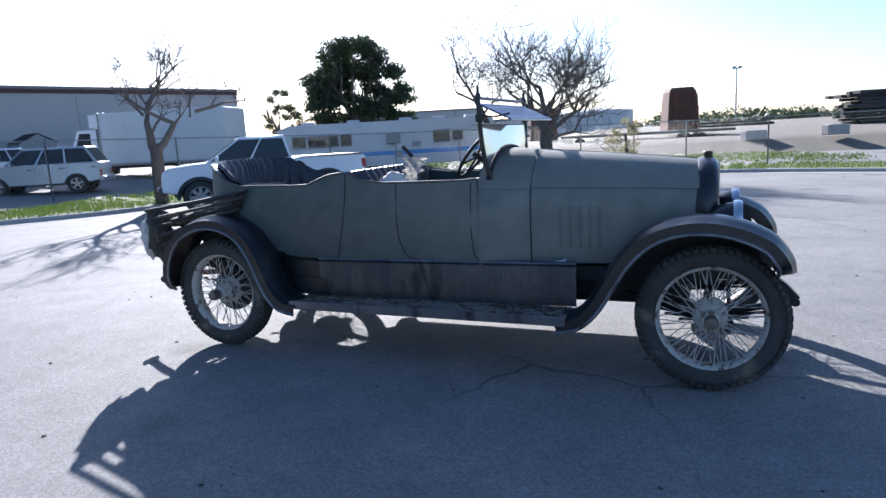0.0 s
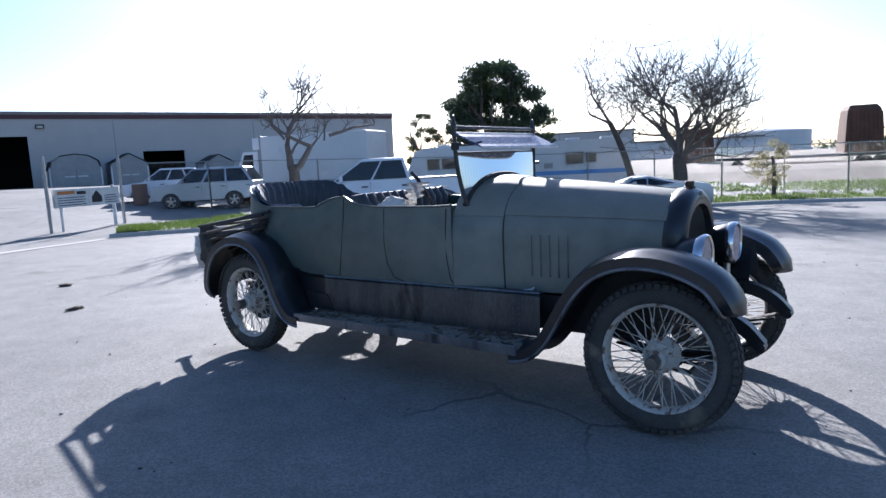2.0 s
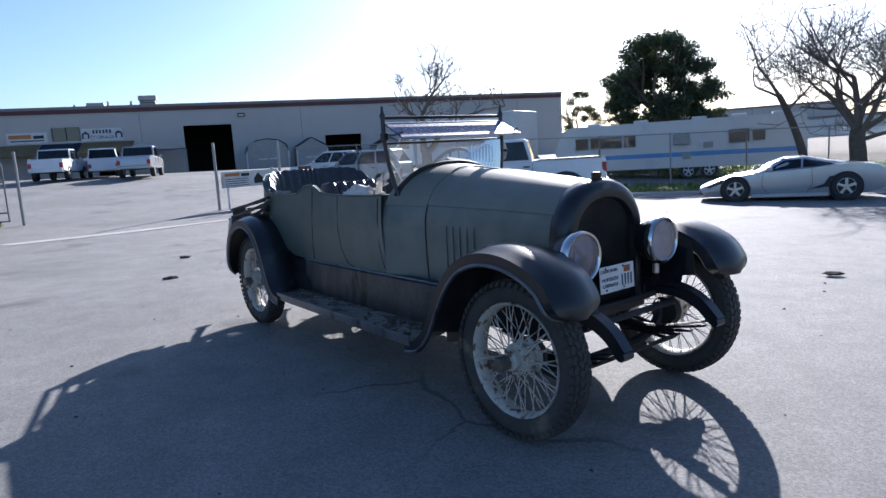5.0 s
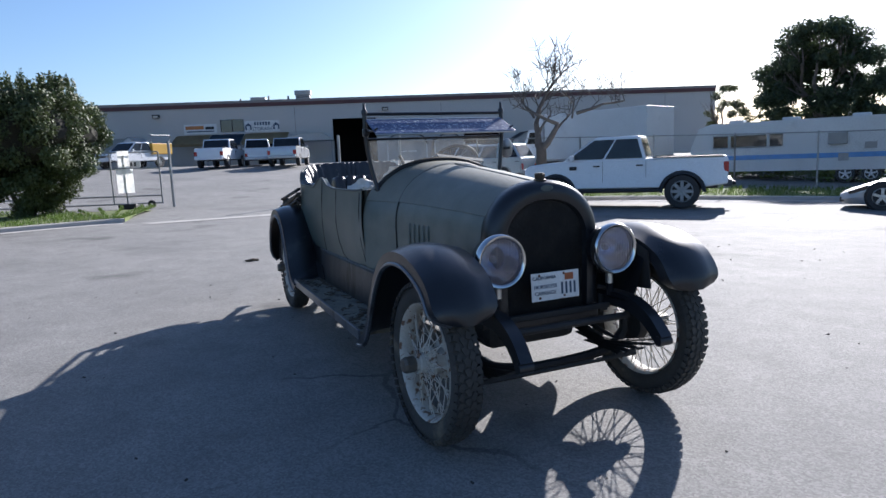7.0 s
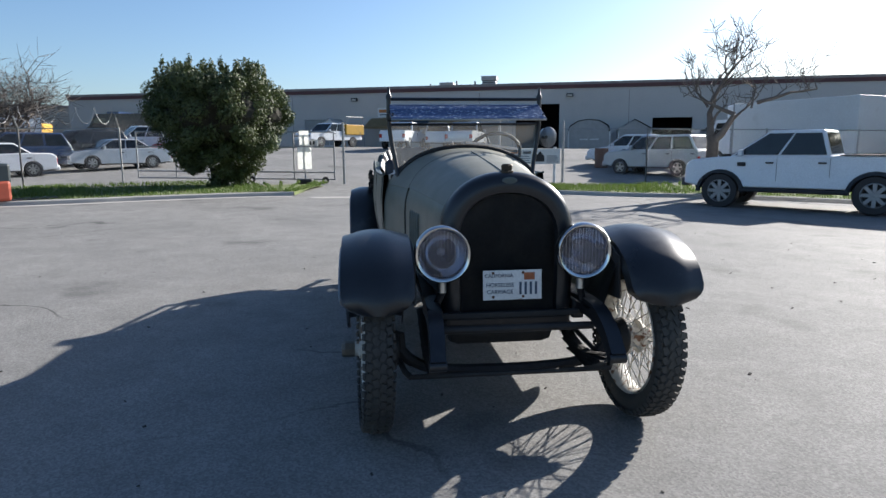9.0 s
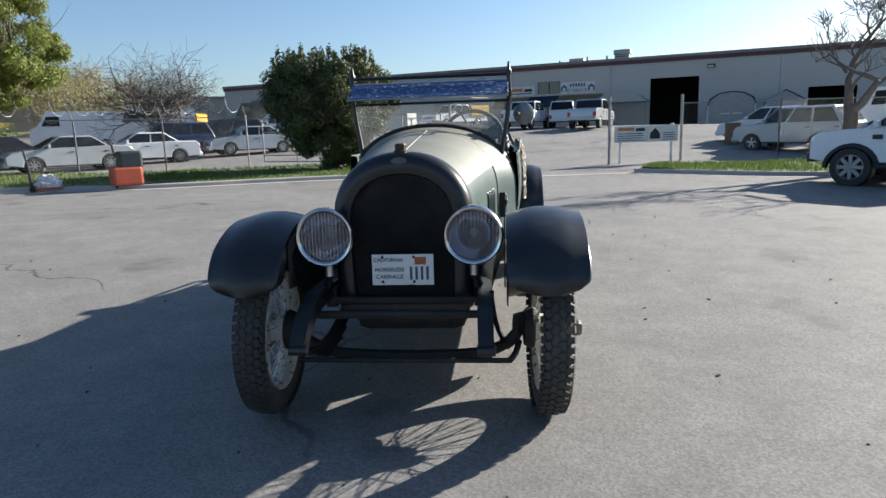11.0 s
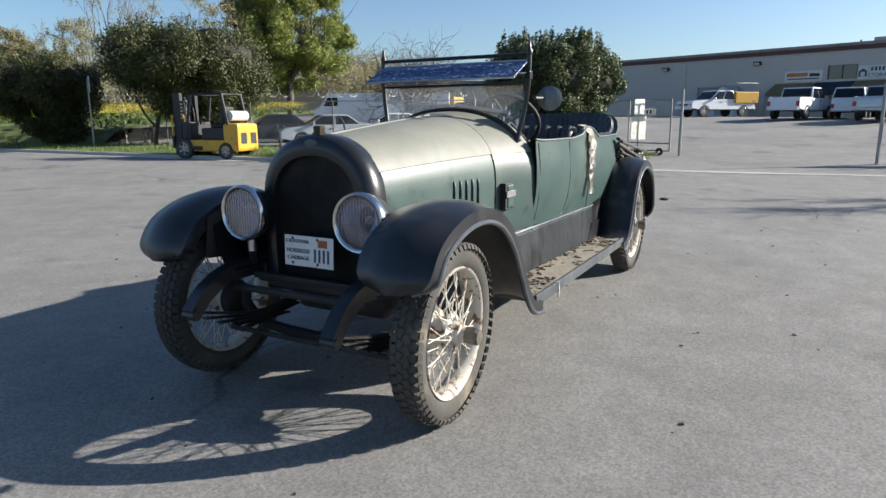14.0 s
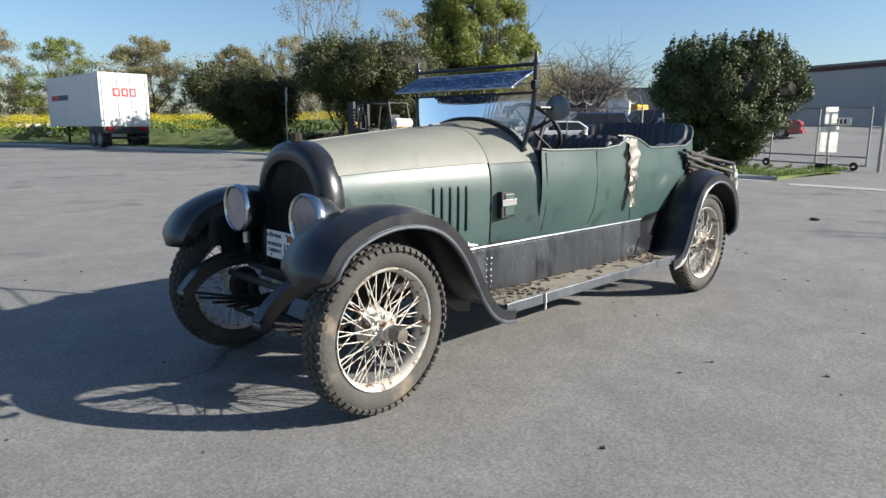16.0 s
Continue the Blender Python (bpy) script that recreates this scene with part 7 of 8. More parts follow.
# no-parking style sign by the road
ss_ = thing("roadside_sign", on(-20.6, -12.8, 40), "small white sign on a thin leaning metal post", "sign")
part("post", bmtube([(0.0, 0, -0.1), (0.06, 0, 2.9)], 0.03, 6), GALV, ss_)
part("panel", bmbox((-0.2, 0.035, 2.35), (0.32, 0.05, 3.0), 0.003), SIGNW, ss_)
part("text_bar", bmbox((-0.12, 0.05, 2.75), (0.24, 0.054, 2.83)), INK, ss_)
part("text_bar", bmbox((-0.12, 0.05, 2.5), (0.24, 0.054, 2.56)), INK, ss_)
part("text_bar", bmbox((-0.12, 0.031, 2.75), (0.24, 0.035, 2.83)), INK, ss_)
bin_ = part("trash_barrel", lathe(bmesh.new(), [(0, 0.02), (0.26, 0.0), (0.3, 0.02), (0.32, 0.9), (0.3, 0.92), (0.28, 0.88), (0.25, 0.1), (0, 0.08)], 20, "z"), mat("brown_barrel", (0.2, 0.11, 0.075), None, 5, 0.8), smooth=40)
bin_.matrix_basis = on(-19.0, 23.6)
tagged(bin_, "brown plastic trash barrel in the yard", "barrel")


# ---- plants ----
def leaves(name, centres, n, size, material, parent, seed, label="", shell=0.75, twist=1.0):
    """Many small leaf blades scattered in clumps; each clump is (centre, radii)."""
    rnd = np.random.default_rng(seed)
    vol = np.array([r[0] * r[1] * r[2] for _, r in centres]) ** 0.67
    pick = rnd.choice(len(centres), n, p=vol / vol.sum())
    C = np.array([c for c, _ in centres])[pick]
    R = np.array([r for _, r in centres])[pick]
    d = rnd.normal(size=(n, 3))
    d /= np.linalg.norm(d, axis=1)[:, None]
    rad = shell + (1.08 - shell) * rnd.random(n) ** 0.6
    rad = np.where(rnd.random(n) < 0.25, rnd.random(n) ** 0.5, rad)
    pos = C + d * R * rad[:, None]
    a = rnd.normal(size=(n, 3)); a /= np.linalg.norm(a, axis=1)[:, None]
    b = np.cross(a, d + 0.3 * rnd.normal(size=(n, 3)))
    b /= np.maximum(np.linalg.norm(b, axis=1), 1e-6)[:, None]
    s = size * (0.6 + 0.8 * rnd.random(n))[:, None]
    v = np.stack([pos - a * s, pos + b * s * 0.42, pos + a * s, pos - b * s * 0.42], 1).reshape(-1, 3)
    me = bpy.data.meshes.new(name)
    me.from_pydata(v.tolist(), [], np.arange(4 * n).reshape(-1, 4).tolist())
    me.materials.append(material)
    ob = new(name, me)
    if parent:
        ob.parent = parent
    tagged(ob, label, kind="stuff")
    return ob


TWIG_R = 0.009     # thinnest twig


def limbs(bm, start, way, length, radius, depth, rnd, spread, tips, up=0.15, kids=(2, 3), shrink=0.72):
    """Tapered limbs that fork; collects the tips."""
    pts = [Vector(start)]
    d = Vector(way).normalized()
    n = 4
    for k in range(n):
        d = (d + Vector((rnd.uniform(-1, 1), rnd.uniform(-1, 1), rnd.uniform(-0.6, 1) * 0.8 + up)) * 0.2).normalized()
        pts.append(pts[-1] + d * length / n)
    end = radius * 0.62
    tube(bm, pts, max(radius, TWIG_R), 7 if radius > 0.05 else (5 if radius > 0.015 else 3), max(end, TWIG_R * 0.7))
    tips.append(pts[-1])
    if depth == 0:
        return
    for k in range(rnd.randint(*kids)):
        q = pts[-1] if k == 0 else pts[rnd.randint(2, n)]
        v = Vector((rnd.uniform(-1, 1), rnd.uniform(-1, 1), rnd.uniform(-0.5, 0.9) + up))
        nd = (d * (1 - spread) + v.normalized() * spread).normalized()
        limbs(bm, q, nd, length * shrink * rnd.uniform(0.75, 1.15), end * (0.92 if k == 0 else 0.68), depth - 1, rnd, spread, tips, up, kids, shrink)


def bare_tree(name, m, label, trunk, starts, depth, seed, spread=0.5, kids=(2, 3), shrink=0.72, up=0.15, grow=1.0):
    """trunk: points and radii; starts: (point, way, length, radius)."""
    t = thing(name, m, label, "tree")
    rnd = random.Random(seed)
    bm = bmesh.new()
    tube(bm, spline(trunk[0], 12), trunk[1], 10, trunk[2])
    part("trunk", fix(bm), BARK, t, smooth=60)
    tips = []
    for s, w, L, r in starts:
        bm = bmesh.new()
        limbs(bm, s, w, L * grow, r, depth, rnd, spread, tips, up, kids, shrink)
        part("limb", fix(bm), TWIG, t, smooth=60)
    return t, tips


# hard-pruned bare tree beside the pickup: one trunk, leaning limb, sparse shoots
t1, tips = bare_tree("bare_tree", on(-8.9, 18.9), "leafless pruned tree with stubby limbs on the verge", ([(0, 0, -0.1), (-0.02, 0, 0.8), (0.0, 0.0, 1.6), (-0.05, 0, 1.85)], 0.2, 0.16),
    [((-0.1, 0, 1.75), (-0.05, 0, 1), 1.25, 0.13), ((0.05, 0, 1.7), (0.9, 0.3, 0.8), 1.5, 0.12), ((-0.15, 0, 2.75), (0.5, 0, 1), 1.5, 0.075), ((1.15, 0.35, 2.75), (1, 0.3, 0.12), 1.4, 0.06), ((1.0, 0.3, 2.6), (0.1, 0.1, 1), 1.0, 0.035), ((-0.25, 0, 2.7), (-0.7, 0, 0.8), 0.9, 0.045), ((-0.1, 0, 3.3), (0.7, 0.2, 0.9), 0.9, 0.035)], 4, 11, 0.62, (2, 4), 0.82, 0.1, 0.62)
# spreading bare tree beyond the north kerb
t2, tips = bare_tree("bare_tree", on(3.3, 24.8), "spreading leafless tree with a broad twiggy crown", ([(0, 0, -0.2), (0.03, 0, 0.9), (-0.02, 0, 1.5), (0, 0, 1.8)], 0.27, 0.22),
    [((0, 0, 1.7), (-0.9, 0.1, 1.1), 1.75, 0.11), ((0, 0, 1.8), (-0.2, 0, 1), 2.2, 0.12), ((0, 0, 1.7), (0.9, 0.2, 0.7), 1.8, 0.11), ((0, 0, 1.6), (0.5, -0.6, 1), 1.7, 0.09), ((0, 0, 1.5), (1, 0.3, 0.2), 1.6, 0.08), ((0, 0, 1.8), (-0.6, 0.5, 0.9), 1.8, 0.09), ((0, 0, 1.8), (0.3, 0.3, 1), 2.0, 0.1)], 4, 23, 0.56, (3, 5), 0.84, 0.05, 0.74)
t3, tips = bare_tree("bare_tree", on(1.5, 28.5), "slim leaning leafless tree behind the fence", ([(0.4, 0, -0.2), (0.1, 0, 1.2), (-0.3, 0, 2.4), (-0.7, 0, 3.3)], 0.17, 0.11),
    [((-0.7, 0, 3.3), (-0.4, 0, 1), 1.8, 0.07), ((-0.4, 0, 2.7), (0.8, 0, 1), 1.5, 0.055), ((-0.65, 0, 3.2), (-0.9, 0.3, 0.6), 1.4, 0.06)], 4, 31, 0.58, (3, 4), 0.84, 0.08, 0.75)
# round-headed bare tree in the west yard
t4, tips = bare_tree("bare_tree", on(-33.5, -1.4), "old leafless tree with a dense twiggy crown in the yard", ([(0, 0, -0.2), (0.05, 0, 0.9), (0.0, 0, 1.5)], 0.34, 0.28),
    [((0, 0, 1.4), (math.cos(a) * 0.9, math.sin(a) * 0.9, 0.6 + 0.4 * (k % 2)), 2.2, 0.12) for k, a in enumerate([0.3, 1.3, 2.3, 3.4, 4.4, 5.4])] + [((0, 0, 1.5), (0.1, 0.1, 1), 2.2, 0.13)], 4, 41, 0.66, (3, 5), 0.85, -0.05, 0.72)


def bush(name, m, label, clumps, n, size, material, stems, seed, core=None):
    b = thing(name, m, label, "bush")
    for s in stems:
        part("trunk", bmtube(spline(s, 10), 0.09, 8, 0.05), BARK, b, smooth=60)
    leaves("foliage", clumps, n, size, material, b, seed, shell=0.35)
    # solid inner blob, painted near-black to stand for shade inside the foliage
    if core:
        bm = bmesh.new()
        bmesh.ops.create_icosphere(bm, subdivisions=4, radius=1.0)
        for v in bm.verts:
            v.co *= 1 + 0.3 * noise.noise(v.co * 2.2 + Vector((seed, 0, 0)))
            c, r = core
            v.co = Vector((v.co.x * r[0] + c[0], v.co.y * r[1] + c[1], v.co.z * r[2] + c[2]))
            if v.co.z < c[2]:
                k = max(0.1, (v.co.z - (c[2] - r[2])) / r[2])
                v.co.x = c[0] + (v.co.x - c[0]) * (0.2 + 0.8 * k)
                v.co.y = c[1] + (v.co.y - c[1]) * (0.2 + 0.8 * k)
        part("branchwork", fix(bm), mat("core_shade_dark", (0.03, 0.028, 0.018), None, 6, 0.95), b)
    return b


def vase(w, hgt, base, seed, n=26, lean=(0.0, 0.0), foot=0.2, wide=0.5, sprigs=40):
    """Clumps in a shape narrow at the foot and wide at the crown, with shoots standing out of the top."""
    rnd = random.Random(seed)
    out = []
    for k in range(n + sprigs):
        u = rnd.random() ** 0.8 if k < n else rnd.uniform(0.93, 1.0)
        env = foot + (1 - foot) * min(u / wide, 1.0) ** 0.85
        env *= 1 - 0.22 * max(0.0, (u - 0.75) / 0.25) ** 2
        cr = w * rnd.uniform(0.12, 0.2) * (0.45 + 0.55 * env)
        a = rnd.random() * 6.283
        q = rnd.random() ** 0.4 * max(w * env - cr, 0.02)
        x, y = q * math.cos(a) + lean[0] * u, q * math.sin(a) + lean[1] * u
        if k < n:
            out.append(((x, y, base + u * (hgt - base - cr)), (cr, cr, cr * 0.85)))
        else:
            out.append(((x, y, hgt - 0.12 + rnd.uniform(-0.15, 0.12)), (0.08, 0.08, rnd.uniform(0.16, 0.34))))
    return out


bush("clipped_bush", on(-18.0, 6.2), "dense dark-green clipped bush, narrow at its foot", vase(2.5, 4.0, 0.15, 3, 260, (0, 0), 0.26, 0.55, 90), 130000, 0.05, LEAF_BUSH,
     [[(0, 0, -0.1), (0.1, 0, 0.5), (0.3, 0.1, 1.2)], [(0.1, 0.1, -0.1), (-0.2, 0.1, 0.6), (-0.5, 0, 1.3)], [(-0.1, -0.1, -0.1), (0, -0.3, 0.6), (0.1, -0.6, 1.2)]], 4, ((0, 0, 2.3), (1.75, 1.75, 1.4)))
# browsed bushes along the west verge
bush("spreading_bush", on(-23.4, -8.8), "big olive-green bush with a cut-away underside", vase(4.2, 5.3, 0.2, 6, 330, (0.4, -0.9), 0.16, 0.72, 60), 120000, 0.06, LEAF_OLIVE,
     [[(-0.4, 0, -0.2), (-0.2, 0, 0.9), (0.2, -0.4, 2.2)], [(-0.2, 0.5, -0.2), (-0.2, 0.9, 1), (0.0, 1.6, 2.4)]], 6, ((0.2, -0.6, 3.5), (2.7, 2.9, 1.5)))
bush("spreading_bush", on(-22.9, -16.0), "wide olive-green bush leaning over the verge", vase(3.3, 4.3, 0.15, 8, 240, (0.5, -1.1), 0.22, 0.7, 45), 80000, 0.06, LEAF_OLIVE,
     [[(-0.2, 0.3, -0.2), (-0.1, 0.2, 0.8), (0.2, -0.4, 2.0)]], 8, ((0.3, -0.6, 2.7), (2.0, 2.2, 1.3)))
t5, tips = bare_tree("small_tree", on(-24.2, -12.2), "small multi-stemmed tree with thin twigs on the verge", ([(0, 0, -0.1), (-0.1, 0.1, 0.7), (-0.25, 0.2, 1.4)], 0.09, 0.07),
    [((-0.25, 0.2, 1.4), (-0.4, 0.3, 1), 1.4, 0.06), ((-0.1, 0.1, 0.8), (0.5, -0.6, 1), 1.6, 0.06), ((0, 0, 0.4), (0.2, 0.6, 1), 1.6, 0.05)], 4, 51, 0.42)
leaves("foliage", [((p.x, p.y, p.z), (0.3, 0.3, 0.3)) for p in tips[::3]], 5000, 0.05, LEAF_PALE, t5, 52)


def leafy_tree(name, m, label, hgt, clumps, n, size, material, seed, depth=3, trunk_r=0.3):
    t = thing(name, m, label, "tree")
    rnd = random.Random(seed)
    part("trunk", bmtube(spline([(0, 0, -0.3), (0.1, 0, hgt * 0.18), (0, 0.1, hgt * 0.4)], 8), trunk_r, 8, trunk_r * 0.7), BARK, t, smooth=60)
    tips = []
    for k in range(7):
        a = k * 0.9
        bm = bmesh.new()
        limbs(bm, (0, 0, hgt * (0.22 + 0.03 * k)), (math.cos(a), math.sin(a), 1.2), hgt * 0.24, trunk_r * 0.45, depth, rnd, 0.4, tips)
        part("limb", fix(bm), TWIG, t, smooth=60)
    leaves("crown", clumps, n, size, material, t, seed, shell=0.25)
    return t


def cloud(w, hgt, z0, n, seed, cr=0.3):
    rnd = random.Random(seed)
    out = []
    for _ in range(n):
        u = rnd.random()
        env = math.sin(math.pi * (0.12 + 0.8 * u)) ** 0.7
        a, q = rnd.random() * 6.283, rnd.random() ** 0.5 * w * env * 0.85
        r = w * rnd.uniform(cr * 0.6, cr)
        out.append(((q * math.cos(a), q * math.sin(a), z0 + u * (hgt - z0 - r)), (r, r, r * 0.75)))
    return out


rnd = random.Random(611)
ever = []
for _ in range(190):
    u = rnd.random()
    half = 3.7 * (1 - 0.5 * max(0.0, u - 0.35) / 0.65) * (0.8 + 0.2 * min(1.0, u / 0.15))
    a_, q = rnd.random() * 6.283, rnd.random() ** 0.42 * half
    x, y = q * math.cos(a_), q * math.sin(a_)
    lobe = 0.45 * math.cos(x * 1.75) - 0.45
    r = rnd.uniform(0.35, 0.68)
    ever.append(((x, y, 0.9 + u * 6.4 + lobe * u), (r * rnd.uniform(0.9, 1.5), r * 1.2, r * 0.75)))
leafy_tree("evergreen_tree", on(-6.0, 39.0), "broad dark evergreen tree behind the trailers", 7.5, ever, 60000, 0.095, LEAF_DARK, 61, 4, 0.35)
leafy_tree("young_tree", on(-10.4, 37.5), "pale green young tree beside the evergreen", 5, cloud(1.6, 4.6, 1.2, 30, 62, 0.22), 6000, 0.06, LEAF_OLIVE, 62, 2, 0.12)
leafy_tree("willow_tree", on(-53.0, -16.0), "tall fresh-green tree in spring leaf", 14, cloud(6.6, 14.0, 3.0, 190, 63, 0.17), 85000, 0.13, LEAF_SPRING, 63, 4, 0.4)
leafy_tree("dark_tree", on(-56.0, -20.0), "tall darker green tree behind the bushes", 13, cloud(4.0, 13.0, 3.0, 40, 64, 0.26), 36000, 0.14, LEAF_DARK, 64, 3, 0.35)
for k, (x, y, hgt, w, mt, nn_) in enumerate([(-46, -27.5, 15.0, 5.6, LEAF_PALE, 4200), (-44, -36, 8.5, 4.2, LEAF_PALE, 14000), (-41, -44, 9.5, 4.6, LEAF_PALE, 16000), (-38, -52, 9.5, 4.5, LEAF_SPRING, 12000), (-34, -60, 12.5, 6.0, LEAF_PALE, 20000), (-26, -66, 10.5, 5.5, LEAF_PALE, 18000), (-52, -36, 10.5, 4.6, LEAF_PALE, 7000), (-46, -20, 11.0, 4.4, LEAF_PALE, 3500)]):
    t, tips = bare_tree("woodland_tree", on(x, y), "slender tree coming into pale spring leaf", ([(0, 0, -0.3), (0.1, 0.1, hgt * 0.15), (0, 0, hgt * 0.3)], 0.2, 0.14),
        [((0, 0, hgt * (0.14 + 0.025 * j)), (math.cos(j * 1.1) * 0.7, math.sin(j * 1.1) * 0.7, 1.2), hgt * 0.27, 0.09) for j in range(6)], 4, 70 + k, 0.35, (2, 3), 0.72, 0.25)
    t["group"] = "trees at the woodland edge"
    leaves("crown", cloud(w, hgt, 0.4, 120, 80 + k, 0.17), int(nn_ * 2.2), 0.085, mt, t, 90 + k, shell=0.1)

# far woodland behind
rnd = random.Random(7)
cl = []
for k in range(170):
    a = radians(rnd.uniform(185, 262))
    d = rnd.uniform(72, 100)
    r = rnd.uniform(1.8, 3.4)
    x, y = d * math.cos(a), d * math.sin(a)
    cl.append(((x, y, terrain(x, y) + rnd.uniform(0.8, 7.0)), (r, r, r * 0.9)))
tagged(leaves("far_woodland", cl, 130000, 0.15, LEAF_PALE, None, 8, "", 0.1), "distant leafless brown woodland edge", "woodland", kind="stuff")
cl = []
for k in range(60):
    x = rnd.uniform(60, 140)
    y = 200 + rnd.uniform(-20, 30)
    cl.append(((x, y, rnd.uniform(0, 3.0)), (rnd.uniform(3, 7), 4, rnd.uniform(1.5, 2.8))))
tagged(leaves("far_treeline", cl, 9000, 0.6, LEAF_DARK, None, 9, "", 0.5), "low distant line of dark trees", "trees", kind="stuff")

# mustard field on a low bank beside the road
def field_h(x, y):
    d = smoothstep(0, 7, -(x + 20.5 + (y + 20) * -0.1))
    return 0.16 + 0.75 * d


FX = [-60 + 2 * k for k in range(21)]
FY = [-62 + 2 * k for k in range(25)]
vs, fs, idx = [], [], {}
for i, x in enumerate(FX):
    for j, y in enumerate(FY):
        idx[i, j] = len(vs)
        vs.append((x, y, terrain(x, y) + (field_h(x, y) + 0.1 * noise.noise((x * 0.3, y * 0.3, 0)) if x < -24 + (-0.1) * (y + 20) * -1 else -0.3)))
for i in range(len(FX) - 1):
    for j in range(len(FY) - 1):
        if FX[i] < -22 - 0.1 * (-20 - FY[j]):
            fs.append((idx[i, j], idx[i + 1, j], idx[i + 1, j + 1], idx[i, j + 1]))
tagged(raw("meadow", vs, fs, TURF, smooth=True), "rough grassy meadow behind the verge", "meadow", kind="structure")
rnd = random.Random(12)
for nm, mt, n, lo, hi, sz, lab in (("tall_grass", GRASSBLADE, 34000, 0.0, 0.45, 0.11, "tall rough green grass in the meadow"), ("mustard_flower", FLOWER, 52000, 0.42, 0.95, 0.04, "yellow wild mustard flowering in the meadow")):
    cl = []
    for _ in range(420):
        x, y = rnd.uniform(-52, -24), rnd.uniform(-56, -14)
        if nm == "mustard_flower" and (noise.noise((x * 0.16, y * 0.16, 2)) < -0.12):
            continue
        cl.append(((x, y, terrain(x, y) + field_h(x, y) + rnd.uniform(lo, hi) + 0.15), (1.1, 1.1, 0.22)))
    tagged(leaves(nm, cl, n, sz, mt, None, 13, "", 0.2), lab, "meadow plants", kind="stuff")

# weeds and a small yellow-green shrub by the north fence
cl = []
rnd = random.Random(17)
for _ in range(260):
    u = rnd.random()
    x = -14 + 32 * u
    y = 28.6 + 2.2 * math.sin(u * 3.0) + rnd.uniform(0, 9)
    cl.append(((x, y, terrain(x, y) + 0.15), (0.8, 0.8, 0.16)))
tagged(leaves("weeds", cl, 30000, 0.055, GRASSBLADE, None, 18, "", 0.2), "rough green weeds behind the north fence", "weeds", kind="stuff")
bush("shrub", on(6.6, 26.0), "thin yellow-green shrub by the fence", cloud(0.9, 2.5, 0.5, 16, 19, 0.35), 2600, 0.04, LEAF_PALE, [[(0, 0, -0.1), (0.05, 0, 0.7), (0, 0.1, 1.6)]], 19)

# ---- north yard ----
bank_v, bank_f = [], []
for i in range(41):
    x = -6 + 3.0 * i
    for k, (y, z) in enumerate(((38, -0.72), (40, -0.7), (43.5, 0.15), (46, 0.35), (75, 0.75), (110, 1.1))):
        bank_v.append((x, y - 0.12 * (x - 20) * (k < 4), z + 0.05 * noise.noise((x, k, 0)) - 0.3 * (x < 0)))
for i in range(40):
    for k in range(5):
        bank_f.append((i * 6 + k, (i + 1) * 6 + k, (i + 1) * 6 + k + 1, i * 6 + k + 1))
yard = raw("sand_yard", bank_v, bank_f, SAND, smooth=True)
yard.data.materials.append(EARTH)
for p in yard.data.polygons:
    if p.index % 5 in (0, 1):
        p.material_index = 1
tagged(yard, "bare sandy storage yard behind a low earth bank", "yard", kind="structure")

# rusty hopper tower
hp = thing("rusty_hopper", pose(18.9, 57.1, 0.7), "tall tapered rusty steel hopper on a trailer bed", "hopper")
bm = bmesh.new()
ring = lambda z, a, b: [Vector((x * a, y * b, z)) for x, y in ((-1, -0.8), (-0.8, -1), (0.8, -1), (1, -0.8), (1, 0.8), (0.8, 1), (-0.8, 1), (-1, 0.8))]
vs = grid(bm, [ring(0.0, 1.35, 1.35), ring(2.6, 1.2, 1.2), ring(3.4, 1.12, 1.12), ring(3.75, 0.9, 0.9)], close_v=True)
bm.faces.new(vs[0]); bm.faces.new(vs[-1])
part("tank", fix(bm), RUST, hp, smooth=20)
for k in range(9):
    x = -1.05 + 0.26 * k
    part("rib", bmtube([(x * 1.2, -1.37, 0.05), (x * 1.05, -1.17, 3.2)], 0.05, 5), RUST, hp)
for z in (0.5, 1.9):
    part("band", bmbox((-1.36 + z * 0.06, -1.4 + z * 0.06, z), (1.36 - z * 0.06, -1.32 + z * 0.06, z + 0.12)), RUST, hp)
bed = thing("flatbed_trailer", pose(15.0, 52.0, -0.1, 0, 0, -8), "low dark flatbed trailer in the yard", "trailer")
part("deck", bmbox((-7, -1.2, 0.85), (6, 1.2, 1.05), 0.02), TRIMBLK, bed)
for x in (2.5, 3.6, -5.5):
    for sy in (-1, 1):
        alloy(bed, x, sy * 1.0, 0.42, 0.3, RUST, sy, 5)
hp2 = copy_thing(hp, pose(7.8, 62.5, -0.2))
hp2["label"] = "tall tapered rusty steel hopper half hidden by a tree"

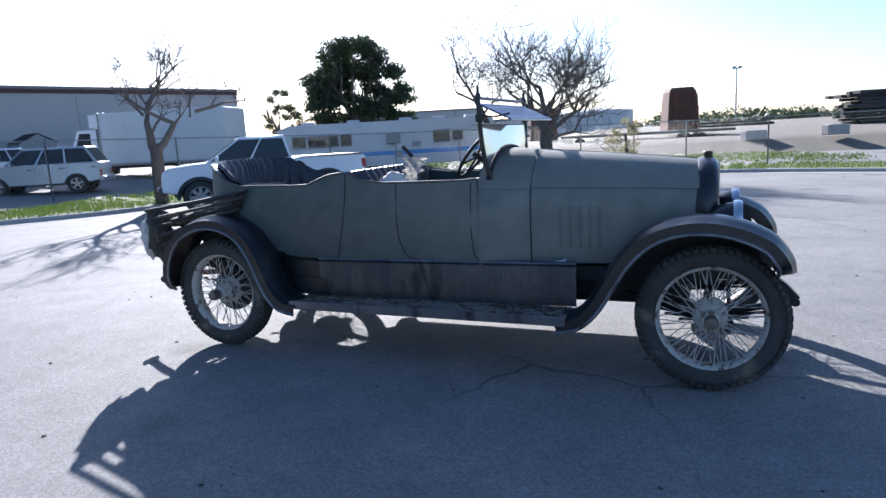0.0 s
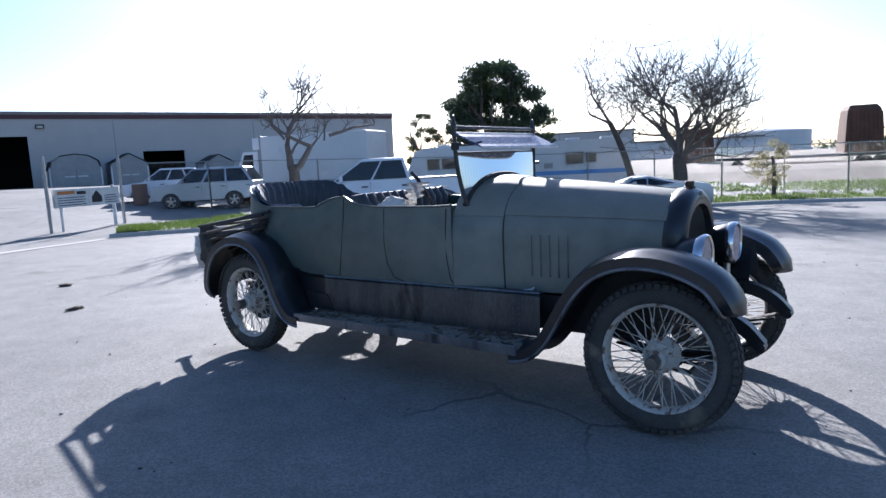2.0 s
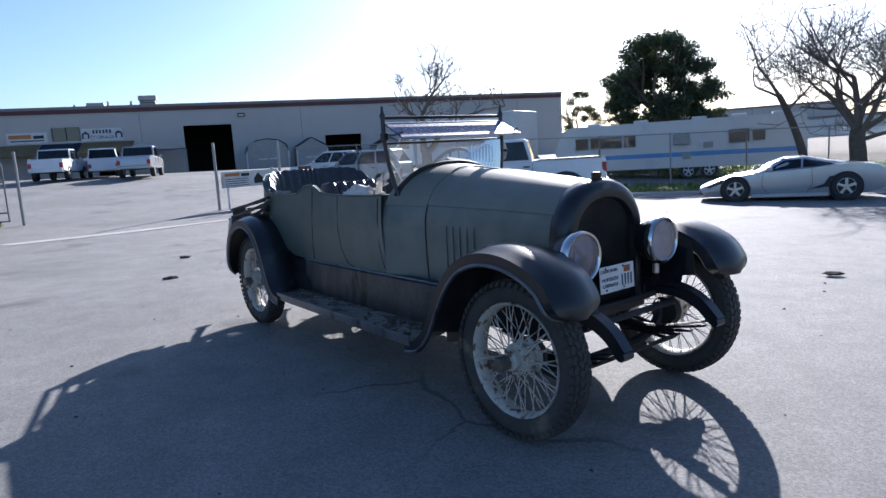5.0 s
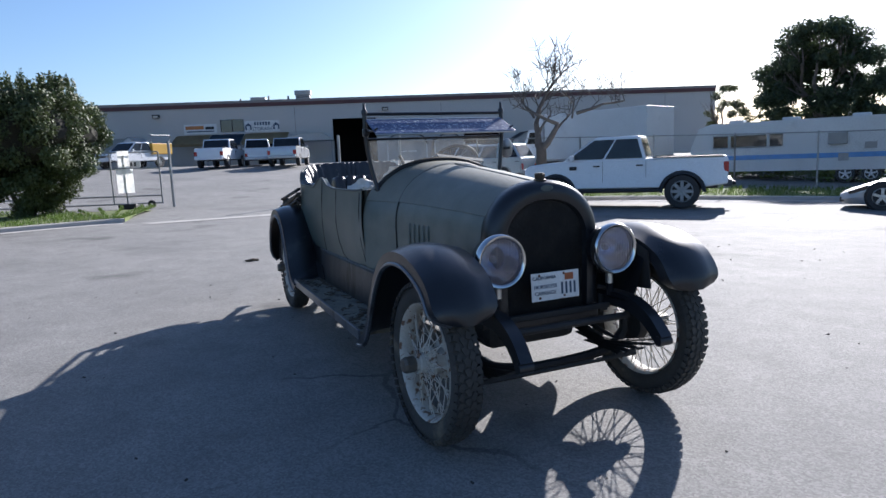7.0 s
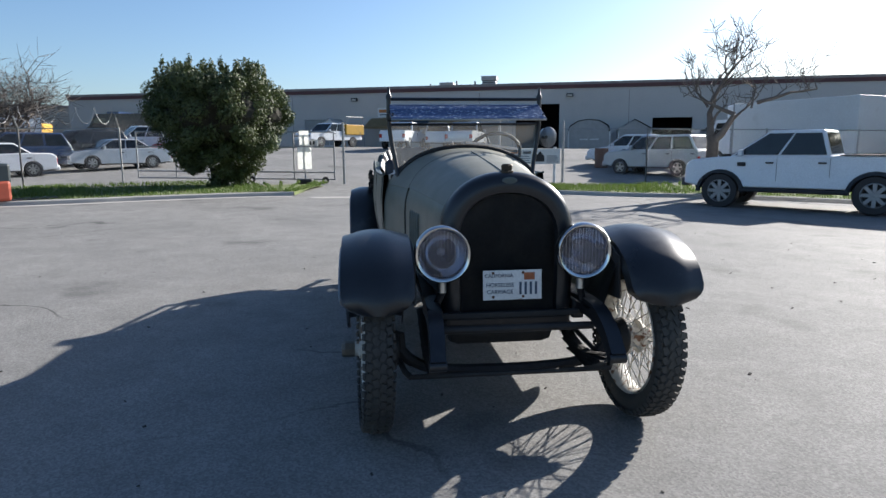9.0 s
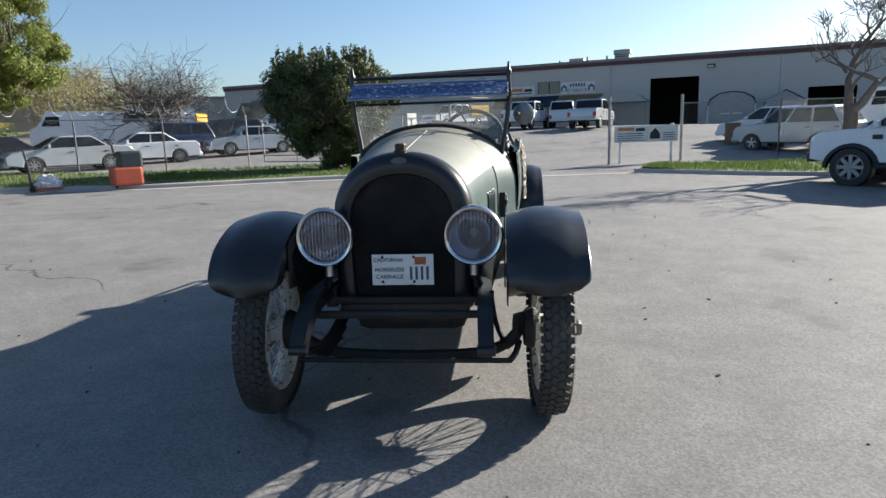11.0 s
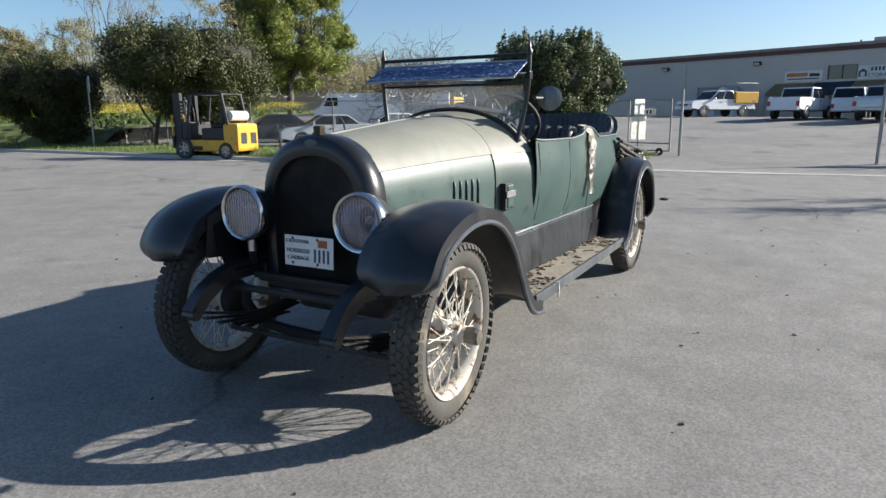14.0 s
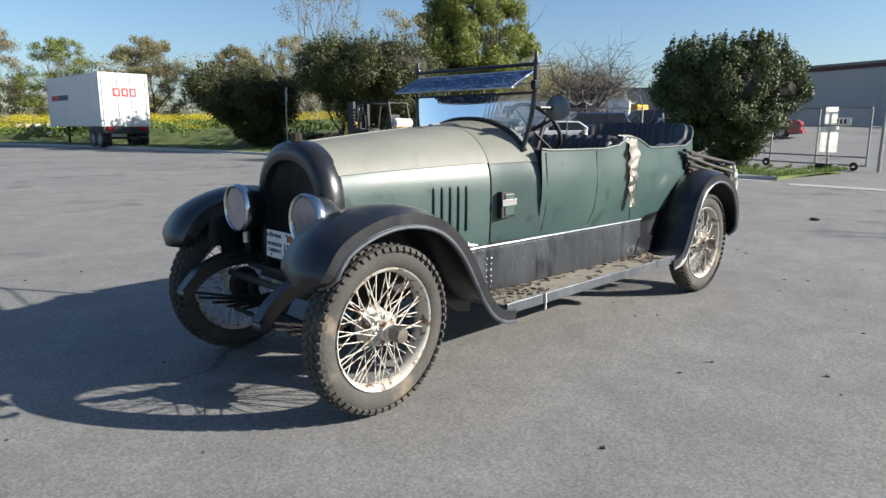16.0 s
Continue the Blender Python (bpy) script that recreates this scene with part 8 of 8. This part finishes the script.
# timber stacks
rnd = random.Random(29)
for sx, sy_, w, rows_, lab in ((40.4, 60.5, 10.0, 10, "tall stack of dark timber beams"), (31.0, 78.0, 10.0, 3, "low stack of dark timber beams")):
    st_ = thing("timber_stack", pose(sx, sy_, 0.5), lab, "timber stack", "timber stacks in the yard")
    for r in range(rows_):
        for c in range(5):
            o = rnd.uniform(-0.8, 0.8) - (0.9 * (r % 3 == 2))
            part("beam", bmbox((-w / 2 + o, -1.5 + 0.6 * c, 0.3 * r), (w / 2 + o * 0.3, -0.95 + 0.6 * c, 0.3 * r + 0.26)), LUMBER, st_)
for k, (x, y) in enumerate(((19.5, 44.0), (24.0, 42.5), (28.0, 41.5), (34.0, 40.0), (39.5, 38.5))):
    bl = part("concrete_block", bmbox((-0.75, -0.35, 0), (0.75, 0.35, 0.65), 0.06), CONC)
    bl.matrix_basis = pose(x, y, 0.25 - 0.12 * (k < 1), 0, 0, rnd.uniform(-15, 10))
    tagged(bl, "pale concrete barrier block at the yard edge", "block", "barrier blocks")
lp = thing("floodlight_mast", pose(34.5, 83.3, 1.2), "tall slim floodlight mast in the yard", "lamp post")
part("pole", bmtube([(0, 0, 0), (0, 0, 6.6)], 0.11, 8, 0.06), GALV, lp)
for sx in (-1, 1):
    part("lamp_head", bmbox((sx * 0.35 - 0.22, -0.2, 6.5), (sx * 0.35 + 0.22, 0.2, 6.8), 0.05), GALV, lp)
part("cross_arm", bmtube([(-0.5, 0, 6.55), (0.5, 0, 6.55)], 0.05, 6), GALV, lp)

# storage tanks and far buildings
tk = thing("storage_tank", pose(24.1, 118, 0.3), "wide pale round storage tank in the distance", "tank")
part("shell", lathe(bmesh.new(), [(0, 0), (6.5, 0), (6.5, 3.9), (6.3, 4.0), (0, 4.6)], 48, "z"), SHEET, tk, smooth=30)


def plain_building(name, m, L, D, H, wall_m, label):
    b = thing(name, m, label, "building")
    part("wall", bmbox((-L / 2, 0, -1), (L / 2, D, H)), wall_m, b)
    part("roof", bmbox((-L / 2 - 0.2, -0.2, H), (L / 2 + 0.2, D + 0.2, H + 0.25)), ROOFCAP, b)
    n = int(L / 6)
    for k in range(n):
        x = -L / 2 + (k + 0.5) * L / n
        part("wall_joint", bmbox((x - 0.04, -0.02, -1), (x + 0.04, -0.002, H)), ROOFCAP, b)
    return b


plain_building("tan_warehouse", pose(-83, -6, 0, 0, 0, 105), 60, 20, 6.4, TANWALL, "long tan concrete warehouse behind the yard")
plain_building("far_shed", pose(2.0, 92, -0.8, 0, 0, 5), 34, 14, 3.9, SHEET, "long pale shed in the distance")
plain_building("far_shed", pose(-8.0, 100, -0.8, 0, 0, 5), 22, 14, 6.0, STUCCO, "pale stucco building in the distance")

# vans and truck cabs along the tan warehouse
def van(m, paint, label):
    v = thing("van", m, label, "van", "vans in the west yard")
    part("body", prism(bmesh.new(), [(-2.6, 0.4), (2.6, 0.4), (2.65, 2.3), (2.5, 2.45), (-1.6, 2.45), (-2.1, 1.6), (-2.6, 1.3)], -1.0, 1.0), paint, v)
    for sy in (-1, 1):
        part("side_window", prism(bmesh.new(), [(-1.9, 1.55), (-0.9, 1.55), (-0.9, 2.15), (-1.6, 2.15)], sy * 1.0, sy * 1.012), WINDOW, v)
        for x in (-1.7, 1.6):
            alloy(v, x, sy * 0.88, 0.36, 0.24, ALU, sy, 5)
    part("windscreen", bmbox((-0.015, -0.85, 0), (0.0, 0.85, 0.85), 0, pose(-2.12, 0, 1.6, 0, 30, 0)), WINDOW, v)


van(on(-42.5, -7.5, 100), WHITE, "white panel van in the west yard")
van(on(-43.5, -3.0, 95), WHITE, "white step van in the west yard")
van(on(-53.5, -2.2, 60) @ Matrix.Scale(0.72, 4), YELLOW, "yellow tow truck cab in the west yard")
van(on(-47.5, 4.6, 60), DARKCAR, "dark truck in the west yard")
cr = thing("tow_crane", on(-46.5, 6.6, 60), "blue tow-truck boom with pale lamp bar in the yard", "tow truck")
part("bed", bmbox((-2.2, -1.1, 0.7), (2.4, 1.1, 1.1), 0.03), DARKCAR, cr)
part("cab", prism(bmesh.new(), [(-3.6, 0.5), (-2.2, 0.5), (-2.2, 2.6), (-3.0, 2.6), (-3.6, 1.6)], -1.05, 1.05), BLUECAR, cr)
part("boom", bmtube([(-1.9, 0, 1.2), (0.6, 0, 3.5)], 0.16, 6), BLUECAR, cr)
part("stay", bmtube([(0.6, 0, 3.5), (1.3, 0, 1.1)], 0.09, 6), BLUECAR, cr)
part("lamp_bar", bmbox((-0.2, -0.8, 3.5), (0.9, 0.8, 3.68), 0.04), SIGNW, cr)
for x in (-2.9, 1.5):
    for sy in (-1, 1):
        alloy(cr, x, sy * 0.95, 0.42, 0.26, GALV, sy, 5)


# dark standpipe on the verge behind the forklift
sp = thing("standpipe", on(-27.5, -14.2), "dark valve standpipe on the verge under the bushes", "standpipe")
part("riser", bmtube([(0, 0, -0.05), (0, 0, 0.95)], 0.2, 12, 0.16), TRIMBLK, sp, smooth=True)
part("cap", lathe(bmesh.new(), [(0, 1.2), (0.08, 1.18), (0.17, 1.05), (0.19, 0.93), (0, 0.93)], 14, "z"), TRIMBLK, sp, smooth=40)
part("outlet", bmtube([(0, -0.1, 0.7), (0.1, -0.5, 0.68)], 0.11, 10), TRIMBLK, sp, smooth=True)
part("side_riser", bmtube([(0.1, -0.48, -0.05), (0.1, -0.48, 0.72)], 0.09, 10), TRIMBLK, sp, smooth=True)
# empty container chassis ahead of the semi-trailer
cc = thing("container_chassis", heading((-30.2, -45.5), (-26.8, -36.5)), "empty grey container chassis standing on the road edge", "trailer")
for sy in (-1, 1):
    part("beam", bmbox((-4.4, sy * 0.5 - 0.12, 1.0), (4.4, sy * 0.5 + 0.12, 1.35), 0.02), GALV, cc)
    part("landing_leg", bmtube([(-2.6, sy * 0.7, 1.0), (-2.6, sy * 0.7, 0.02)], 0.07, 6), TRIMBLK, cc)
    part("mudguard", bmbox((1.6, sy * 1.0 - 0.28, 1.02), (4.2, sy * 1.0 + 0.28, 1.1), 0.02), GALV, cc)
    for x in (2.3, 3.5):
        alloy(cc, x, sy * 1.0, 0.5, 0.5, GALV, sy, 8)
for x in (-4.3, -1.5, 1.2, 4.2):
    part("cross_member", bmbox((x - 0.12, -1.2, 1.02), (x + 0.12, 1.2, 1.3), 0.02), GALV, cc)
part("rear_bumper", bmbox((4.3, -1.15, 0.5), (4.45, 1.15, 0.65), 0.02), TRIMBLK, cc)


# ---- small litter on the lot ----
rnd = random.Random(99)
bm = bmesh.new()
for _ in range(420):
    x, y = rnd.uniform(-9, 9), rnd.uniform(-3, 12)
    s = rnd.uniform(0.004, 0.013)
    box(bm, (-s, -s * 0.6, 0), (s, s * 0.6, s * 0.6), 0, pose(x, y, terrain(x, y) + 0.001, rnd.uniform(-20, 20), rnd.uniform(-20, 20), rnd.uniform(0, 180)))
tagged(part("grit", bm, mat("dark_pebble", (0.06, 0.055, 0.05), None, 30, 0.9, island=0.5)), "scattered small stones and leaf bits on the asphalt", "grit", kind="stuff")
for x, y, r in ((-6.9, 7.8, 30), (-5.2, 6.3, 70), (2.9, 8.6, 10), (7.0, 7.4, 50)):
    cl_ = crumple("dirt_clod", (0, 0, 0.02), (0.09, 0.05, 0.022), r, None, DEBRIS, "")
    cl_.matrix_basis = on(x, y, r)
    tagged(cl_, "small flattened clump of dirt on the asphalt", "clod", "dirt clumps")
